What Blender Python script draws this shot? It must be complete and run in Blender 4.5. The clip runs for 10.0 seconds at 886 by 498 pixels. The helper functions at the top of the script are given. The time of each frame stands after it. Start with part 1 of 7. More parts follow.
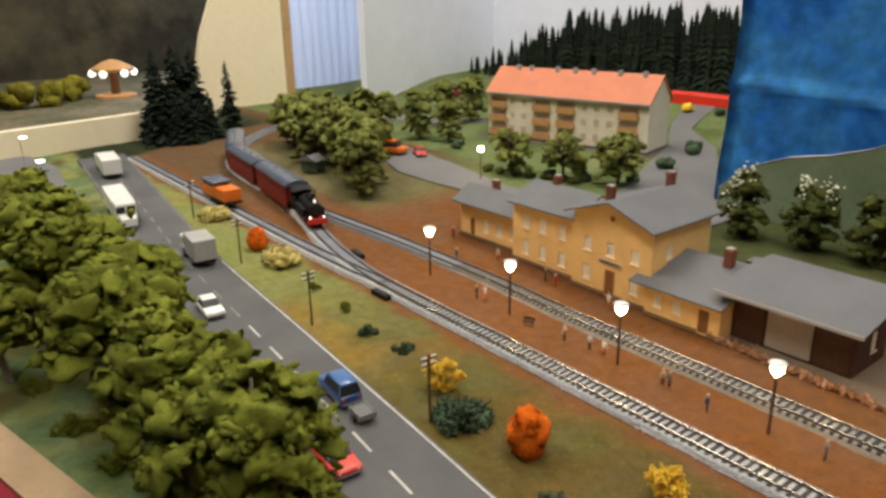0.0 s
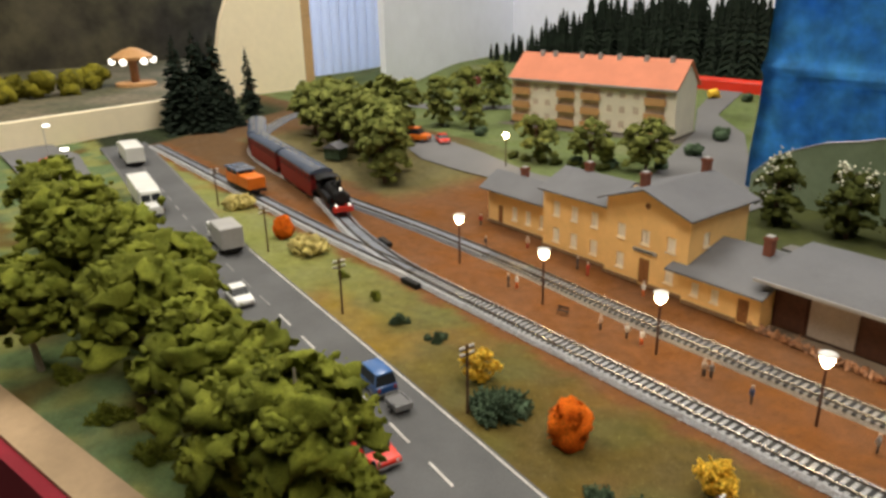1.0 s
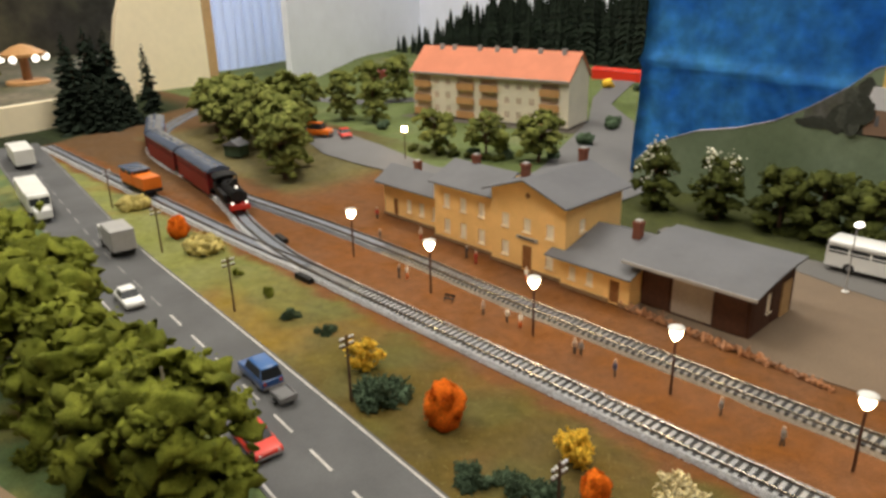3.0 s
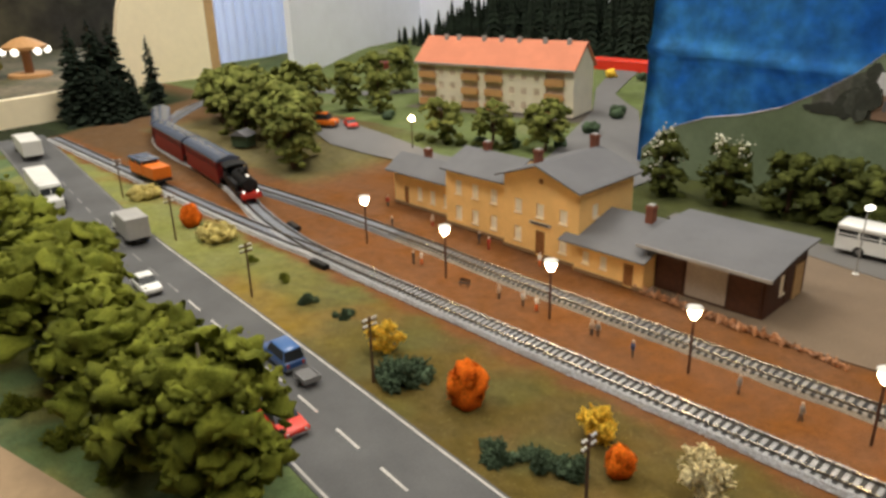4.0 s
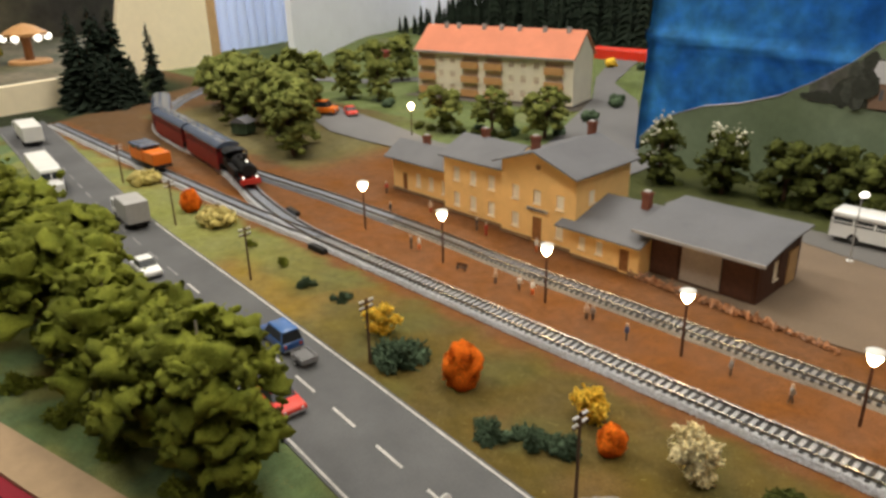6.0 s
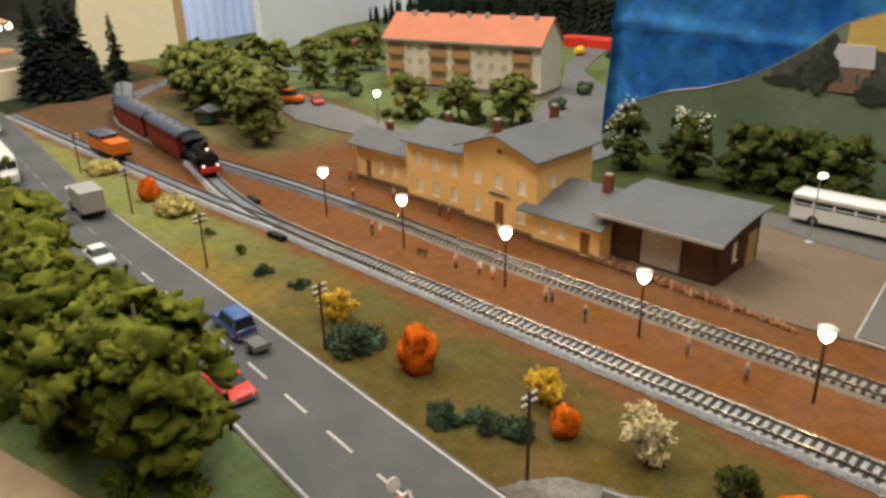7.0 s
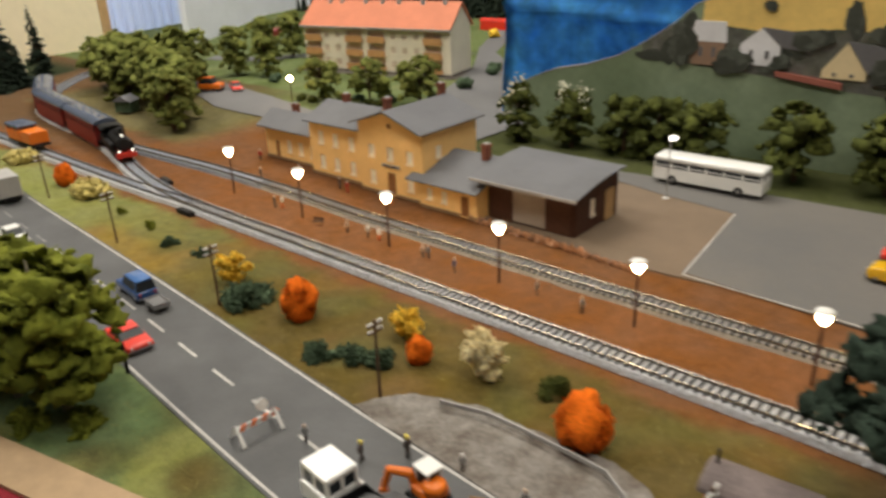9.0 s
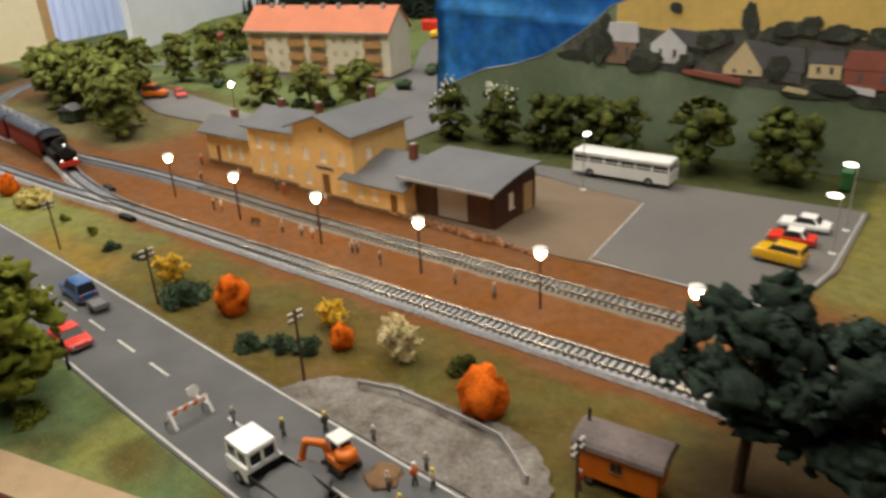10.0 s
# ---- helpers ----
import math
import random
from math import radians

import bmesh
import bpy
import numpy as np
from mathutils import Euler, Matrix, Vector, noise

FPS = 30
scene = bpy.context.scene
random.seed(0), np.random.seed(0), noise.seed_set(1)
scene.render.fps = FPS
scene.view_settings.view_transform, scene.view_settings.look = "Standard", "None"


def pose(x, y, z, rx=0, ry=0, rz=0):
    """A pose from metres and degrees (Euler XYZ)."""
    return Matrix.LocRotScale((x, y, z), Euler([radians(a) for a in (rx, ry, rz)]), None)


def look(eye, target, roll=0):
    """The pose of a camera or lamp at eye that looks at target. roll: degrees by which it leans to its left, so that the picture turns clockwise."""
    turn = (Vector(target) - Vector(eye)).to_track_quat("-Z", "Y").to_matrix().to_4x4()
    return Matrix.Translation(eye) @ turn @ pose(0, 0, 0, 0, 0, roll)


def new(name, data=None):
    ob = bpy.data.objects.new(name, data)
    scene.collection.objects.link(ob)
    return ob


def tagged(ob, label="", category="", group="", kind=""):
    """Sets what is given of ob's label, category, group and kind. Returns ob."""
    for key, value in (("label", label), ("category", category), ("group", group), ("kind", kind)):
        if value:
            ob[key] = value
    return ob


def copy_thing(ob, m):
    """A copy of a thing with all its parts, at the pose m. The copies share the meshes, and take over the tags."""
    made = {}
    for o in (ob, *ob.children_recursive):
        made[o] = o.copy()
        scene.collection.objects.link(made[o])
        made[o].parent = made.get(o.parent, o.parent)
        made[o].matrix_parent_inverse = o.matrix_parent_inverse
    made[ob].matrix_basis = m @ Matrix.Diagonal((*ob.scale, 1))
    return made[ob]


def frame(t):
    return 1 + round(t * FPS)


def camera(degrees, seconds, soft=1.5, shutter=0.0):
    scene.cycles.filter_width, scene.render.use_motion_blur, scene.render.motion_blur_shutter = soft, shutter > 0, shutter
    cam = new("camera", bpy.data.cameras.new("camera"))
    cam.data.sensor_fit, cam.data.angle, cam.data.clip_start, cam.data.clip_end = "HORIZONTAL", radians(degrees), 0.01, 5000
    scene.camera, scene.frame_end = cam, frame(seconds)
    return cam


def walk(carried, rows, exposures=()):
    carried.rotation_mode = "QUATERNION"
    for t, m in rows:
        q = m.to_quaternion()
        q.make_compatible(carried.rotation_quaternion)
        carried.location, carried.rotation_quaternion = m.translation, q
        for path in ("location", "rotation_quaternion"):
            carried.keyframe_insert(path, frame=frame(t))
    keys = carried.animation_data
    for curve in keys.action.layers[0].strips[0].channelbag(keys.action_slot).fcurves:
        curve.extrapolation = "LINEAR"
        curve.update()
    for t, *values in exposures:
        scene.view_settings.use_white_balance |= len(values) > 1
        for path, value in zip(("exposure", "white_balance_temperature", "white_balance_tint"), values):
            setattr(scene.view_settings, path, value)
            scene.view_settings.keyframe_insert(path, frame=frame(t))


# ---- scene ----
cam = camera(61.8, 10.0, soft=3.0, shutter=0.5)
PATH = [
    (0, (0.214, -0.457, 0.3), (-1.272, 0.707, -0.36), -1.0),
    (0.5, (0.199, -0.461, 0.297), (-1.3, 0.683, -0.371), -1.1),
    (1, (0.195, -0.464, 0.296), (-1.307, 0.664, -0.393), -1.4),
    (1.5, (0.205, -0.457, 0.294), (-1.26, 0.702, -0.421), -1.6),
    (2, (0.226, -0.449, 0.306), (-1.186, 0.78, -0.397), -0.6),
    (2.5, (0.238, -0.443, 0.306), (-1.141, 0.817, -0.407), -1.0),
    (4, (0.23, -0.47, 0.3), (-1.125, 0.806, -0.432), -1.6),
    (4.5, (0.23, -0.47, 0.296), (-1.118, 0.804, -0.451), -1.5),
    (5, (0.23, -0.472, 0.296), (-1.127, 0.795, -0.445), -1.3),
    (5.5, (0.233, -0.473, 0.296), (-1.113, 0.798, -0.459), -1.2),
    (5.7, (0.235, -0.474, 0.298), (-1.116, 0.793, -0.456), -1.3),
    (6.8, (0.245, -0.461, 0.286), (-1.078, 0.83, -0.478), -1.5),
    (7, (0.247, -0.457, 0.285), (-1.059, 0.847, -0.486), -1.3),
    (7.5, (0.256, -0.456, 0.286), (-1.038, 0.861, -0.483), -1.0),
    (8, (0.269, -0.456, 0.285), (-1.012, 0.872, -0.488), -0.7),
    (8.5, (0.285, -0.454, 0.285), (-0.98, 0.886, -0.493), -1.1),
    (9, (0.348, -0.468, 0.29), (-0.861, 0.906, -0.516), -2.2),
    (9.5, (0.39, -0.469, 0.299), (-0.764, 0.948, -0.513), -2.0),
    (9.7, (0.388, -0.470, 0.299), (-0.767, 0.947, -0.513), -2.0),
    (10, (0.408, -0.48, 0.306), (-0.725, 0.95, -0.512), -3.0),
]
walk(cam, [(t, look(eye, target, roll)) for t, eye, target, roll in PATH])

import itertools

# ---- light ----
world = bpy.data.worlds.new("hall")
scene.world = world
world.use_nodes = True
world.node_tree.nodes["Background"].inputs[0].default_value = (0.9, 0.95, 1.0, 1)
world.node_tree.nodes["Background"].inputs[1].default_value = 0.2
scene.view_settings.exposure = -0.54


def area_lamp(name, place, target, sx, sy, power, colour):
    d = bpy.data.lights.new(name, "AREA")
    d.shape, d.size, d.size_y, d.energy, d.color = "RECTANGLE", sx, sy, power, colour
    ob = new(name, d)
    ob.matrix_world = look(place, target)
    return ob


for px, py, watts in ((-0.90, 0.62, 40), (-1.35, -0.6, 41), (0.5, 0.15, 25), (0.6, -0.9, 20)):
    area_lamp("ceiling_tube_light", (px, py, 1.72), (px, py, 0), 1.3, 0.35, watts, (1.0, 0.925, 0.80))


# ---- materials ----
def nodes_of(name):
    m = bpy.data.materials.new(name)
    m.use_nodes = True
    nt = m.node_tree
    return m, nt, nt.nodes["Principled BSDF"]


def noise_node(nt, scale, detail=6.0, rough=0.6, coord="Object"):
    tc = nt.nodes.new("ShaderNodeTexCoord")
    n = nt.nodes.new("ShaderNodeTexNoise")
    n.inputs["Scale"].default_value, n.inputs["Detail"].default_value, n.inputs["Roughness"].default_value = scale, detail, rough
    nt.links.new(tc.outputs[coord], n.inputs["Vector"])
    return n


def mat(name, c, rough=0.7, metal=0.0, fine=300.0, coarse=25.0, vary=0.25, wear=0.15, bump=0.3, bump_m=0.0006, c2=None, rand=0.0, coat=0.0, spec=0.5, island=False):
    """A painted or natural surface: base colour with grain and broad patches, and a fine relief."""
    m, nt, p = nodes_of(name)
    L = nt.links.new
    a, b = noise_node(nt, fine), noise_node(nt, coarse, 3.0)
    ramp = nt.nodes.new("ShaderNodeMapRange")
    ramp.inputs["From Min"].default_value, ramp.inputs["From Max"].default_value = 0.3, 0.7
    ramp.inputs["To Min"].default_value, ramp.inputs["To Max"].default_value = 1 - vary, 1 + vary
    L(a.outputs["Fac"], ramp.inputs["Value"])
    ramp2 = nt.nodes.new("ShaderNodeMapRange")
    ramp2.inputs["From Min"].default_value, ramp2.inputs["From Max"].default_value = 0.35, 0.65
    mix = nt.nodes.new("ShaderNodeMix")
    mix.data_type = "RGBA"
    d = c2 or tuple(v * (1 - wear) for v in c)
    mix.inputs[6].default_value, mix.inputs[7].default_value = (*c, 1), (*d, 1)
    L(b.outputs["Fac"], ramp2.inputs["Value"])
    L(ramp2.outputs["Result"], mix.inputs[0])
    hsv = nt.nodes.new("ShaderNodeHueSaturation")
    L(mix.outputs[2], hsv.inputs["Color"])
    if rand:
        info = nt.nodes.new("ShaderNodeObjectInfo")
        rr = nt.nodes.new("ShaderNodeMapRange")
        rr.inputs["To Min"].default_value, rr.inputs["To Max"].default_value = 1 - rand, 1 + rand
        piece = nt.nodes.new("ShaderNodeNewGeometry")
        L(piece.outputs["Random Per Island"] if island else info.outputs["Random"], rr.inputs["Value"])
        mul = nt.nodes.new("ShaderNodeMath")
        mul.operation = "MULTIPLY"
        L(rr.outputs["Result"], mul.inputs[0])
        L(ramp.outputs["Result"], mul.inputs[1])
        L(mul.outputs[0], hsv.inputs["Value"])
    else:
        L(ramp.outputs["Result"], hsv.inputs["Value"])
    L(hsv.outputs["Color"], p.inputs["Base Color"])
    p.inputs["Roughness"].default_value, p.inputs["Metallic"].default_value = rough, metal
    p.inputs["Coat Weight"].default_value = coat
    p.inputs["Specular IOR Level"].default_value = spec
    if bump:
        bn = nt.nodes.new("ShaderNodeBump")
        bn.inputs["Strength"].default_value, bn.inputs["Distance"].default_value = bump, bump_m
        L(a.outputs["Fac"], bn.inputs["Height"])
        L(bn.outputs["Normal"], p.inputs["Normal"])
    return m


def glow(name, c, strength):
    m, nt, p = nodes_of(name)
    p.inputs["Base Color"].default_value = (0.9, 0.88, 0.82, 1)
    p.inputs["Emission Color"].default_value = (*c, 1)
    p.inputs["Emission Strength"].default_value = strength
    return m


def foam(name, c, c2, fine=700.0, vary=0.45):
    return mat(name, c, 0.95, fine=fine, coarse=60, vary=vary, c2=c2, bump=0.7, bump_m=0.0016, rand=0.30, spec=0.15, island=True)


def thin_blind(name, c):
    """Slats that let daylight through."""
    m, nt, p = nodes_of(name)
    p.inputs["Base Color"].default_value = (*c, 1)
    p.inputs["Roughness"].default_value = 0.6
    tr = nt.nodes.new("ShaderNodeBsdfTranslucent")
    tr.inputs["Color"].default_value = (*c, 1)
    mx = nt.nodes.new("ShaderNodeMixShader")
    mx.inputs[0].default_value = 0.4
    nt.links.new(p.outputs[0], mx.inputs[1])
    nt.links.new(tr.outputs[0], mx.inputs[2])
    nt.links.new(mx.outputs[0], nt.nodes["Material Output"].inputs["Surface"])
    return m


M = dict(
    leaf=foam("foam_leaf_green", (0.190, 0.205, 0.027), (0.115, 0.135, 0.017), vary=0.30, fine=900),
    leaf_far=foam("foam_leaf_mid", (0.190, 0.203, 0.052), (0.112, 0.132, 0.030)),
    leaf_black=foam("conifer_black_green", (0.036, 0.055, 0.040), (0.016, 0.026, 0.018)),
    spruce=foam("spruce_dark", (0.016, 0.024, 0.016), (0.01, 0.016, 0.01)),
    bush_green=foam("bush_bluegreen", (0.085, 0.125, 0.072), (0.050, 0.078, 0.045)),
    orange_bush=foam("bush_orange", (0.64, 0.135, 0.008), (0.48, 0.085, 0.005)),
    yellow_bush=foam("bush_yellow", (0.88, 0.58, 0.07), (0.74, 0.45, 0.04)),
    cream_bush=foam("bush_cream", (0.86, 0.75, 0.45), (0.72, 0.60, 0.32)),
    straw_bush=foam("bush_straw", (0.56, 0.46, 0.17), (0.42, 0.35, 0.11)),
    blossom=foam("blossom_white", (0.75, 0.74, 0.62), (0.6, 0.6, 0.45)),
    trunk=mat("plastic_bark", (0.10, 0.055, 0.028), 0.8),
    trunk_pale=mat("pale_bark", (0.34, 0.30, 0.22), 0.8),
    asphalt=mat("asphalt", (0.100, 0.101, 0.104), 0.72, fine=900, coarse=14, vary=0.13, wear=0.28, bump=0.15, bump_m=0.0003),
    asphalt2=mat("parking_asphalt", (0.152, 0.151, 0.154), 0.8, fine=900, coarse=7, vary=0.10, wear=0.15, bump=0.15, bump_m=0.0003),
    concrete=mat("rough_concrete_patch", (0.225, 0.208, 0.188), 0.9, fine=420, coarse=42, vary=0.32, c2=(0.115, 0.095, 0.078), bump=0.6, bump_m=0.001),
    yard=mat("sandy_yard", (0.190, 0.136, 0.092), 0.95, fine=700, coarse=9, vary=0.18, c2=(0.150, 0.110, 0.074), bump=0.4),
    white_line=mat("road_paint_white", (0.56, 0.54, 0.51), 0.7, fine=900, coarse=60, vary=0.2, wear=0.3),
    worn_line=mat("road_paint_worn", (0.24, 0.235, 0.23), 0.7, fine=500, coarse=40, vary=0.3, c2=(0.14, 0.14, 0.14)),
    ballast=mat("ballast_grey", (0.62, 0.62, 0.63), 0.9, fine=1500, coarse=40, vary=0.6, wear=0.15, bump=1.0, bump_m=0.002),
    pebble=mat("ballast_pebble_pale", (0.66, 0.67, 0.71), 0.85, fine=900, vary=0.2, rand=0.35, island=True, bump=0),
    ballast_two=mat("ballast_brownish", (0.46, 0.43, 0.39), 0.9, fine=1500, coarse=40, vary=0.6, wear=0.2, bump=1.0, bump_m=0.002),
    # far ballast and sleepers: grazing sheen put into a bluish grey colour
    ballast_far=mat("ballast_blue_sheen", (0.30, 0.325, 0.375), 0.55, fine=1500, coarse=25, vary=0.3, wear=0.25, bump=1.0, bump_m=0.002),
    sleeper_sheen=mat("sleeper_sheen_grey", (0.215, 0.23, 0.26), 0.5, fine=900),
    sleeper=mat("sleeper_dark_brown", (0.028, 0.028, 0.028), 0.6, fine=900, rand=0.25),
    rail=mat("nickel_rail", (0.52, 0.47, 0.385), 0.14, metal=1.0, fine=200, coarse=20, vary=0.08, wear=0.2, bump=0.03),
    rail_side=mat("rail_side_brown", (0.16, 0.12, 0.085), 0.5, metal=0.5, fine=300, coarse=20, vary=0.15),
    brick_y=mat("yellow_plaster_brick", (0.88, 0.57, 0.225), 0.85, fine=1200, coarse=50, vary=0.12, wear=0.10, bump=0.35, bump_m=0.0004),
    brick_dark=mat("plinth_brown", (0.25, 0.15, 0.08), 0.9),
    roof_grey=mat("slate_felt_grey", (0.142, 0.144, 0.155), 0.8, fine=800, coarse=18, vary=0.12, wear=0.15, bump=0.25, bump_m=0.0004),
    chimney=mat("red_brick_chimney", (0.22, 0.075, 0.045), 0.9, fine=1000, vary=0.3),
    window_frame=mat("window_white", (0.86, 0.78, 0.62), 0.6, fine=400, vary=0.05),
    pane=mat("curtained_pane", (0.93, 0.86, 0.76), 0.25, fine=200, vary=0.15),
    pane_dark=mat("dark_glass", (0.02, 0.025, 0.03), 0.32, fine=20, vary=0.02, bump=0, spec=0.25),
    door_brown=mat("door_brown", (0.26, 0.11, 0.035), 0.6, fine=300),
    wood_dark=mat("dark_red_brown_boards", (0.075, 0.026, 0.014), 0.7, fine=300, coarse=30, vary=0.25),
    grey_door=mat("grey_sliding_door", (0.40, 0.34, 0.30), 0.8, fine=400, vary=0.1),
    apt_wall=mat("cream_render", (0.86, 0.77, 0.61), 0.85, fine=900, coarse=18, vary=0.06, wear=0.12, bump=0.2),
    apt_side=mat("pale_gable_render", (0.78, 0.73, 0.60), 0.85, fine=900, coarse=18, vary=0.06, wear=0.10, bump=0.2),
    apt_base=mat("apartment_base_dark", (0.10, 0.085, 0.07), 0.9),
    tile_red=mat("orange_red_roof_tile", (0.60, 0.205, 0.112), 0.75, fine=700, coarse=22, vary=0.12, wear=0.12, bump=0.3),
    balcony=mat("balcony_ochre", (0.60, 0.32, 0.125), 0.7, fine=500, vary=0.15),
    loggia=mat("loggia_beige", (0.74, 0.58, 0.42), 0.8),
    pane_pink=mat("pinkish_pane", (0.60, 0.45, 0.34), 0.3, fine=200, vary=0.2),
    parking=mat("worn_parking_asphalt", (0.118, 0.115, 0.112), 0.8, fine=900, coarse=7, vary=0.12, c2=(0.145, 0.134, 0.122), bump=0.2, bump_m=0.0003),
    cream_board=mat("cream_board", (0.94, 0.82, 0.58), 0.7, fine=60, coarse=3, vary=0.03, wear=0.06, bump=0.05),
    board_edge=mat("plywood_edge_tan", (0.52, 0.33, 0.15), 0.7, fine=150, coarse=10, vary=0.15),
    fascia=mat("plywood_fascia", (0.38, 0.26, 0.145), 0.65, fine=120, coarse=5, vary=0.10, wear=0.15, bump=0.1),
    red_cloth=mat("crimson_skirt_cloth", (0.24, 0.008, 0.02), 0.9, fine=900, vary=0.15),
    blue_cloth=mat("blue_marbled_cloth", (0.012, 0.185, 0.64), 0.8, fine=34, coarse=13, vary=0.34, c2=(0.085, 0.42, 0.86), bump=0.1),
    hall_dark=mat("dim_hall_ceiling", (0.10, 0.10, 0.105), 0.9, fine=20, coarse=2, vary=0.05, wear=0.1, bump=0.03),
    wall_white=mat("white_hall_wall", (0.84, 0.87, 0.97), 0.8, fine=20, coarse=2, vary=0.03, wear=0.05, bump=0.03),
    blind=thin_blind("pale_blue_blind", (0.78, 0.83, 0.94)),
    neighbour_soil=mat("neighbour_scatter", (0.155, 0.125, 0.075), 0.95, fine=60, coarse=7, vary=0.4, c2=(0.07, 0.07, 0.03)),
    olive_dim=foam("bush_olive_dim", (0.20, 0.175, 0.016), (0.12, 0.11, 0.012)),
    backing=mat("other_layout_brown", (0.092, 0.080, 0.042), 0.95, fine=9, coarse=2.6, vary=0.6, c2=(0.032, 0.027, 0.018), bump=0.1),
    black=mat("black_paint", (0.006, 0.006, 0.007), 0.6, fine=400, vary=0.2, spec=0.3),
    post=mat("lamp_post_brown", (0.07, 0.025, 0.012), 0.5, fine=300),
    pole_wood=mat("telegraph_pole_wood", (0.09, 0.045, 0.022), 0.8, fine=300),
    white_plastic=mat("white_plastic", (0.78, 0.77, 0.74), 0.4, fine=100, vary=0.03, bump=0.02),
    white_car=mat("white_car_paint", (0.93, 0.93, 0.91), 0.3, fine=100, vary=0.03, bump=0.0, coat=0.5),
    grey_plastic=mat("grey_tarp", (0.38, 0.37, 0.36), 0.6, fine=300, vary=0.06, bump=0.1),
    car_blue=mat("blue_car_paint", (0.020, 0.075, 0.24), 0.3, fine=100, vary=0.03, bump=0.0, coat=0.5),
    car_roofblue=mat("pale_blue_roof", (0.045, 0.135, 0.36), 0.3, fine=100, vary=0.03, bump=0.0, coat=0.4),
    car_red=mat("red_car_paint", (0.72, 0.035, 0.014), 0.38, fine=100, vary=0.03, bump=0.0, coat=0.15),
    orange_paint=mat("orange_paint", (0.75, 0.17, 0.008), 0.45, fine=150, vary=0.06, bump=0.05),
    yellow_paint=mat("yellow_car_paint", (0.75, 0.42, 0.01), 0.3, fine=100, vary=0.03, bump=0.0, coat=0.5),
    coach_red=mat("coach_carmine", (0.23, 0.014, 0.012), 0.45, fine=200, vary=0.08, bump=0.03),
    coach_roof=mat("coach_roof_grey", (0.09, 0.11, 0.16), 0.26, fine=200, vary=0.06, bump=0.05),
    loco_red=mat("loco_red", (0.55, 0.026, 0.012), 0.45, fine=200, vary=0.08),
    green_paint=mat("green_container", (0.03, 0.14, 0.04), 0.5, fine=200),
    stone=mat("rubble_stone_tan", (0.38, 0.185, 0.09), 0.5, fine=600, vary=0.3, rand=0.55),
    skin=mat("figure_paint_pale", (0.58, 0.44, 0.33), 0.7, fine=500),
    cloth_dark=mat("figure_paint_dark", (0.07, 0.055, 0.05), 0.7, fine=500),
    cloth_red=mat("figure_paint_red", (0.40, 0.05, 0.03), 0.7, fine=500),
    cloth_blue=mat("figure_paint_blue", (0.06, 0.08, 0.16), 0.7, fine=500),
    cloth_orange=mat("figure_paint_orange", (0.75, 0.16, 0.03), 0.7, fine=500),
    helmet=mat("helmet_lemon_yellow", (0.88, 0.72, 0.08), 0.4, fine=300, vary=0.05),
    tyre=mat("tyre_black", (0.012, 0.012, 0.012), 0.8, fine=400),
    grey_metal=mat("grey_metal", (0.30, 0.30, 0.30), 0.4, metal=0.6, fine=300),
    lamp_glow=glow("platform_lamp_glow", (1.0, 0.70, 0.36), 105),
    lamp_cool=glow("street_lamp_white", (1.0, 0.93, 0.82), 6.0),
    head_glow=glow("headlight_glow", (1.0, 0.93, 0.8), 3.0),
)


# ---- mesh helpers ----
def box(bm, x0, x1, y0, y1, z0, z1, bevel=0.0):
    v = [bm.verts.new(p) for p in ((x0, y0, z0), (x1, y0, z0), (x1, y1, z0), (x0, y1, z0), (x0, y0, z1), (x1, y0, z1), (x1, y1, z1), (x0, y1, z1))]
    f = [bm.faces.new([v[i] for i in q]) for q in ((3, 2, 1, 0), (4, 5, 6, 7), (0, 1, 5, 4), (1, 2, 6, 5), (2, 3, 7, 6), (3, 0, 4, 7))]
    if bevel:
        edges = list({e for a in f for e in a.edges})
        bmesh.ops.bevel(bm, geom=edges, offset=bevel, segments=2, profile=0.5, affect="EDGES")
    return v


def tube(bm, p, q, r0, r1=None, n=10, cap=True):
    p, q = Vector(p), Vector(q)
    r1 = r0 if r1 is None else r1
    turn = (q - p).to_track_quat("Z", "Y")
    rings = []
    for c, r in ((p, r0), (q, r1)):
        rings.append([bm.verts.new(c + turn @ Vector((r * math.cos(a), r * math.sin(a), 0))) for a in [2 * math.pi * i / n for i in range(n)]])
    for i in range(n):
        bm.faces.new((rings[0][i], rings[0][(i + 1) % n], rings[1][(i + 1) % n], rings[1][i]))
    if cap:
        bm.faces.new(rings[0][::-1])
        bm.faces.new(rings[1])


def lathe(bm, prof, at=(0, 0, 0), n=16):
    """A turned body from (radius, height) pairs."""
    rings = [[bm.verts.new((at[0] + r * math.cos(2 * math.pi * i / n), at[1] + r * math.sin(2 * math.pi * i / n), at[2] + z)) for i in range(n)] for r, z in prof]
    for a, b in zip(rings, rings[1:]):
        for i in range(n):
            bm.faces.new((a[i], a[(i + 1) % n], b[(i + 1) % n], b[i]))
    bm.faces.new(rings[0][::-1])
    bm.faces.new(rings[-1])


def prism(bm, outline, y0, y1):
    """An outline in x and z, drawn out from y0 to y1."""
    a = [bm.verts.new((x, y0, z)) for x, z in outline]
    b = [bm.verts.new((x, y1, z)) for x, z in outline]
    n = len(outline)
    bm.faces.new(a)
    bm.faces.new(b[::-1])
    for i in range(n):
        bm.faces.new((a[i], b[i], b[(i + 1) % n], a[(i + 1) % n]))


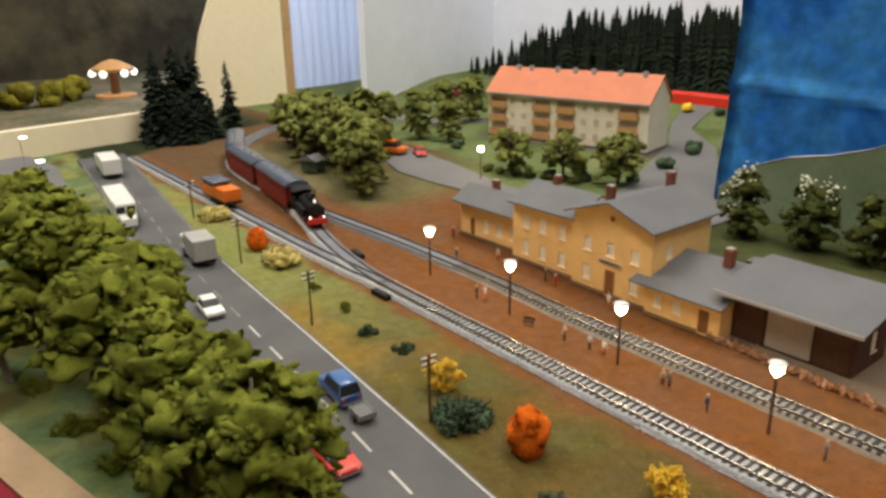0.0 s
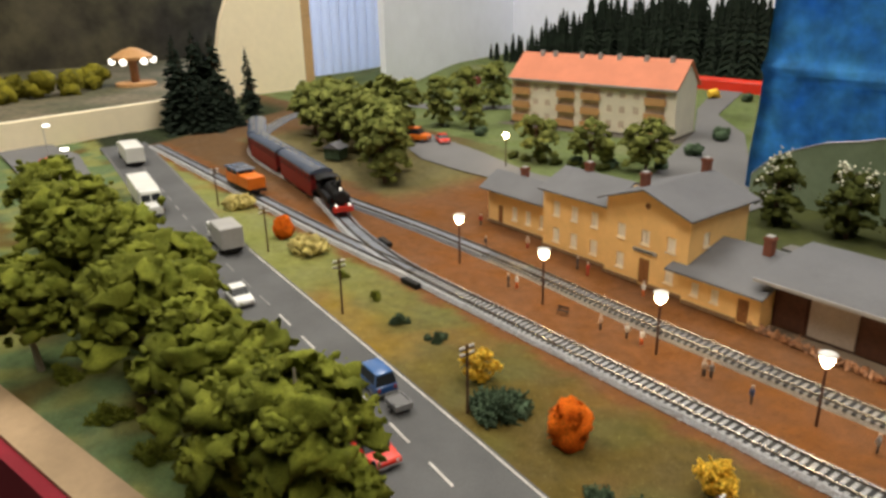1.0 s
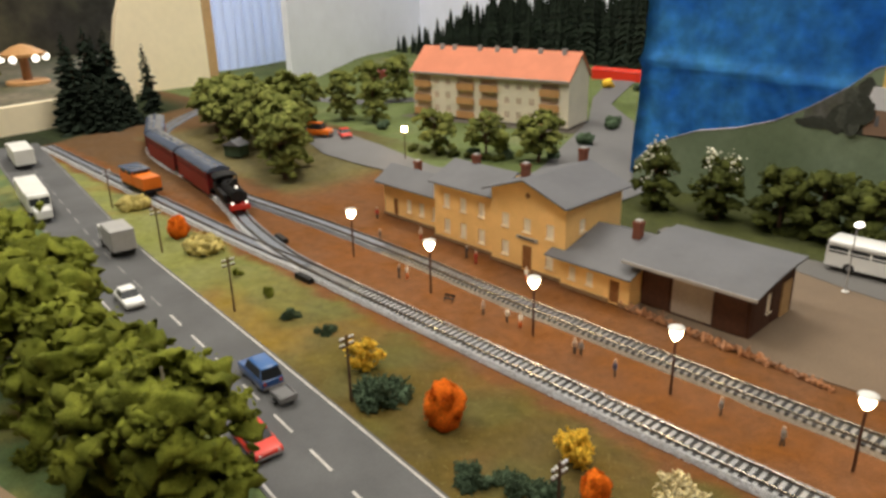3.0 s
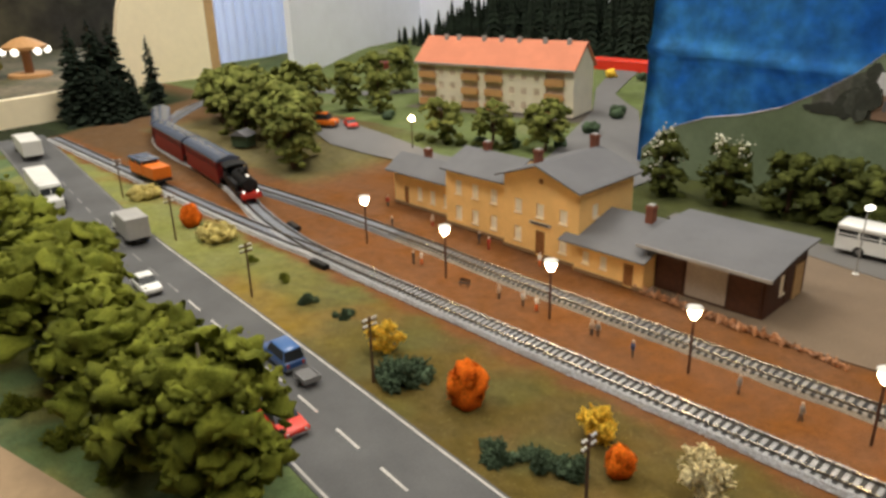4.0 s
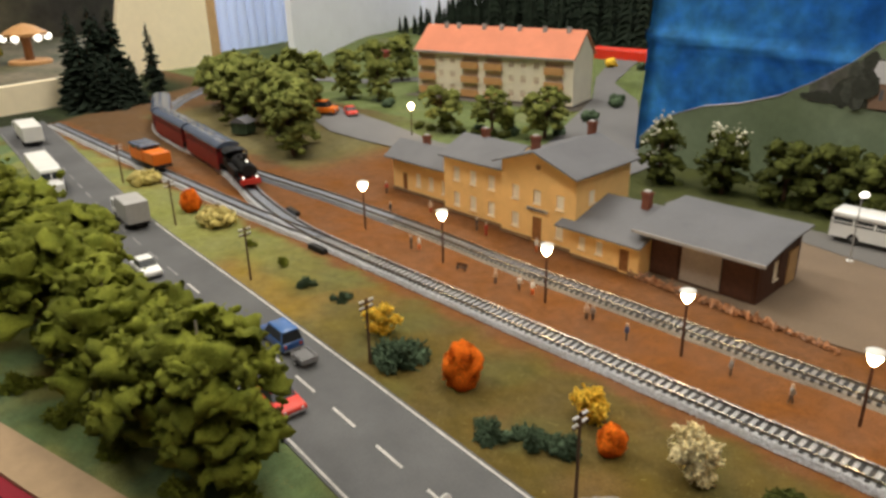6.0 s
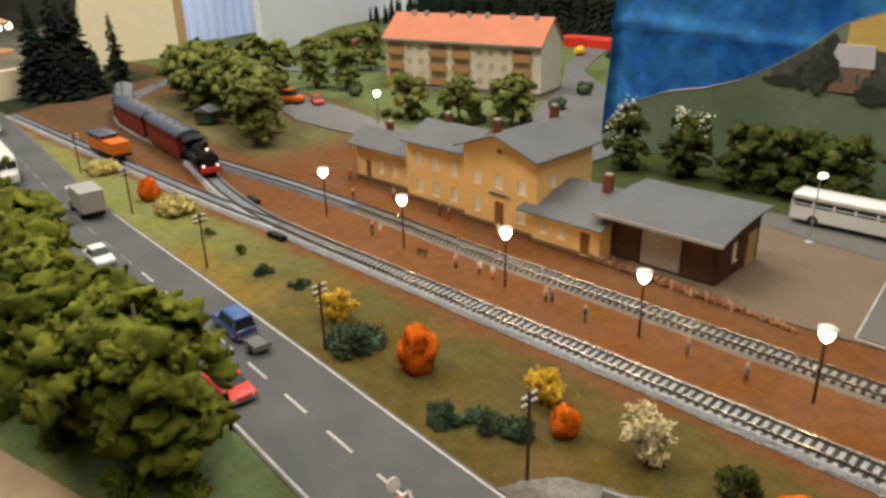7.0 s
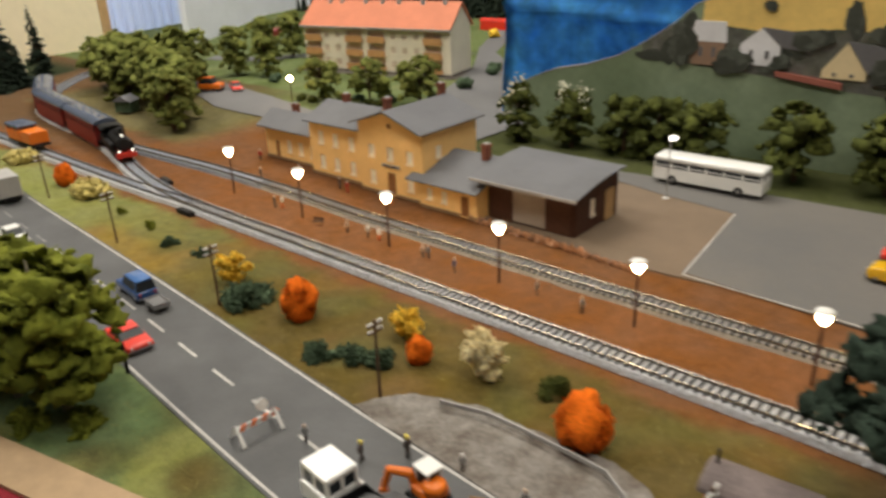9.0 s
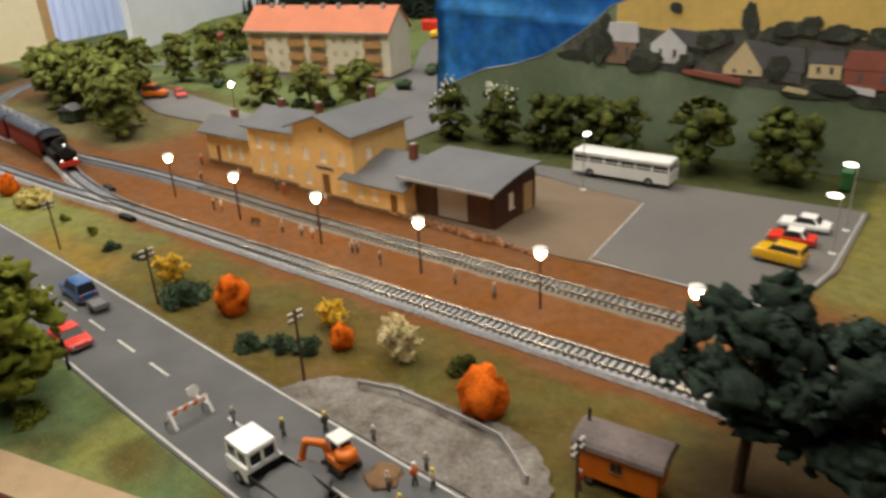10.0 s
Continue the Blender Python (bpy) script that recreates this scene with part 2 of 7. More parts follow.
def prism_x(bm, outline, x0, x1):
    """An outline in y and z, drawn out from x0 to x1."""
    a = [bm.verts.new((x0, y, z)) for y, z in outline]
    b = [bm.verts.new((x1, y, z)) for y, z in outline]
    n = len(outline)
    bm.faces.new(a[::-1])
    bm.faces.new(b)
    for i in range(n):
        bm.faces.new((a[i], a[(i + 1) % n], b[(i + 1) % n], b[i]))


def slab(bm, corners, t):
    """A slab of thickness t hanging under four or more corners."""
    a = [bm.verts.new(c) for c in corners]
    b = [bm.verts.new((c[0], c[1], c[2] - t)) for c in corners]
    n = len(a)
    bm.faces.new(a)
    bm.faces.new(b[::-1])
    for i in range(n):
        bm.faces.new((a[i], b[i], b[(i + 1) % n], a[(i + 1) % n]))


def mesh_of(name, bm, material, smooth=False):
    bmesh.ops.recalc_face_normals(bm, faces=bm.faces)
    me = bpy.data.meshes.new(name)
    bm.to_mesh(me)
    bm.free()
    for m in (material if isinstance(material, (list, tuple)) else [material]):
        me.materials.append(m)
    if smooth:
        me.polygons.foreach_set("use_smooth", [True] * len(me.polygons))
    return me


def part(name, bm, material, parent, label="", smooth=False):
    ob = new(name, mesh_of(name, bm, material, smooth))
    ob.parent = parent
    return tagged(ob, label)


def thing(name, label, category, at=(0, 0, 0), turn=0.0, group="", kind=""):
    ob = new(name)
    ob.empty_display_size = 0.01
    ob.matrix_basis = pose(*at, 0, 0, turn)
    return tagged(ob, label, category, group, kind)


def solo(name, bm, material, label, category, group="", kind="", smooth=False):
    return tagged(new(name, mesh_of(name, bm, material, smooth)), label, category, group, kind)


def smooth_line(pts, step):
    """Points at even steps along a smooth line through pts."""
    out = []
    P = [Vector(p) for p in pts]
    P = [P[0] * 2 - P[1], *P, P[-1] * 2 - P[-2]]
    for i in range(1, len(P) - 2):
        a, b, c, d = P[i - 1:i + 3]
        for k in range(60):
            t = k / 60
            out.append(0.5 * ((2 * b) + (c - a) * t + (2 * a - 5 * b + 4 * c - d) * t * t + (3 * b - a - 3 * c + d) * t ** 3))
    out.append(P[-2])
    even, left = [out[0]], step
    for a, b in zip(out, out[1:]):
        d = (b - a).length
        while d >= left:
            a = a + (b - a) * (left / d)
            even.append(a.copy())
            d -= left
            left = step
        left -= d
    return even


def along(bm, line, prof, z=0.0, closed=False):
    """A profile of (across, height) pairs swept along a line on the ground."""
    rings = []
    for i, p in enumerate(line):
        d = (line[min(i + 1, len(line) - 1)] - line[max(i - 1, 0)]).normalized()
        nx, ny = -d.y, d.x
        rings.append([bm.verts.new((p.x + nx * a, p.y + ny * a, z + h)) for a, h in prof])
    m = len(prof)
    for a, b in zip(rings, rings[1:]):
        for i in range(m if closed else m - 1):
            bm.faces.new((a[i], b[i], b[(i + 1) % m], a[(i + 1) % m]))


def smoothstep(a, b, x):
    t = min(1.0, max(0.0, (x - a) / (b - a)))
    return t * t * (3 - 2 * t)


ROAD_X = (-1.6, -1.17, -0.935, -0.62, -0.37, -0.14, 0.0, 0.2, 0.95)
ROAD_Y = (-0.020, -0.072, -0.103, -0.146, -0.166, -0.1875, -0.2015, -0.2175, -0.275)
FAR_EDGE = (-0.002, -0.004, -0.0055, -0.0070, -0.0056, -0.0037, -0.0030, -0.0020, -0.0020)


def road_axis(x):
    return sum(float(np.interp(x + d, ROAD_X, ROAD_Y)) for d in (-0.08, -0.04, 0.0, 0.04, 0.08)) / 5


def road_far(x):
    return road_axis(x) + float(np.interp(x, ROAD_X, FAR_EDGE))


def road_near(x):
    return road_axis(x) - 0.0844


def fascia_line(x):
    return -0.340 + 0.228 * x if x < 0.1 else -0.3172 + 0.05 * (x - 0.1)


# ---- ground ----
def end_edge(y):
    return -1.29 - 0.5 * (y + 0.1)


def ground_height(x, y):
    rise = 0.012 * smoothstep(0.20, 0.34, y) * (1 - smoothstep(-0.42, -0.33, x)) * smoothstep(-1.3, -1.0, x)
    rise += 0.035 * smoothstep(0.75, 1.1, y)
    bumps = 0.0012 * noise.noise((x * 22, y * 22, 0)) + 0.0006 * noise.noise((x * 70, y * 70, 5))
    flat = smoothstep(0.0, 0.03, road_near(x) - y) if y < road_far(x) else min(1.0, 0.25 + smoothstep(0, 0.03, y - road_far(x)))
    drop = 0.004 * smoothstep(0.0, 0.03, end_edge(y) - x) * (1 - smoothstep(0.16, 0.24, y))
    shoulder = 0.0013 * (1 - smoothstep(0.0, 0.02, max(road_near(x) - y, y - road_far(x))))
    return rise + bumps * flat * 0.8 - 0.0015 - drop + shoulder


SOIL = dict(earth=(0.158, 0.067, 0.0235), olive=(0.105, 0.076, 0.020), lime=(0.205, 0.215, 0.068), green=(0.095, 0.125, 0.042), front=(0.104, 0.152, 0.064), lawn=(0.125, 0.160, 0.060), dark=(0.058, 0.066, 0.022), brown=(0.15, 0.075, 0.03))


def soil_at(x, y):
    w = 0.012 * noise.noise((x * 30, y * 30, 9)) + 0.006 * noise.noise((x * 110, y * 110, 3))
    def mixc(a, b, t):
        return tuple(p + (q - p) * t for p, q in zip(a, b))
    if y < road_near(x) + 0.004:
        c = mixc(SOIL["front"], SOIL["olive"], smoothstep(-0.15, 0.35, noise.noise((x * 14, y * 14, 2)) + 0.35 * smoothstep(-0.1, 0.4, x)))
        return mixc(c, SOIL["lime"], 0.85 * smoothstep(-0.1, 0.35, noise.noise((x * 25, y * 25, 7))))
    c = SOIL["earth"]
    if y < -0.02:
        g = mixc(SOIL["lime"], SOIL["olive"], smoothstep(-0.62, -0.12, x + 6 * w))
        g = mixc(g, SOIL["green"], 0.25 * smoothstep(0.05, 0.4, noise.noise((x * 18, y * 18, 4))))
        g = mixc(g, (0.26, 0.155, 0.03), 0.6 * smoothstep(-0.46, -0.40, x + 2 * w) * (1 - smoothstep(-0.30, -0.22, x + 2 * w)) * (1 - smoothstep(0.02, 0.05, y - road_far(x) + w)))
        g = mixc(g, (0.22, 0.11, 0.03), 0.35 * smoothstep(0.15, 0.45, noise.noise((x * 16, y * 16, 14))))
        c = mixc(g, c, smoothstep(-0.082, -0.070, y + w))
        # dark brown ground by the pines, their shade mixed into the soil colour
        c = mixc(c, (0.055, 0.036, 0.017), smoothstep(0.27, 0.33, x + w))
        # past the end edge: shadow band before the neighbouring board, painted dark green
        return mixc(c, (0.02, 0.026, 0.012), smoothstep(-0.02, 0.0, end_edge(y) - x))
    lawn = smoothstep(0.255, 0.285, y + w) * (1 - smoothstep(-0.34, -0.28, x + w))
    near_trees = smoothstep(-1.3, -1.2, x + w) * (1 - smoothstep(-0.72, -0.62, x + w)) * smoothstep(0.075, 0.11, y + w) * (1 - smoothstep(0.25, 0.30, y))
    c = mixc(c, (0.14, 0.125, 0.055), near_trees)
    turf = mixc(SOIL["lawn"], (0.075, 0.10, 0.03), 0.7 * smoothstep(0.0, 0.4, noise.noise((x * 12, y * 12, 21))))
    turf = mixc(turf, (0.20, 0.20, 0.10), 0.5 * smoothstep(0.1, 0.5, noise.noise((x * 9, y * 9, 31))))
    c = mixc(c, turf, lawn)
    if x > -0.40:
        c = mixc(c, SOIL["dark"], smoothstep(0.24, 0.30, y + w) * (1 - smoothstep(0.36, 0.40, x)) * smoothstep(-0.36, -0.30, x))
        c = mixc(c, (0.17, 0.155, 0.045), smoothstep(0.30, 0.325, x + w) * smoothstep(0.1, 0.16, y))
    # pine shade painted into the soil on the track side too
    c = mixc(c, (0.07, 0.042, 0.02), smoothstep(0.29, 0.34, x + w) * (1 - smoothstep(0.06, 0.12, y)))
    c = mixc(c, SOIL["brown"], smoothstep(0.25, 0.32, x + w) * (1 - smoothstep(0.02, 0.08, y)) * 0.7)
    if y < 0.4:
        c = mixc(c, (0.115, 0.066, 0.031), (1 - smoothstep(-1.05, -0.58, x + 3 * w)) * (1 - 0.8 * near_trees))
    # same painted shadow band past the end edge, fading out towards the back
    c = mixc(c, (0.025, 0.035, 0.014), smoothstep(-0.02, 0.0, end_edge(y) - x) * (1 - smoothstep(0.3, 0.4, y)))
    return c


def build_ground():
    xs = np.concatenate([np.arange(-2.05, -1.45, 0.02), np.arange(-1.45, 0.95, 0.0075)])
    ys = np.arange(0, 1.0001, 1 / 230.0)
    verts, cols = [], []
    for x in xs:
        lo = fascia_line(x)
        for t in ys:
            y = lo + (1.46 - lo) * (t * t * 0.45 + t * 0.55)
            verts.append((x, y, ground_height(x, y)))
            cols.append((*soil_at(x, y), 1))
    n, m = len(xs), len(ys)
    faces = [(i * m + j, (i + 1) * m + j, (i + 1) * m + j + 1, i * m + j + 1) for i in range(n - 1) for j in range(m - 1)]
    me = bpy.data.meshes.new("ground")
    me.from_pydata(verts, [], faces)
    at = me.color_attributes.new("soil", "FLOAT_COLOR", "POINT")
    at.data.foreach_set("color", np.array(cols, dtype=np.float32).ravel())
    me.polygons.foreach_set("use_smooth", [True] * len(me.polygons))
    m_, nt, p = nodes_of("flocked_ground")
    L = nt.links.new
    vc = nt.nodes.new("ShaderNodeVertexColor")
    vc.layer_name = "soil"
    a, b, c = noise_node(nt, 800, 4), noise_node(nt, 75, 6, 0.7), noise_node(nt, 18, 4)
    total = nt.nodes.new("ShaderNodeMath")
    total.operation = "ADD"
    L(a.outputs["Fac"], total.inputs[0])
    L(b.outputs["Fac"], total.inputs[1])
    mr = nt.nodes.new("ShaderNodeMapRange")
    mr.inputs["From Min"].default_value, mr.inputs["From Max"].default_value = 0.7, 1.3
    mr.inputs["To Min"].default_value, mr.inputs["To Max"].default_value = 0.66, 1.34
    L(total.outputs[0], mr.inputs["Value"])
    hsv = nt.nodes.new("ShaderNodeHueSaturation")
    mr2 = nt.nodes.new("ShaderNodeMapRange")
    mr2.inputs["From Min"].default_value, mr2.inputs["From Max"].default_value = 0.3, 0.7
    mr2.inputs["To Min"].default_value, mr2.inputs["To Max"].default_value = 0.9, 1.08
    L(c.outputs["Fac"], mr2.inputs["Value"])
    L(mr2.outputs["Result"], hsv.inputs["Saturation"])
    L(mr.outputs["Result"], hsv.inputs["Value"])
    L(vc.outputs["Color"], hsv.inputs["Color"])
    L(hsv.outputs["Color"], p.inputs["Base Color"])
    p.inputs["Roughness"].default_value = 0.95
    p.inputs["Specular IOR Level"].default_value = 0.15
    bn = nt.nodes.new("ShaderNodeBump")
    bn.inputs["Strength"].default_value, bn.inputs["Distance"].default_value = 0.7, 0.0012
    L(total.outputs[0], bn.inputs["Height"])
    L(bn.outputs["Normal"], p.inputs["Normal"])
    me.materials.append(m_)
    tagged(new("ground", me), "flocked model ground of brown earth and mown grass", "ground", kind="structure")


build_ground()


def grass_tufts():
    """Short flock fibres on the verge and the front strip."""
    rnd = random.Random(17)
    verts, faces = [], []
    for _ in range(9000):
        x = rnd.uniform(-0.75, 0.30)
        if rnd.random() < 0.62:
            y = rnd.uniform(road_far(x) + 0.006, -0.072)
        else:
            y = rnd.uniform(fascia_line(x) + 0.004, road_near(x) - 0.006)
            if y > road_near(x) - 0.005 or fascia_line(x) > road_near(x) - 0.01:
                continue
        if 0.03 < x < 0.26 and -0.23 < y < -0.145:
            continue
        z = ground_height(x, y) - 0.0004
        for _ in range(2):
            a, h, s = rnd.uniform(0, 6.283), rnd.uniform(0.0006, 0.0010), rnd.uniform(0.0003, 0.0006)
            n = len(verts)
            dx, dy = math.cos(a) * s, math.sin(a) * s
            lx, ly = rnd.gauss(0, 0.0022), rnd.gauss(0, 0.0022)
            verts += [(x - dx, y - dy, z), (x + dx, y + dy, z), (x + lx, y + ly, z + h)]
            faces.append((n, n + 1, n + 2))
    me = bpy.data.meshes.new("grass_fibre")
    me.from_pydata(verts, [], faces)
    me.materials.append(mat("flock_fibre", (0.25, 0.20, 0.065), 0.95, fine=60, coarse=14, vary=0.35, c2=(0.17, 0.17, 0.055), bump=0, spec=0.1))
    tagged(new("grass_fibre", me), "short olive flock fibres on the verge", "grass", kind="stuff")


grass_tufts()


def sheet(name, outline, z, material, label, category, t=0.002, kind="structure"):
    bm = bmesh.new()
    slab(bm, [(x, y, z) for x, y in outline], t)
    return solo(name, bm, material, label, category, kind=kind)


# road with its kerb-less edges and painted lines
bm = bmesh.new()
xs = [-1.34 + 0.05 * i for i in range(46)]
for a, b in zip(xs, xs[1:]):
    slab(bm, [(a, road_near(a) - 0.003, 0.0005), (b, road_near(b) - 0.003, 0.0005), (b, road_far(b) + 0.003, 0.0005), (a, road_far(a) + 0.003, 0.0005)], 0.004)
bmesh.ops.remove_doubles(bm, verts=bm.verts, dist=1e-5)
solo("road", bm, M["asphalt"], "grey model asphalt road with two lanes", "road", kind="structure")


def line_strip(name, fn, x0, x1, w, paint="white_line"):
    bm = bmesh.new()
    n = max(1, int((x1 - x0) / 0.05))
    for i in range(n):
        a, b = x0 + (x1 - x0) * i / n, x0 + (x1 - x0) * (i + 1) / n
        slab(bm, [(a, fn(a) - w / 2, 0.0009), (b, fn(b) - w / 2, 0.0009), (b, fn(b) + w / 2, 0.0009), (a, fn(a) + w / 2, 0.0009)], 0.0003)
    return solo(name, bm, M[paint], "thin white painted road line", "road marking", kind="structure")


for edge_fn in (road_far, road_near):
    line_strip("edge_line", edge_fn, -1.27, -0.60, 0.0016, "worn_line")
    line_strip("edge_line", edge_fn, -0.60, 0.8, 0.0018)
for k in range(-20, 12):
    x0 = -0.135 + 0.0545 * k
    line_strip("lane_dash", lambda x: road_axis(x) - 0.0435, x0, x0 + 0.0285, 0.0021, "white_line" if x0 > -0.42 else "worn_line")

# small lot at the far end
sheet("far_lot", [(-1.46, -0.30), (-1.12, -0.30), (-1.13, -0.205), (-1.30, -0.185), (-1.44, -0.205)], 0.0012, M["asphalt2"], "grey lot at the far end of the layout", "parking area")

# station yard and parking area
sheet("parking_area", [(0.118, 0.112), (0.283, 0.096), (0.300, 0.096), (0.318, 0.20), (0.316, 0.362), (0.115, 0.352), (-0.09, 0.335), (-0.2, 0.33), (-0.2, 0.31), (-0.06, 0.305), (0.02, 0.287), (0.104, 0.275)], 0.0007, M["parking"], "grey asphalt parking area with white edge lines", "parking area")
sheet("station_yard", [(-0.108, 0.106), (-0.10, 0.103), (0.05, 0.097), (0.150, 0.104), (0.150, 0.274), (0.02, 0.294), (-0.05, 0.30), (-0.1, 0.235)], 0.0002, M["yard"], "sandy brown station yard", "yard")
def drape(name, outline, lift, material, label, category):
    """A thin paved sheet that follows the ground."""
    bm = bmesh.new()
    face = bm.faces.new([bm.verts.new((x, y, 0)) for x, y in outline])
    bmesh.ops.triangulate(bm, faces=[face])
    for _ in range(4):
        bmesh.ops.subdivide_edges(bm, edges=[e for e in bm.edges if e.calc_length() > 0.03], cuts=1)
        bmesh.ops.triangulate(bm, faces=bm.faces[:])
    for v in bm.verts:
        v.co.z = ground_height(v.co.x, v.co.y) + lift
    return solo(name, bm, material, label, category, kind="structure", smooth=True)


for a, b in (((0.121, 0.106), (0.104, 0.272)), ((0.121, 0.106), (0.296, 0.0975)), ((0.298, 0.100), (0.3135, 0.197)), ((0.3135, 0.197), (0.312, 0.355))):
    bm = bmesh.new()
    d = (Vector(b) - Vector(a)).normalized() * 0.0007
    slab(bm, [(a[0] + d.y, a[1] - d.x, 0.0012), (b[0] + d.y, b[1] - d.x, 0.0012), (b[0] - d.y, b[1] + d.x, 0.0012), (a[0] - d.y, a[1] + d.x, 0.0012)], 0.0004)
    solo("parking_line", bm, M["white_line"], "thin white line along the parking area's edge", "road marking", kind="structure")


def ribbon(name, pairs, lift, material, label, category):
    """A paved strip between pairs of edge points that follows the ground."""
    bm = bmesh.new()
    rows = []
    for (a, b), (c, d) in zip(pairs, pairs[1:]):
        for k in range(4):
            t = k / 4
            p, q = Vector(a).lerp(Vector(c), t), Vector(b).lerp(Vector(d), t)
            rows.append([p.lerp(q, j / 6) for j in range(7)])
    rows.append([Vector(pairs[-1][0]).lerp(Vector(pairs[-1][1]), j / 6) for j in range(7)])
    vs = [[bm.verts.new((p.x, p.y, ground_height(p.x, p.y) + lift)) for p in row] for row in rows]
    for r0, r1 in zip(vs, vs[1:]):
        for j in range(6):
            bm.faces.new((r0[j], r1[j], r1[j + 1], r0[j + 1]))
    return solo(name, bm, material, label, category, kind="structure", smooth=True)


ribbon("street", [((-1.02, 0.345), (-1.02, 0.385)), ((-0.93, 0.292), (-0.87, 0.362)), ((-0.82, 0.258), (-0.77, 0.346)), ((-0.73, 0.256), (-0.67, 0.324)), ((-0.62, 0.262), (-0.60, 0.312)), ((-0.52, 0.262), (-0.50, 0.320)), ((-0.40, 0.275), (-0.45, 0.37)), ((-0.30, 0.35), (-0.475, 0.44)), ((-0.30, 0.47), (-0.525, 0.54)), ((-0.40, 0.575), (-0.585, 0.67)), ((-0.545, 0.79), (-0.62, 0.745)), ((-0.66, 0.88), (-0.72, 0.897)), ((-0.72, 1.08), (-0.78, 1.06))], 0.0022, M["asphalt2"], "pale grey side street by the apartment block", "street")
drape("footpath", [(-0.955, 0.545), (-0.60, 0.625), (-0.575, 0.64), (-0.600, 0.745), (-0.615, 0.745), (-0.60, 0.65), (-0.95, 0.572)], 0.0016, M["apt_base"], "dark gravel path round the flats", "path")
drape("far_street", [(-1.35, 0.62), (-1.33, 0.57), (-1.15, 0.60), (-1.02, 0.72), (-0.72, 0.80), (-0.70, 0.86), (-1.05, 0.79), (-1.18, 0.66)], 0.0022, M["asphalt2"], "pale grey lane behind the flats", "street")

# ---- tracks ----
LINE_MAIN = [(-1.44, 0.36), (-1.36, 0.262), (-1.25, 0.163), (-1.115, 0.083), (-0.986, 0.053), (-0.857, 0.039), (-0.758, 0.024), (-0.67, 0.003), (-0.587, -0.021), (-0.494, -0.040), (-0.40, -0.0492), (-0.2, -0.0498), (0.1, -0.0496), (0.42, -0.0496)]
LINE_SIDE = [(-1.28, -0.05), (-0.964, -0.053), (-0.75, -0.054), (-0.6, -0.0545), (-0.48, -0.0525), (-0.40, -0.0495)]
LINE_TWO = [(-0.82, 0.034), (-0.76, 0.0345), (-0.70, 0.037), (-0.6, 0.042), (-0.5, 0.0465), (-0.35, 0.0465), (-0.2, 0.0405), (0.1, 0.0390), (0.42, 0.0390)]


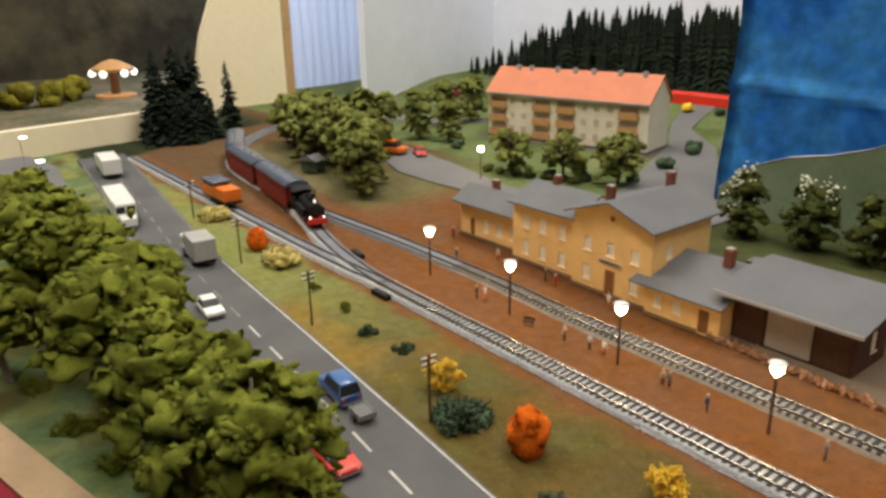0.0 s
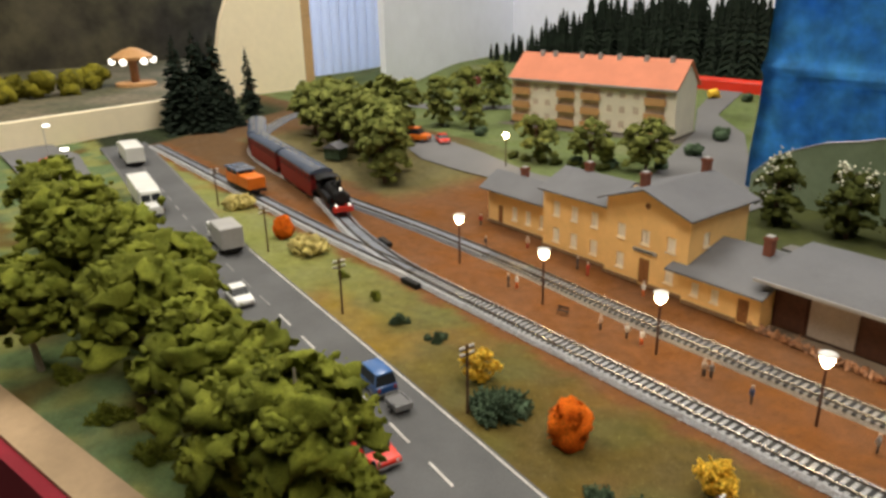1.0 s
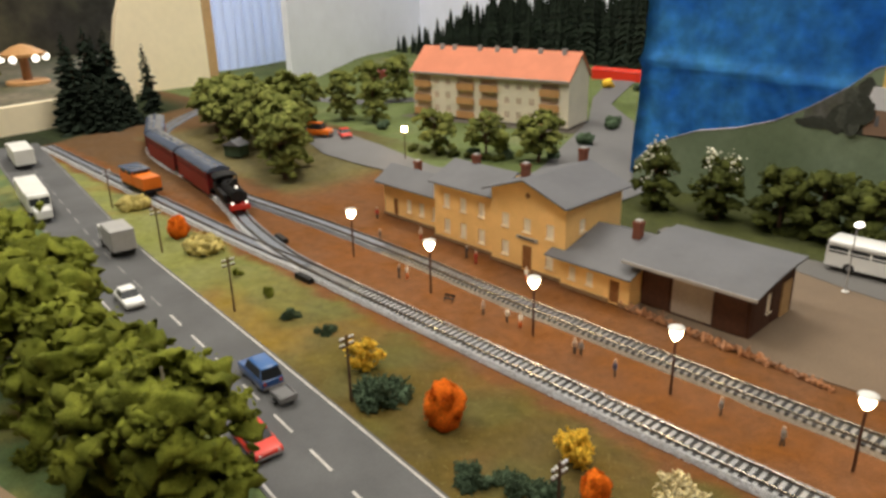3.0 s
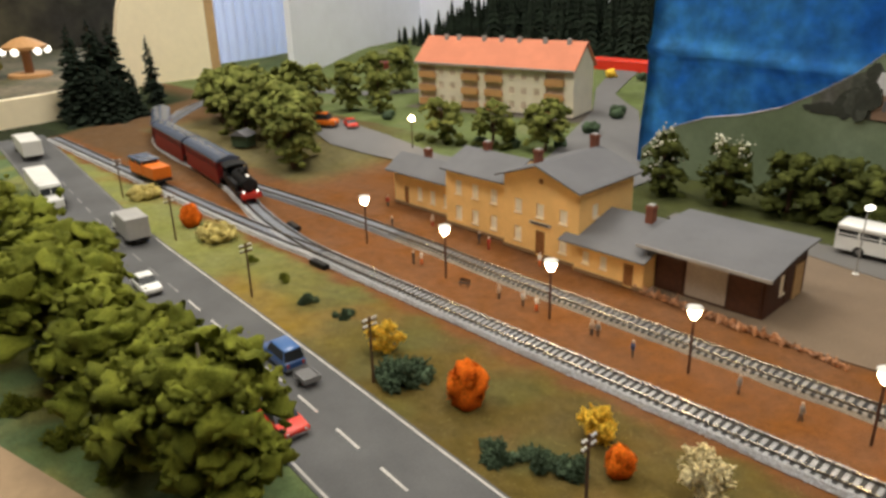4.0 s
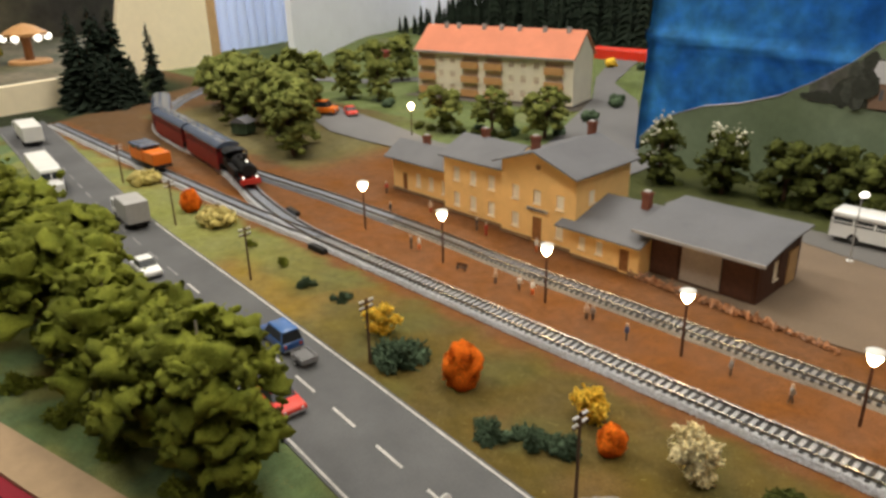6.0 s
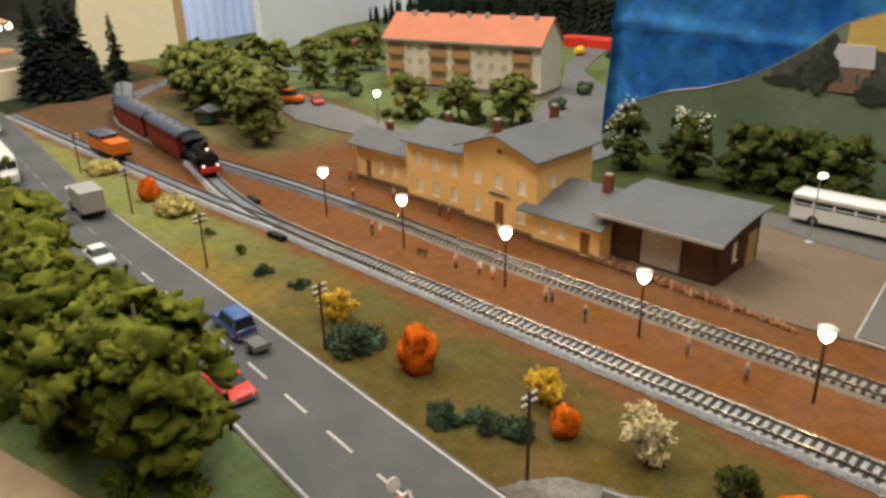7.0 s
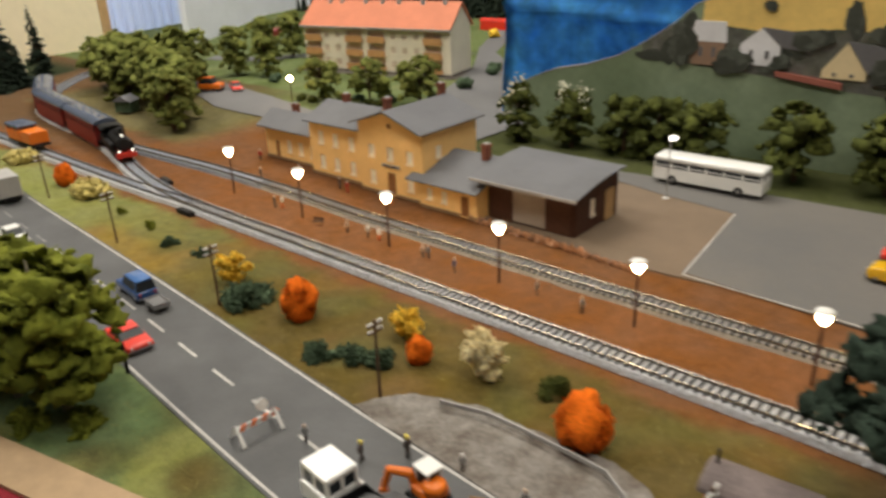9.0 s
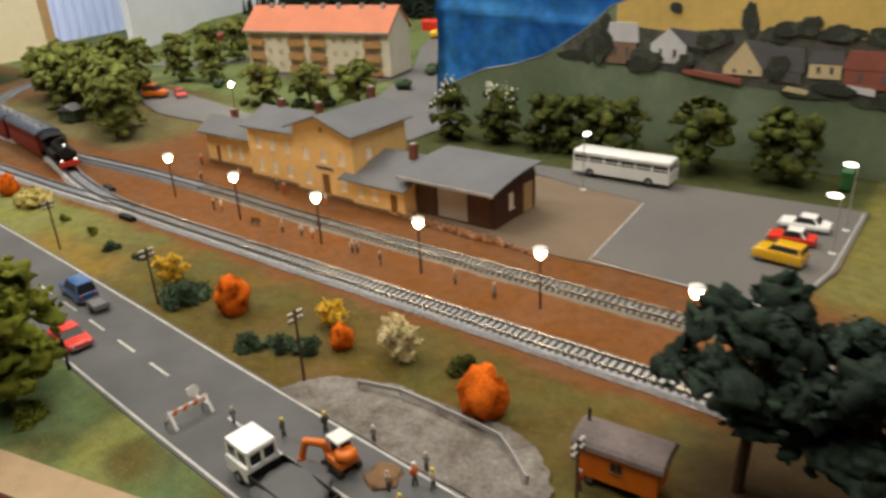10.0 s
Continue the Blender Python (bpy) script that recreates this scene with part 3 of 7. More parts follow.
def track(label, pts, zoff, joined_until, near_side=0.0136, far_side=0.0130, stone="ballast"):
    track_thing = thing("railway_track", label, "railway track")
    flat = [(x, y, 0) for x, y in pts]
    fine = smooth_line(flat, 0.012)
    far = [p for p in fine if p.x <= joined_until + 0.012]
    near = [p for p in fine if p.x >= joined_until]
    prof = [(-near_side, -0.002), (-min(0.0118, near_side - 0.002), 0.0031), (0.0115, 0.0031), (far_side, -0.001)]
    # the far stretch takes the ballast with the sheen painted in
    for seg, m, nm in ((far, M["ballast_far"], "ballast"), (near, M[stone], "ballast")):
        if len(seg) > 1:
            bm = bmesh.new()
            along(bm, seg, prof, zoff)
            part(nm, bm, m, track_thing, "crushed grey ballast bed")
    if near_side > 0.013 and len(far) > 1:
        bm = bmesh.new()
        along(bm, far, [(-near_side - 0.001, -0.002), (-0.0122, 0.0036), (-0.0100, 0.0036), (-0.0095, 0.001)], zoff)
        part("shoulder", bm, M["ballast"], track_thing, "pale ballast shoulder")
    if near_side > 0.013 and len(near) > 20:
        rnd = random.Random(4)
        verts, faces = [], []
        for _ in range(5200):
            i = rnd.randrange(len(near) - 1)
            p = near[i].lerp(near[i + 1], rnd.random())
            d = (near[i + 1] - near[i]).normalized()
            a = -rnd.uniform(0.0106, 0.0147) if rnd.random() < 0.8 else rnd.uniform(0.0105, 0.0140)
            z = 0.0031 - max(0.0, abs(a) - 0.0116) * 1.25
            s, n = rnd.uniform(0.00035, 0.00085), len(verts)
            c = Vector((p.x - d.y * a, p.y + d.x * a, zoff + z))
            for v in ((1, 0, 0), (0, 1, 0), (-1, 0, 0), (0, -1, 0), (0, 0, 1), (0, 0, -1)):
                verts.append(tuple(c + Vector(v) * s * rnd.uniform(0.7, 1.2)))
            faces += [(n + i0, n + (i0 + 1) % 4, n + 4) for i0 in range(4)] + [(n + (i0 + 1) % 4, n + i0, n + 5) for i0 in range(4)]
        me = bpy.data.meshes.new("ballast_stone")
        me.from_pydata(verts, [], faces)
        me.materials.append(M["pebble"])
        grit = new("ballast_stone", me)
        grit.parent = track_thing
        tagged(grit, "loose pale ballast stones", kind="stuff")
    for side in (-0.0066, 0.0066):
        bm = bmesh.new()
        head = [(side + 0.00072, 0.0048), (side + 0.00069, 0.0054), (side + 0.00046, 0.00558), (side, 0.00562), (side - 0.00046, 0.00558), (side - 0.00069, 0.0054), (side - 0.00072, 0.0048)]
        along(bm, smooth_line(flat, 0.006), [(side + 0.0003, 0.003), *head, (side - 0.0003, 0.003)], zoff, True)
        bm.normal_update()
        for f in bm.faces:
            f.material_index = 0 if abs(f.normal.z) > 0.5 else 1
        part("rail", bm, [M["rail"], M["rail_side"]], track_thing, "shiny nickel rail", smooth=True)
    bm = bmesh.new()
    box(bm, -0.0015, 0.0015, -0.0105, 0.0105, 0.0014, 0.0036)
    me = mesh_of("sleeper", bm, M["sleeper"])
    line = smooth_line(flat, 0.0063)
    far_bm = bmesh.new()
    for a, b in zip(line, line[1:]):
        turn = math.degrees(math.atan2((b - a).y, (b - a).x))
        if a.x > joined_until:
            ob = new("sleeper", me)
            ob.parent = track_thing
            ob.matrix_basis = pose(a.x, a.y, zoff, 0, 0, turn)
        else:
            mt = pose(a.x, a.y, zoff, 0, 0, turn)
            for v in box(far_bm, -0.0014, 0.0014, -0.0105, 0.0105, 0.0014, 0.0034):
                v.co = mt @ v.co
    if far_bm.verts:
        # far sleepers wear the sheen tint instead of their dark brown
        tagged(part("sleeper", far_bm, M["sleeper_sheen"], track_thing), kind="stuff")
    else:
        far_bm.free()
    return track_thing


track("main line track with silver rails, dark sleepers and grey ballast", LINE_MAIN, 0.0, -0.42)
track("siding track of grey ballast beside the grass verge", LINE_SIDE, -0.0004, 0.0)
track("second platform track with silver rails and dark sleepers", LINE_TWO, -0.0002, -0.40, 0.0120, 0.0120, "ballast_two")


def point_machine(at, turn):
    ob = thing("point_machine", "small black point machine beside the track", "point machine", (*at, -0.001), turn, group="point machines")
    bm = bmesh.new()
    box(bm, -0.0135, 0.0135, -0.0036, 0.0036, 0.0, 0.0052, 0.0006)
    part("housing", bm, M["black"], ob)
    bm = bmesh.new()
    box(bm, -0.0125, 0.0125, -0.0030, 0.0030, 0.0051, 0.0058)
    part("cover", bm, M["tyre"], ob)
    bm = bmesh.new()
    box(bm, -0.0006, 0.0006, -0.0095, -0.0034, 0.0022, 0.0030)
    part("throw_rod", bm, M["grey_metal"], ob)


point_machine((-0.511, -0.0195), -10)
point_machine((-0.388, -0.0685), 181)

# ---- buildings ----
def wall_plane(bm, frame_m, length, height, thick, holes):
    """A wall in local x and z, front at y 0, with openings cut right through."""
    xs = sorted({0.0, length, *[h[0] for h in holes], *[h[1] for h in holes]})
    zs = sorted({0.0, height, *[h[2] for h in holes], *[h[3] for h in holes]})
    def inside(x, z):
        return any(h[0] < x < h[1] and h[2] < z < h[3] for h in holes)
    def quad(ps):
        bm.faces.new([bm.verts.new(frame_m @ Vector(p)) for p in ps])
    for x0, x1 in zip(xs, xs[1:]):
        for z0, z1 in zip(zs, zs[1:]):
            if not inside((x0 + x1) / 2, (z0 + z1) / 2):
                quad(((x0, 0, z0), (x1, 0, z0), (x1, 0, z1), (x0, 0, z1)))
                quad(((x0, thick, z0), (x0, thick, z1), (x1, thick, z1), (x1, thick, z0)))
    for a, b, c, d in [*holes, (0, length, 0, height)]:
        quad(((a, 0, c), (a, thick, c), (b, thick, c), (b, 0, c)))
        quad(((a, 0, d), (b, 0, d), (b, thick, d), (a, thick, d)))
        quad(((a, 0, c), (a, 0, d), (a, thick, d), (a, thick, c)))
        quad(((b, 0, c), (b, thick, c), (b, thick, d), (b, 0, d)))


def window_in(parent, frame_m, a, b, c, d, thick, framing, pane, cross=True):
    bm = bmesh.new()
    w = min(0.0011, (b - a) * 0.16)
    y0, y1 = thick * 0.25, thick * 0.7
    lights = [(w, b - a - w, w, d - c - w)]
    if cross:
        xm, zm = (b - a) / 2, (d - c) * 0.64
        lights = [(p, q, r, s) for p, q in ((w, xm - w * 0.35), (xm + w * 0.35, b - a - w)) for r, s in ((w, zm), (zm + w * 0.7, d - c - w))]
    wall_plane(bm, frame_m @ pose(a, y0, c), b - a, d - c, y1 - y0, lights)
    bmesh.ops.remove_doubles(bm, verts=bm.verts, dist=1e-6)
    win = part("window", bm, framing, parent)
    bm = bmesh.new()
    for v in box(bm, a - 0.0008, b + 0.0008, -0.0012, 0.0004, c - 0.0012, c - 0.0002):
        v.co = frame_m @ v.co
    part("sill", bm, framing, win)
    bm = bmesh.new()
    for v in box(bm, a + w * 0.8, b - w * 0.8, thick * 0.45, thick * 0.55, c + w * 0.8, d - w * 0.8):
        v.co = frame_m @ v.co
    part("pane", bm, pane, win)
    return win


def door_in(parent, frame_m, a, b, c, d, thick, material):
    bm = bmesh.new()
    for v in box(bm, a, b, thick * 0.35, thick * 0.8, c, d):
        v.co = frame_m @ v.co
    for px in (0.12, 0.56):
        for pz in (0.1, 0.55):
            w, h = (b - a), (d - c)
            for v in box(bm, a + w * px, a + w * (px + 0.32), thick * 0.2, thick * 0.4, c + h * pz, c + h * (pz + 0.34)):
                v.co = frame_m @ v.co
    return part("door", bm, material, parent, "brown panelled door")


def block(parent, x0, x1, y0, y1, h, wall, front=(), doors=(), side=(), gable=None, thick=0.003, pane="pane", right_wall=None):
    """Four walls with openings in the front and the x1 side; gable 'y' closes peaks over front and back, 'x' over the sides."""
    mf = pose(x0, y0, 0)
    front = [(q[0] - x0, q[1] - x0, q[2], q[3]) for q in front]
    doors = [(q[0] - x0, q[1] - x0, q[2], q[3]) for q in doors]
    bm = bmesh.new()
    wall_plane(bm, mf, x1 - x0, h, thick, [*front, *doors])
    part("wall", bm, wall, parent)
    bm = bmesh.new()
    wall_plane(bm, pose(x1, y1, 0, 0, 0, 180), x1 - x0, h, thick, [])
    part("wall", bm, wall, parent)
    ms = pose(x1, y0 + thick, 0, 0, 0, 90)
    bm = bmesh.new()
    wall_plane(bm, ms, y1 - y0 - 2 * thick, h, thick, list(side))
    part("wall", bm, right_wall or wall, parent)
    bm = bmesh.new()
    wall_plane(bm, pose(x0, y1 - thick, 0, 0, 0, -90), y1 - y0 - 2 * thick, h, thick, [])
    part("wall", bm, wall, parent)
    for q in front:
        window_in(parent, mf, *q, thick, M["window_frame"], M[pane])
    for q in doors:
        door_in(parent, mf, *q, thick, M["door_brown"])
    for q in side:
        window_in(parent, ms, *q, thick, M["window_frame"], M[pane])
    if gable:
        for k in (0, 1):
            bm = bmesh.new()
            if gable[0] == "y":
                y = (y0, y1 - thick)[k]
                prism(bm, [(x0, h), (x1, h), (gable[1], gable[2])], y, y + thick)
            else:
                x = (x0, x1 - thick)[k]
                prism_x(bm, [(y0, h), (y1, h), (gable[1], gable[2])], x, x + thick)
            part("gable", bm, right_wall or wall, parent)


def roof_pair(parent, material, axis, lo, hi, a, b, eave_a, eave_b, ridge, zr, t=0.0018, name="roof"):
    """Two slopes that meet in a ridge. axis 'x': the ridge runs in x from lo to hi, eaves at y a and b; axis 'y' likewise."""
    for e, z in ((a, eave_a), (b, eave_b)):
        bm = bmesh.new()
        if axis == "x":
            c = [(lo, e, z), (hi, e, z), (hi, ridge, zr), (lo, ridge, zr)]
        else:
            c = [(e, lo, z), (e, hi, z), (ridge, hi, zr), (ridge, lo, zr)]
        slab(bm, c, t)
        part(name, bm, material, parent)


def chimney(parent, x, y, z0, z1, w=0.005):
    bm = bmesh.new()
    box(bm, x - w, x + w, y - w, y + w, z0, z1)
    box(bm, x - w - 0.0008, x + w + 0.0008, y - w - 0.0008, y + w + 0.0008, z1 - 0.003, z1 - 0.0012)
    ch = part("chimney", bm, M["chimney"], parent, "red brick chimney")
    bm = bmesh.new()
    box(bm, x - w * 0.8, x + w * 0.8, y - w * 0.8, y + w * 0.8, z1, z1 + 0.0012)
    part("cap", bm, M["grey_plastic"], ch)


def build_station():
    st = thing("station_building", "yellow brick railway station with grey roofs and chimneys", "station", (-0.505, 0.115, 0))
    w = M["brick_y"]
    # low wing
    block(st, 0.008, 0.120, 0.016, 0.062, 0.0465, w, [(0.052, 0.061, 0.012, 0.029), (0.076, 0.085, 0.012, 0.029), (0.100, 0.109, 0.012, 0.029)], [(0.026, 0.035, 0.002, 0.025)], gable=("x", 0.036, 0.0618))
    roof_pair(st, M["roof_grey"], "x", 0.001, 0.1195, 0.006, 0.066, 0.0455, 0.0455, 0.036, 0.0640)
    # two-storey middle part
    fr = [(x, x + 0.010, z, z + 0.0165) for z in (0.010, 0.041) for x in (0.136, 0.163, 0.192)]
    block(st, 0.120, 0.220, 0.002, 0.080, 0.0718, w, fr, gable=("x", 0.039, 0.0868))
    roof_pair(st, M["roof_grey"], "x", 0.1180, 0.2195, -0.006, 0.084, 0.0705, 0.0705, 0.039, 0.0890)
    # main part with the gable to the platform
    fr = [(0.2350, 0.2450, 0.043, 0.058), (0.2650, 0.2750, 0.043, 0.058), (0.2955, 0.3055, 0.043, 0.058), (0.2350, 0.2450, 0.011, 0.027), (0.2955, 0.3055, 0.011, 0.027)]
    block(st, 0.220, 0.320, -0.006, 0.090, 0.0824, w, fr, [(0.264, 0.277, 0.001, 0.028)], [(0.02, 0.030, 0.048, 0.062)], gable=("y", 0.271, 0.0993))
    bm = bmesh.new()
    tube(bm, (0.271, -0.0068, 0.083), (0.271, -0.0062, 0.083), 0.0030, n=14)
    part("round_window", bm, M["door_brown"], st)
    bm = bmesh.new()
    box(bm, 0.257, 0.285, -0.0075, -0.0062, 0.0345, 0.0380)
    sign = part("name_board", bm, M["grey_plastic"], st, "pale name board over the door")
    bm = bmesh.new()
    for k in range(6):
        box(bm, 0.2600 + k * 0.0037, 0.2627 + k * 0.0037, -0.0079, -0.0075, 0.0355, 0.0370)
    part("lettering", bm, M["black"], sign)
    roof_pair(st, M["roof_grey"], "y", -0.016, 0.098, 0.214, 0.327, 0.0825, 0.0825, 0.271, 0.1020)
    # low annex
    block(st, 0.320, 0.400, -0.012, 0.10, 0.033, w, [(0.330, 0.338, 0.011, 0.024), (0.351, 0.359, 0.011, 0.024)], [(0.378, 0.389, 0.001, 0.024)], gable=("x", 0.05, 0.0500))
    roof_pair(st, M["roof_grey"], "x", 0.304, 0.404, -0.019, 0.106, 0.0320, 0.0320, 0.05, 0.0525)
    bm = bmesh.new()
    for a, b, y in ((0.0065, 0.1200, 0.0145), (0.1185, 0.2205, 0.0005), (0.2185, 0.264, -0.0075), (0.277, 0.3215, -0.0075), (0.3215, 0.378, -0.0135), (0.389, 0.4015, -0.0135)):
        box(bm, a, b, y, y + 0.0014, 0.0, 0.0035)
    part("plinth", bm, M["brick_dark"], st)
    chimney(st, 0.049, 0.040, 0.055, 0.0735, 0.0038)
    chimney(st, 0.152, 0.041, 0.080, 0.098, 0.0038)
    chimney(st, 0.247, 0.018, 0.086, 0.108, 0.0038)
    chimney(st, 0.267, 0.091, 0.092, 0.1145, 0.0038)
    chimney(st, 0.372, 0.042, 0.044, 0.067, 0.0040)


build_station()


def build_shed():
    sh = thing("goods_shed", "dark brown wooden goods shed with grey felt roof", "shed", (-0.104, 0.122, 0))
    wd = M["wood_dark"]
    block(sh, 0.0, 0.106, 0.0, 0.084, 0.0445, wd, doors=[], side=[(0.026, 0.036, 0.014, 0.032)], gable=("x", 0.070, 0.0535), front=[])
    for a, b, m, nm in ((0.004, 0.030, wd, "sliding_door"), (0.033, 0.072, M["grey_door"], "sliding_door"), (0.075, 0.103, wd, "sliding_door")):
        bm = bmesh.new()
        box(bm, a, b, -0.002, -0.0002, 0.003, 0.041)
        part(nm, bm, m, sh, "grey sliding door" if m is not wd else "dark brown sliding door")
    bm = bmesh.new()
    box(bm, 0.1062, 0.1074, 0.058, 0.076, 0.001, 0.034)
    part("side_door", bm, M["board_edge"], sh, "light brown side door")
    bm = bmesh.new()
    for k in range(19):
        y = 0.003 + k * 0.0042
        if not 0.024 < y < 0.038 and not 0.054 < y < 0.077:
            box(bm, 0.106, 0.1066, y, y + 0.0036, 0.001, 0.045)
    part("cladding", bm, wd, sh)
    # felt roof, slightly bowed, its ridge towards the yard side
    bm = bmesh.new()
    prof = []
    for k in range(15):
        t = k / 14
        y = -0.017 + 0.096 * t + 0.008 * max(0.0, t - 0.9)
        prof.append((y, 0.0465 + 0.0100 * math.sin(math.pi * 0.5 * min(1.0, t / 0.85))))
    prism_x(bm, prof + [(y, z - 0.0018) for y, z in prof[::-1]], -0.012, 0.117)
    part("roof", bm, M["roof_grey"], sh)
    bm = bmesh.new()
    box(bm, -0.012, 0.117, -0.0185, -0.0172, 0.0435, 0.0465)
    part("fascia_board", bm, M["grey_plastic"], sh)


build_shed()


def build_apartments():
    ap = thing("apartment_block", "cream three-storey apartment block with orange-red tiled roof", "apartment block", (-0.943, 0.578, 0.008), 12.6)
    Lx, D, H = 0.351, 0.088, 0.097
    wins, logs = [], []
    for st_ in range(3):
        z = 0.015 + st_ * 0.0275
        for x in (0.050, 0.078, 0.214, 0.240, 0.268):
            wins.append((x, x + 0.013, z, z + 0.014))
        for x in (0.006, 0.109, 0.163, 0.294):
            logs.append((x, x + 0.037, z - 0.006, z + 0.018))
    mf = pose(0, 0, 0)
    bm = bmesh.new()
    wall_plane(bm, mf, Lx, H, 0.003, wins + logs)
    part("wall", bm, M["apt_wall"], ap)
    for q in wins:
        window_in(ap, mf, *q, 0.003, M["window_frame"], M["pane_pink"], cross=True)
    for q in logs:
        bm = bmesh.new()
        box(bm, q[0], q[1], 0.0036, 0.0044, q[2], q[3])
        part("loggia_back", bm, M["loggia"], ap)
        bm = bmesh.new()
        box(bm, q[0] - 0.001, q[1] + 0.001, -0.006, -0.0048, q[2] - 0.001, q[2] + 0.0125)
        box(bm, q[0] - 0.001, q[0] + 0.0002, -0.0048, -0.0002, q[2] - 0.001, q[2] + 0.0095)
        box(bm, q[1] - 0.0002, q[1] + 0.001, -0.0048, -0.0002, q[2] - 0.001, q[2] + 0.0095)
        box(bm, q[0] - 0.001, q[1] + 0.001, -0.0048, 0.0035, q[2] - 0.001, q[2] - 0.0002)
        part("balcony", bm, M["balcony"], ap, "ochre balcony")
    bm = bmesh.new()
    wall_plane(bm, pose(Lx, D, 0, 0, 0, 180), Lx, H, 0.003, [])
    part("wall", bm, M["apt_wall"], ap)
    for x, r in ((Lx, 90), (0, -90)):
        bm = bmesh.new()
        wall_plane(bm, pose(x, 0.003 if r > 0 else D - 0.003, 0, 0, 0, r), D - 0.006, H, 0.003, [])
        xx = x - 0.003 if r > 0 else x
        prism_x(bm, [(0.0, H), (D, H), (D * 0.55, 0.138)], xx, xx + 0.003)
        part("gable_wall", bm, M["apt_side"], ap)
    bm = bmesh.new()
    for c in ((-0.003, Lx + 0.003, -0.004, 0.0), (-0.003, Lx + 0.003, D, D + 0.003), (-0.003, 0, 0, D), (Lx, Lx + 0.003, 0, D)):
        box(bm, *c, -0.008, 0.007)
    part("plinth", bm, M["apt_base"], ap)
    roof_pair(ap, M["tile_red"], "x", -0.004, Lx + 0.004, -0.008, D + 0.008, 0.0945, 0.0945, D * 0.55, 0.141, t=0.003)
    bm = bmesh.new()
    box(bm, -0.004, Lx + 0.004, -0.0098, -0.008, 0.091, 0.0945)
    part("gutter", bm, M["grey_plastic"], ap)
    for x in (0.045, 0.075, 0.135, 0.175, 0.215, 0.27, 0.32):
        bm = bmesh.new()
        y = D * 0.55 - 0.006
        box(bm, x - 0.004, x + 0.004, y - 0.002, y + 0.003, 0.130, 0.1455)
        part("chimney", bm, M["grey_plastic"], ap, "small grey chimney")


build_apartments()


# ---- trees and bushes ----
M["leaf_mid"] = foam("foam_leaf_olive", (0.086, 0.098, 0.022), (0.046, 0.056, 0.013))


def clump(bm, centre, r, sub, seed, squash=0.75, ragged=0.55, freq=1.6, hi=0.22):
    got = bmesh.ops.create_icosphere(bm, subdivisions=sub, radius=1.0)
    off = Vector((seed * 3.17, seed * 1.31, seed * 2.23))
    for v in got["verts"]:
        d = v.co.copy()
        k = 1 + ragged * noise.noise(d * freq + off) + hi * noise.noise(d * freq * 3.1 + off) + hi * 0.6 * noise.noise(d * freq * 7.0 + off)
        v.co = Vector(centre) + Vector((d.x * r * k, d.y * r * k, d.z * r * k * squash))


def flakes(bm, balls, n, size, seed):
    """Torn, slightly cupped flakes of foam scattered over lumps given as (centre, radius)."""
    rnd = random.Random(seed)
    for _ in range(n):
        c, r = balls[rnd.randrange(len(balls))]
        d = Vector((rnd.gauss(0, 1), rnd.gauss(0, 1), rnd.gauss(0.25, 1))).normalized()
        p = Vector(c) + Vector((d.x, d.y, d.z * 0.8)) * r * rnd.uniform(0.8, 1.22)
        up = (d + Vector((rnd.gauss(0, 0.55), rnd.gauss(0, 0.55), rnd.gauss(0.25, 0.5)))).normalized()
        q = up.to_track_quat("Z", "Y")
        s = size * rnd.uniform(0.5, 1.3)
        mid = bm.verts.new(p + up * s * 0.30)
        k = rnd.choice((5, 6))
        a0 = rnd.uniform(0, 6.283)
        ring = [bm.verts.new(p + q @ Vector((s * rnd.uniform(0.55, 1.1) * math.cos(a0 + 6.283 * i / k), s * rnd.uniform(0.55, 1.1) * math.sin(a0 + 6.283 * i / k), s * rnd.uniform(-0.35, 0.15)))) for i in range(k)]
        for i in range(k):
            bm.faces.new((ring[i], ring[(i + 1) % k], mid))


def lump_template(sub):
    bm = bmesh.new()
    bmesh.ops.create_icosphere(bm, subdivisions=sub, radius=1.0)
    bm.verts.index_update()
    got = [v.co.copy() for v in bm.verts], [tuple(v.index for v in f.verts) for f in bm.faces]
    bm.free()
    return got


LUMP = {sub: lump_template(sub) for sub in (1, 2, 3)}


def lobe(verts, faces, centre, normal, r, sub, seed, flat=0.5):
    """A torn piece of foam: a flattened lump with creases, a ruffled rim and a wavy top."""
    q = normal.normalized().to_track_quat("Z", "Y")
    off = Vector((seed * 3.17 % 97, seed * 1.31 % 89, seed * 2.23 % 83))
    n = len(verts)
    points, tris = LUMP[sub]
    squeeze = 0.68 + 0.3 * abs(noise.noise(off * 1.7))
    for d in points:
        ring = Vector((d.x, d.y, 0)).normalized()
        rim = 1 + 0.55 * noise.noise(ring * 1.1 + off) + 0.50 * noise.noise(ring * 2.3 + off) + 0.34 * noise.noise(ring * 4.7 + off)
        knob = 0.30 * noise.noise(d * 3.2 + off) + (0.24 * noise.noise(d * 6.5 + off) if sub > 1 else 0)
        wave = 0.62 * noise.noise(Vector((d.x, d.y, 0)) * 1.5 + off) + 0.30 * noise.noise(Vector((d.x, d.y, 0)) * 3.4 + off) - 0.18 * (d.x * d.x + d.y * d.y)
        p = q @ Vector((d.x * rim * (1 + knob), d.y * rim * (1 + knob) * squeeze, d.z * flat * (1 + 1.5 * knob) + wave)) * r
        verts.append((centre[0] + p.x, centre[1] + p.y, centre[2] + p.z))
    faces += [(a + n, b + n, c + n) for a, b, c in tris]


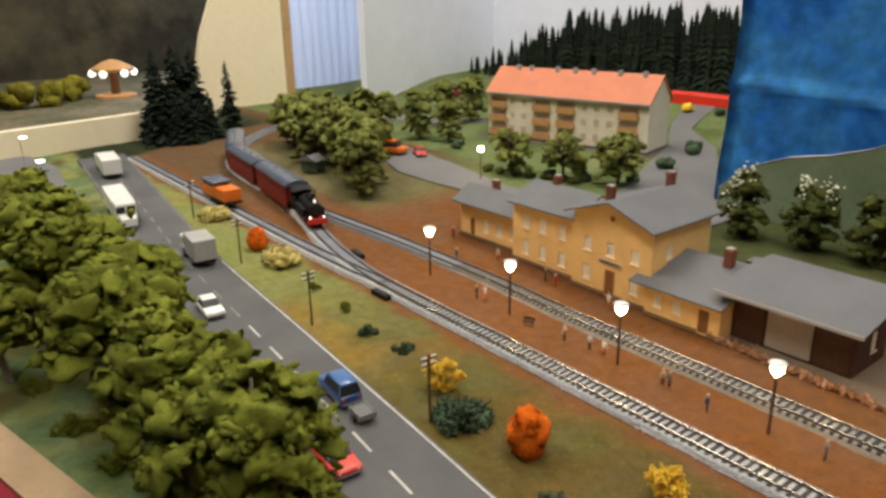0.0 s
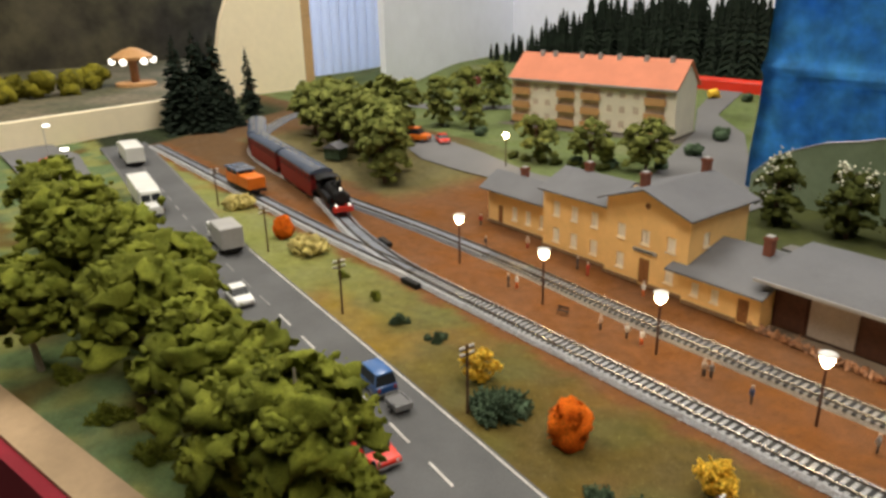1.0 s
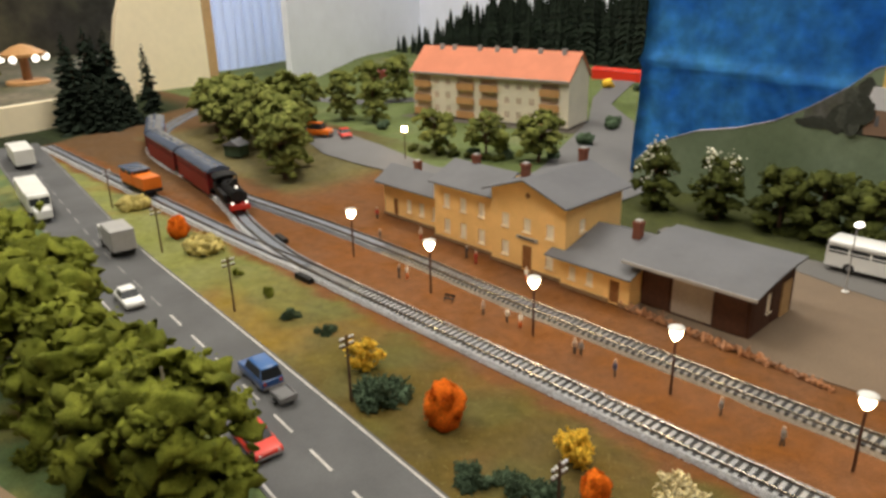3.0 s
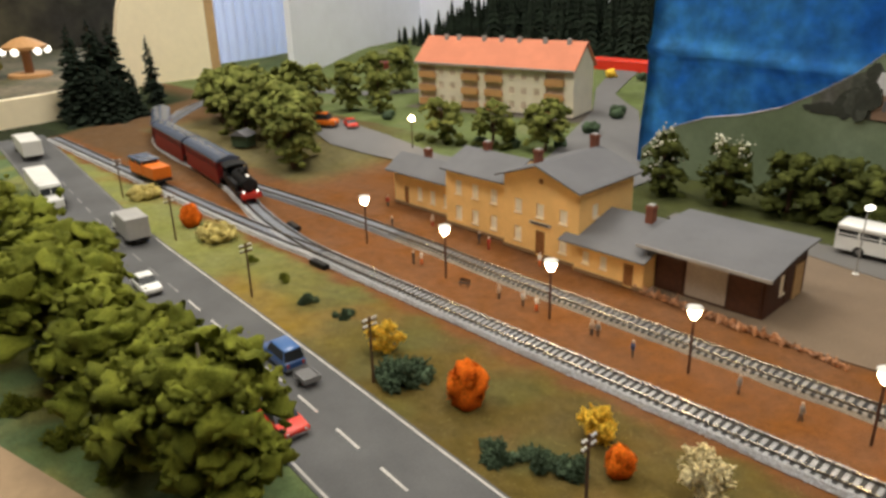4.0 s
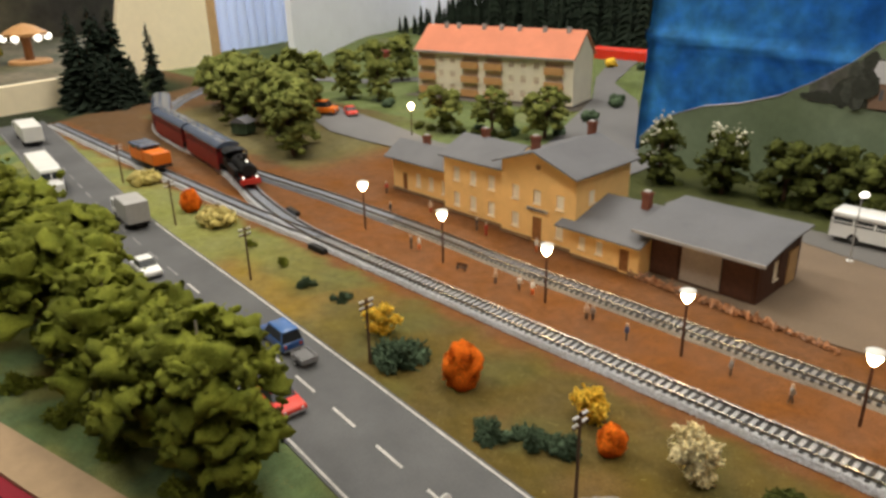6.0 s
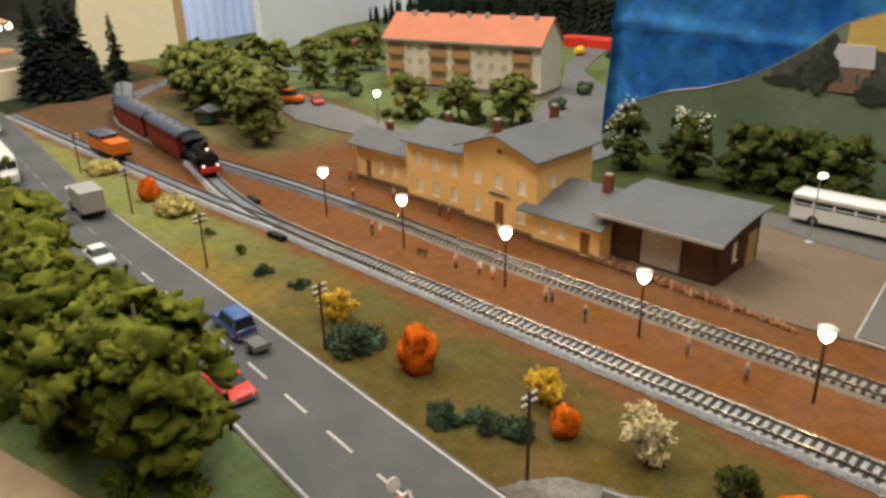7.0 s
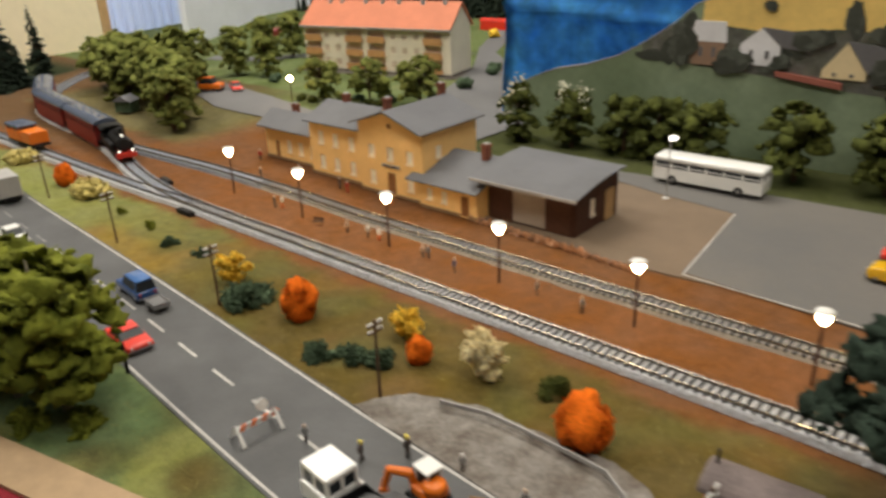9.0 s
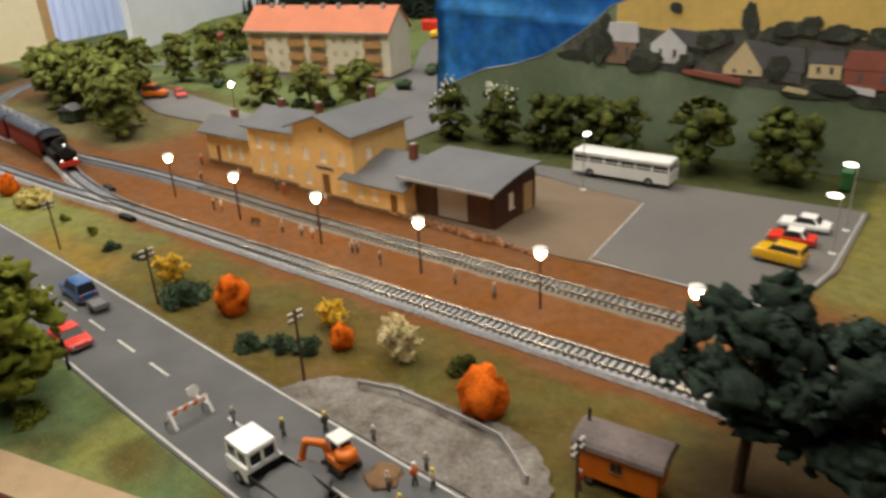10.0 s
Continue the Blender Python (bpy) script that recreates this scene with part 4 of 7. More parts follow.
def tree_mesh(seed, height, radius, boughs, fine, r_lobe, low=0.3):
    """Boughs at uneven reach, each with a cushion of torn foam lobes, so that gaps and shade stay between; a bent trunk with limbs."""
    rnd = random.Random(seed)
    verts, faces, spots, balls = [], [], [], []
    for i in range(boughs):
        t = (i + rnd.random()) / boughs
        a = i * 2.399 + rnd.uniform(-0.6, 0.6)
        reach = (math.sin(math.pi * min(0.95, 0.20 + 0.70 * t)) ** 0.7) * radius * rnd.uniform(0.50, 0.95)
        z = height * (low + (0.93 - low) * t)
        hub = Vector((reach * math.cos(a), reach * math.sin(a), z))
        spread = r_lobe * rnd.uniform(1.0, 1.7)
        spots.append(hub)
        for k in range(9):
            b, w = k * 2.399 + rnd.uniform(-0.5, 0.5), spread * math.sqrt((k + 0.3) / 9)
            drop = 0.75 * w * w / spread + rnd.uniform(-0.25, 0.25) * spread
            c = hub + Vector((w * math.cos(b), w * math.sin(b), -drop))
            way = Vector((math.cos(b), math.sin(b), 0)) * (0.9 * w / spread) + Vector((math.cos(a), math.sin(a), 0)) * 0.35 + Vector((rnd.gauss(0, 0.35), rnd.gauss(0, 0.35), rnd.uniform(0.6, 1.3)))
            r = r_lobe * rnd.uniform(0.48, 1.05)
            balls.append((c, r * 0.7))
            lobe(verts, faces, c, way, r, fine if k < 5 else max(1, fine - 1), seed * 41 + i * 7.3 + k * 1.7, rnd.uniform(0.20, 0.36))
        for k in range(5):
            b = rnd.uniform(0, 6.283)
            c = hub + Vector((math.cos(b), math.sin(b), rnd.uniform(-1.1, 0.1))) * spread * rnd.uniform(0.8, 1.25)
            lobe(verts, faces, c, Vector((rnd.gauss(0, 1), rnd.gauss(0, 1), rnd.gauss(0.3, 0.8))), r_lobe * rnd.uniform(0.16, 0.36), max(1, fine - 1), seed * 17 + i * 3.1 + k, rnd.uniform(0.3, 0.6))
    me = bpy.data.meshes.new("crown")
    me.from_pydata(verts, [], faces)
    crown = bmesh.new()
    crown.from_mesh(me)
    bpy.data.meshes.remove(me)
    flakes(crown, balls, boughs * 55, r_lobe * 0.16, seed)
    trunk = bmesh.new()
    bend = Vector((rnd.uniform(-1, 1), rnd.uniform(-1, 1), 0)) * radius * 0.12
    mid = Vector((0, 0, height * 0.45)) + bend
    tube(trunk, (0, 0, -0.002), mid, height * 0.030, height * 0.021, 8)
    tube(trunk, mid, (bend.x * 0.4, bend.y * 0.4, height * 0.90), height * 0.021, height * 0.006, 8)
    for c in spots:
        tube(trunk, mid * rnd.uniform(0.6, 1.2), (c[0] * 0.85, c[1] * 0.85, c[2] * 0.97), height * 0.010, height * 0.004, 5)
    return crown, trunk


def tree_kind(name, label, leaf, bark, seed, height, radius, boughs, fine, r_lobe, category="tree", group="", low=0.3, blossom=0):
    crown, trunk = tree_mesh(seed, height, radius, boughs, fine, r_lobe, low)
    ob = thing(name, label, category, group=group)
    part("trunk", trunk, bark, ob)
    part("crown", crown, leaf, ob, smooth=True)
    if blossom:
        rnd = random.Random(seed + 5)
        bm = bmesh.new()
        for i in range(blossom):
            # flowers sit in small sprays
            if i % 6 == 0:
                t = rnd.random() ** 0.7
                a, q = rnd.uniform(0, 6.283), radius * (0.75 + 0.3 * rnd.random()) * math.sin(math.pi * (0.15 + 0.75 * t))
                spray = Vector((q * math.cos(a), q * math.sin(a), height * (0.42 + 0.60 * t)))
            c = spray + Vector((rnd.gauss(0, 0.34), rnd.gauss(0, 0.34), rnd.gauss(0, 0.55))) * r_lobe
            clump(bm, c, r_lobe * rnd.uniform(0.13, 0.25), 1, i, 0.8)
        part("blossom", bm, M["blossom"], ob, "white blossom", smooth=True)
    return ob


def plant(kinds, spots):
    """Sets copies of some tree kinds at (x, y, turn, scale); the first use of a kind is the kind itself."""
    used = set()
    for i, (x, y, turn, s) in enumerate(spots):
        k = kinds[i % len(kinds)]
        m = pose(x, y, ground_height(x, y), 0, 0, turn)
        if id(k) in used:
            ob = copy_thing(k, m)
        else:
            ob, k.matrix_basis = k, m
            used.add(id(k))
        ob.scale = (s, s, s)


big = [tree_kind("deciduous_tree", "leafy green model tree of torn foam", M["leaf"], M["trunk_pale"], 11 + s, 0.129, (0.032, 0.039, 0.042)[s], 13, 3, 0.0148, group="roadside trees", low=(0.32, 0.45, 0.45)[s]) for s in range(3)]
plant(big, [(-0.121, -0.324, 0, 0.96), (-0.220, -0.340, 40, 0.96), (-0.325, -0.343, 90, 1.02), (-0.166, -0.338, 200, 0.86), (-0.435, -0.340, 150, 1.08), (-0.545, -0.337, 15, 1.04), (-0.645, -0.329, 15, 0.98), (-0.755, -0.322, 260, 0.92), (-0.44, -0.405, 70, 0.80), (-0.30, -0.312, 310, 0.68), (-0.490, -0.306, 20, 0.72), (-0.380, -0.316, 120, 0.98), (-0.60, -0.300, 230, 0.74)])

far = [tree_kind("deciduous_tree", "green foam tree beside the branch line", M["leaf_far"], M["trunk"], 31 + s, 0.116, 0.040, 15, 2, 0.0124, group="trees by the branch line", low=0.27) for s in range(3)]
plant(far, [(-0.748, 0.135, 0, 0.95), (-0.80, 0.17, 80, 1.0), (-0.89, 0.205, 160, 1.08), (-0.95, 0.22, 20, 1.02), (-1.00, 0.20, 240, 1.1), (-1.07, 0.24, 100, 1.12), (-1.13, 0.29, 300, 1.0), (-0.96, 0.30, 60, 1.12), (-1.04, 0.32, 10, 1.0), (-1.16, 0.235, 140, 0.98), (-1.205, 0.262, 200, 0.95)])
slim = [tree_kind("deciduous_tree", "slender green foam tree on the lawn", M["leaf_far"], M["trunk"], 131 + s, 0.116, 0.028, 13, 2, 0.0118, group="trees on the lawn", low=0.18) for s in range(2)]
plant(slim, [(-1.010, 0.444, 0, 0.95), (-1.105, 0.590, 90, 1.0), (-1.12, 0.680, 170, 1.0), (-0.945, 0.470, 40, 0.80)])
small = [tree_kind("deciduous_tree", "small green tree on the lawn by the flats", M["leaf_far"], M["trunk"], 51 + s, 0.085, 0.033, 11, 2, 0.0105, group="trees by the flats") for s in range(2)]
plant(small, [(-0.655, 0.372, 0, 1.0), (-0.571, 0.404, 70, 0.95), (-0.492, 0.439, 200, 1.05)])
white = [tree_kind("blossom_tree", "dark green tree with white blossom", M["leaf_mid"], M["trunk"], 71 + s, 0.090, 0.023, 12, 2, 0.0098, group="blossom trees", low=0.14, blossom=72) for s in range(2)]
plant(white, [(-0.255, 0.392, 0, 0.98), (-0.172, 0.400, 100, 1.0)])
hedge = [tree_kind("dark_tree", "dark green bushy tree in front of the painted hill", M["leaf_mid"], M["trunk"], 91 + s, 0.092, 0.033, (14, 11)[s], 2, 0.0115, group="trees before the hill", low=(0.10, 0.30)[s]) for s in range(2)]
plant(hedge[:1], [(-0.100, 0.415, 0, 0.92), (-0.052, 0.42, 50, 0.95), (0.004, 0.42, 100, 0.95)])
plant(hedge[1:], [(0.117, 0.42, 160, 1.08), (0.212, 0.425, 220, 1.06), (0.36, 0.42, 300, 1.1)])
dark = [tree_kind("pine_tree", "dark blue-green foam pine tree", M["leaf_black"], M["trunk"], 111 + s, 0.130, 0.038, 12, 3, 0.0105, group="dark pines", low=0.42) for s in range(2)]
plant(dark, [(0.330, -0.124, 0, 1.06), (0.392, -0.128, 120, 1.05), (0.40, -0.055, 60, 0.85), (0.455, -0.09, 200, 1.0), (0.48, -0.15, 300, 1.0)])


def spruce(seed, h, r, tiers, label, sub=7, ragged=True):
    rnd = random.Random(seed)
    ob = thing("spruce_tree", label, "spruce")
    bm = bmesh.new()
    tube(bm, (0, 0, -0.003), (0, 0, h * 0.9), h * 0.02, h * 0.005, 6)
    part("trunk", bm, M["trunk"], ob)
    bm = bmesh.new()
    for i in range(tiers):
        t = i / tiers
        z, rr = h * (0.06 + 0.9 * t), r * (1 - t) ** 0.85 + 0.03 * r
        n = sub * 2 if not ragged else 11
        if ragged:
            for k in range(n):
                if rnd.random() < 0.12:
                    continue
                a, q = rnd.uniform(0, 6.283), rr * rnd.uniform(0.55, 1.18)
                w, d = q * rnd.uniform(0.20, 0.34) + 0.0012, Vector((math.cos(a), math.sin(a), 0))
                side, dip = Vector((-d.y, d.x, 0)), rnd.uniform(0.15, 0.5)
                root, zz = d * q * 0.08, z + rnd.uniform(-0.5, 0.5) * h / tiers
                ps = [root + Vector((0, 0, zz + 0.18 * q)), d * q * 0.6 + side * w + Vector((0, 0, zz - dip * q * 0.5)), d * q + side * w * 0.3 + Vector((0, 0, zz - dip * q * 0.75)), d * q * 1.04 + Vector((0, 0, zz - dip * q * 0.6)), d * q - side * w * 0.4 + Vector((0, 0, zz - dip * q * 0.85)), d * q * 0.55 - side * w + Vector((0, 0, zz - dip * q * 0.55))]
                top = bm.verts.new(d * q * 0.6 + Vector((0, 0, zz - dip * q * 0.2)))
                low = bm.verts.new(d * q * 0.6 + Vector((0, 0, zz - dip * q * 0.8 - 0.1 * q)))
                ring = [bm.verts.new(p) for p in ps]
                for j in range(6):
                    bm.faces.new((ring[j], ring[(j + 1) % 6], top))
                    bm.faces.new((ring[(j + 1) % 6], ring[j], low))
            continue
        top = bm.verts.new((rnd.uniform(-1, 1) * rr * 0.05, 0, z + h * 1.5 / tiers))
        ring = []
        for k in range(n):
            a = 2 * math.pi * (k + rnd.random() * 0.6) / n
            q = rr * (rnd.uniform(0.85, 1.15) if k % 2 else rnd.uniform(0.45, 0.65))
            ring.append(bm.verts.new((q * math.cos(a), q * math.sin(a), z - (0.35 * q if k % 2 else 0.0))))
        for k in range(n):
            bm.faces.new((ring[k], ring[(k + 1) % n], top))
        bm.faces.new(ring[::-1])
    part("crown", bm, M["spruce"], ob)
    return ob


sp = [spruce(5, 0.222, 0.054, 26, "tall dark model spruce"), spruce(6, 0.165, 0.029, 22, "slim dark model spruce")]
plant([sp[0]], [(-1.42, 0.095, 0, 1.0), (-1.40, 0.055, 40, 0.8), (-1.42, 0.135, 80, 0.95), (-1.36, 0.10, 120, 0.55), (-1.46, 0.065, 160, 0.95), (-1.36, 0.07, 30, 0.5), (-1.38, 0.15, 60, 0.5), (-1.44, 0.115, 200, 0.9), (-1.40, 0.075, 250, 0.7), (-1.37, 0.125, 90, 0.45)])
plant([sp[1]], [(-1.50, 0.245, 0, 1.0)])

# dark wood on the rise behind the flats
fw = [spruce(20 + s, 0.24, 0.052, 12, "dark spruce of the wood behind the flats", 5, False) for s in range(3)]
rnd = random.Random(3)
spots = []
for i in range(210):
    t = i / 210
    x = -1.74 + 1.6 * t + rnd.uniform(-0.01, 0.01)
    s = float(np.interp(x, (-1.77, -1.59, -1.42, -1.34), (0.16, 0.40, 0.68, 0.84)))
    spots.append((x, 1.25 + rnd.uniform(-0.06, 0.12), rnd.uniform(0, 360), s * rnd.uniform(0.82, 1.1)))
plant(fw, spots)


def strand(bm, p, r, step, rnd):
    """A short crooked fibre."""
    way = Vector((rnd.gauss(0, 1), rnd.gauss(0, 1), rnd.gauss(0.2, 0.8))).normalized()
    for _ in range(3):
        q = p + way * step
        tube(bm, p, q, r, r * 0.9, 4, False)
        p, way = q, (way + Vector((rnd.gauss(0, 0.7), rnd.gauss(0, 0.7), rnd.gauss(0, 0.7)))).normalized()


def bush_body(r, squash, n, style, lean, rnd):
    """The foam of a shrub: 'ball' is round, 'egg' is fuzzy with a narrow top, 'mat' sprawls flat with one raised tip."""
    verts, faces, balls = [], [], []
    if style == "egg":
        off = Vector((rnd.uniform(0, 50), rnd.uniform(0, 50), 0))
        points, tris = LUMP[3]
        for d in points:
            k = 1 + 0.34 * noise.noise(d * 1.7 + off) + 0.16 * noise.noise(d * 4 + off) + 0.10 * noise.noise(d * 9 + off)
            narrow = 1.0 - 0.30 * smoothstep(0.0, 1.0, d.z)
            verts.append((d.x * r * k * narrow, d.y * r * k * narrow, r * squash * (0.86 + d.z * k)))
        faces += tris
        for _ in range(26):
            d = Vector((rnd.gauss(0, 1), rnd.gauss(0, 1), rnd.gauss(0, 0.8))).normalized()
            narrow = 1.0 - 0.30 * smoothstep(0.0, 1.0, d.z)
            balls.append(((d.x * r * narrow * 0.74, d.y * r * narrow * 0.74, r * squash * (0.86 + d.z * 0.78)), r * 0.30))
    for i in range(0 if style == "egg" else n):
        a, q = rnd.uniform(0, 6.283), r * (0.85 if style == "mat" else 0.5) * math.sqrt(rnd.random())
        rc = r * (rnd.uniform(0.26, 0.44) if style == "mat" else rnd.uniform(0.45, 0.65))
        up = rnd.random() * (1 - 0.8 * q / r) * (0.55 if style == "mat" else 0.8)
        if style == "mat" and i < 3:
            a, q, up = -0.6, r * 0.55, 0.7 + 0.55 * i
            rc = r * (0.30 - 0.05 * i)
        c = (q * math.cos(a) + lean * up * r, q * math.sin(a), rc * squash * 0.5 + up * r * squash)
        balls.append((c, rc * 0.85))
        lobe(verts, faces, c, Vector((rnd.gauss(0, 0.4), rnd.gauss(0, 0.4), 1)), rc, 2, i * 5.3 + r * 997, 0.5 if style == "mat" else 0.75 * min(1.0, squash))
    me = bpy.data.meshes.new("bush")
    me.from_pydata(verts, [], faces)
    bm = bmesh.new()
    bm.from_mesh(me)
    bpy.data.meshes.remove(me)
    if style in ("egg", "mat"):
        for c, rc in balls:
            for _ in range(44):
                d = Vector((rnd.gauss(0, 1), rnd.gauss(0, 1), rnd.gauss(0.4, 0.8))).normalized()
                strand(bm, Vector(c) + d * rc * 0.8, r * rnd.uniform(0.026, 0.045), r * (0.085 if style == "egg" else 0.11), rnd)
    flakes(bm, balls, len(balls) * {"ball": 30, "mat": 26, "egg": 10}[style], r * {"ball": 0.10, "mat": 0.09, "egg": 0.07}[style], int(r * 9999))
    return bm


def fibre_body(r, squash, hubs, lean, rnd):
    """A loose shrub of crooked fibres round a few hubs, with holes between."""
    bm = bmesh.new()
    for i in range(hubs):
        t = (i + 0.5) / hubs
        a = i * 2.399
        q = r * rnd.uniform(0.25, 0.72) * (0.6 + 0.6 * math.sin(math.pi * t))
        z = r * squash * (0.25 + 1.45 * t)
        hub = Vector((q * math.cos(a) + lean * z, q * math.sin(a), z))
        tube(bm, (0, 0, -0.001), hub, r * 0.035, r * 0.02, 4)
        clump(bm, hub, r * 0.27, 2, i + r * 900, 0.85)
        for _ in range(78):
            d = Vector((rnd.gauss(0, 1), rnd.gauss(0, 1), rnd.gauss(0, 0.8))).normalized()
            strand(bm, hub + d * r * rnd.uniform(0.05, 0.36), r * rnd.uniform(0.038, 0.062), r * rnd.uniform(0.07, 0.13), rnd)
    return bm


def bush(name, label, at, r, material, squash=1.0, n=7, category="bush", style="ball", lean=0.0):
    rnd = random.Random(int(at[0] * 1000) + 7)
    bm = fibre_body(r, squash, n, lean, rnd) if style == "fibre" else bush_body(r, squash, n, style, lean, rnd)
    ob = solo(name, bm, material, label, category, smooth=True)
    ob.matrix_basis = pose(at[0], at[1], ground_height(*at), 0, 0, 0)
    return ob


bush("orange_bush", "round orange autumn bush on the verge", (-0.095, -0.144), 0.0147, M["orange_bush"], 1.28, 13, style="egg")
bush("orange_bush", "small orange bush on the verge", (0.029, -0.136), 0.0092, M["orange_bush"], 1.25, 10, style="egg")
bush("orange_bush", "large round orange autumn bush", (0.170, -0.145), 0.0160, M["orange_bush"], 1.28, 13, style="egg")
bush("orange_bush", "small orange bush beside a pole", (-0.615, -0.100), 0.0125, M["orange_bush"], 1.25, style="egg")
bush("yellow_bush", "bright yellow autumn bush by a pole", (-0.197, -0.137), 0.0150, M["yellow_bush"], 1.0, 9, style="fibre")
bush("yellow_bush", "loose yellow autumn bush", (-0.005, -0.115), 0.0145, M["yellow_bush"], 0.85, 8, style="fibre", lean=0.25)
bush("cream_bush", "pale cream flowering bush", (0.083, -0.124), 0.0155, M["cream_bush"], 1.22, 12, style="fibre", lean=-0.28)
bush("straw_bush", "flat straw-coloured bush on the grass verge", (-0.548, -0.100), 0.027, M["straw_bush"], 0.42, 12)
bush("straw_bush", "flat straw-coloured bush beside the siding", (-0.775, -0.092), 0.025, M["straw_bush"], 0.42, 11)
bush("green_bush", "dark blue-green bush on the verge", (-0.154, -0.153), 0.023, M["bush_green"], 0.31, 22, style="mat")
bush("green_bush", "small dark bush in the grass", (-0.325, -0.126), 0.011, M["bush_green"], 0.42, 10, style="mat")
bush("green_bush", "small dark bush in the grass", (-0.274, -0.121), 0.010, M["bush_green"], 0.42, 10, style="mat")
bush("green_bush", "low dark green bush on the verge", (-0.039, -0.174), 0.014, M["bush_green"], 0.42, 12, style="mat")
bush("green_bush", "low dark green bush on the verge", (-0.015, -0.164), 0.014, M["bush_green"], 0.42, 12, style="mat")
bush("green_bush", "low dark green bush by a pole", (0.008, -0.153), 0.014, M["bush_green"], 0.42, 12, style="mat")
bush("green_bush", "low green bush near the platform track", (0.128, -0.108), 0.014, M["leaf_mid"], 0.5, 10, style="mat")
for x, y in ((-0.125, -0.347), (-0.095, -0.325), (-0.260, -0.366), (-0.330, -0.378), (-0.200, -0.358), (-0.415, -0.392)):
    bush("scrub", "low green scrub under the roadside trees", (x, y), 0.015, M["leaf"], 0.45, 11, style="mat")
for x, y in ((-0.385, -0.115), (-0.453, -0.112)):
    bush("grass_tuft", "small lime green tuft on the grass verge", (x, y), 0.009, M["leaf"], 0.5, 7, style="mat")
for x, y, r in ((-0.508, 0.585, 0.020), (-0.570, 0.757, 0.018), (-0.545, 0.715, 0.016), (-0.49, 0.475, 0.014), (-0.884, 0.443, 0.014), (-0.664, 0.99, 0.016), (-0.60, 0.405, 0.014), (-0.55, 0.43, 0.014)):
    bush("green_bush", "round dark green garden bush", (x, y), r, M["bush_green"], 0.9, 6)

for k in range(7):
    x = -0.70 + 0.026 * k
    bush("hedge_bush", "low green hedge bush by the street", (x, 0.360 + 0.045 * smoothstep(-0.7, -0.53, x)), 0.013, M["leaf_mid"], 0.6, 5)

# ---- lamps and poles ----
def platform_lamp(at):
    ob = thing("platform_lamp", "lit platform lamp on a dark brown post", "lamp", (*at, 0), group="platform lamps")
    bm = bmesh.new()
    tube(bm, (0, 0, 0), (0, 0, 0.047), 0.00115, 0.0010, 8)
    part("post", bm, M["post"], ob)
    bm = bmesh.new()
    lathe(bm, [(0.0013, 0.0460), (0.0026, 0.0473), (0.0043, 0.0506), (0.0047, 0.0535), (0.0043, 0.0545)], n=16)
    part("globe", bm, M["lamp_glow"], ob, "glowing opal globe", smooth=True)
    bm = bmesh.new()
    lathe(bm, [(0.0049, 0.0546), (0.0063, 0.0551), (0.0060, 0.0559), (0.003, 0.0569), (0.0008, 0.0573)], n=18)
    part("cap", bm, M["white_plastic"], ob, "white round cap", smooth=True)
    return ob


for x, y in ((-0.402, 0.007), (-0.266, 0.0), (-0.134, 0.0), (0.0, 0.0), (0.129, 0.0), (0.258, 0.0)):
    platform_lamp((x, y))


def telegraph_pole(at, h, turn=0):
    ob = thing("telegraph_pole", "brown wooden telegraph pole with white insulators", "pole", (*at, 0), turn, group="telegraph poles")
    bm = bmesh.new()
    tube(bm, (0, 0, -0.001), (0, 0, h), 0.0012, 0.0008, 8)
    part("pole", bm, M["pole_wood"], ob)
    for z in (h - 0.0035, h - 0.0085):
        bm = bmesh.new()
        box(bm, -0.0007, 0.0007, -0.0062, 0.0062, z - 0.0006, z + 0.0006)
        arm = part("cross_arm", bm, M["pole_wood"], ob)
        for y in (-0.0055, -0.003, 0.003, 0.0055):
            bm = bmesh.new()
            lathe(bm, [(0.0006, z + 0.0004), (0.00095, z + 0.0008), (0.00095, z + 0.0018), (0.0005, z + 0.0022)], (0, y, 0), 8)
            part("insulator", bm, M["white_plastic"], arm)


for x, y, h in ((-0.373, -0.158, 0.055), (-0.166, -0.174, 0.055), (0.040, -0.187, 0.060), (-0.58, -0.138, 0.055), (-0.80, -0.112, 0.055), (0.262, -0.187, 0.046)):
    telegraph_pole((x, y), h)

# ---- backdrops and hall ----
SKY_LINE = [(-0.345, 0.030), (-0.315, 0.060), (-0.29, 0.072), (-0.25, 0.088), (-0.20, 0.098), (-0.15, 0.114), (-0.11, 0.136), (-0.07, 0.163), (-0.045, 0.186), (0.015, 0.210), (0.1, 0.25), (0.3, 0.30), (0.75, 0.33), (1.1, 0.33)]


def flat_shape(name, outline, depth, material, parent, label=""):
    """A printed shape on the board, a hair proud of it."""
    bm = bmesh.new()
    prism(bm, outline, 0.48 - depth, 0.48)
    return part(name, bm, material, parent, label)


def blob(cx, cz, rx, rz, seed, n=26):
    return [(cx + rx * math.cos(a) * (1 + 0.35 * noise.noise((math.cos(a) * 2.2 + seed, math.sin(a) * 2.2, seed))), cz + rz * math.sin(a) * (1 + 0.35 * noise.noise((math.cos(a) * 2.2 + seed, math.sin(a) * 2.2, seed)))) for a in [2 * math.pi * k / n for k in range(n)]]


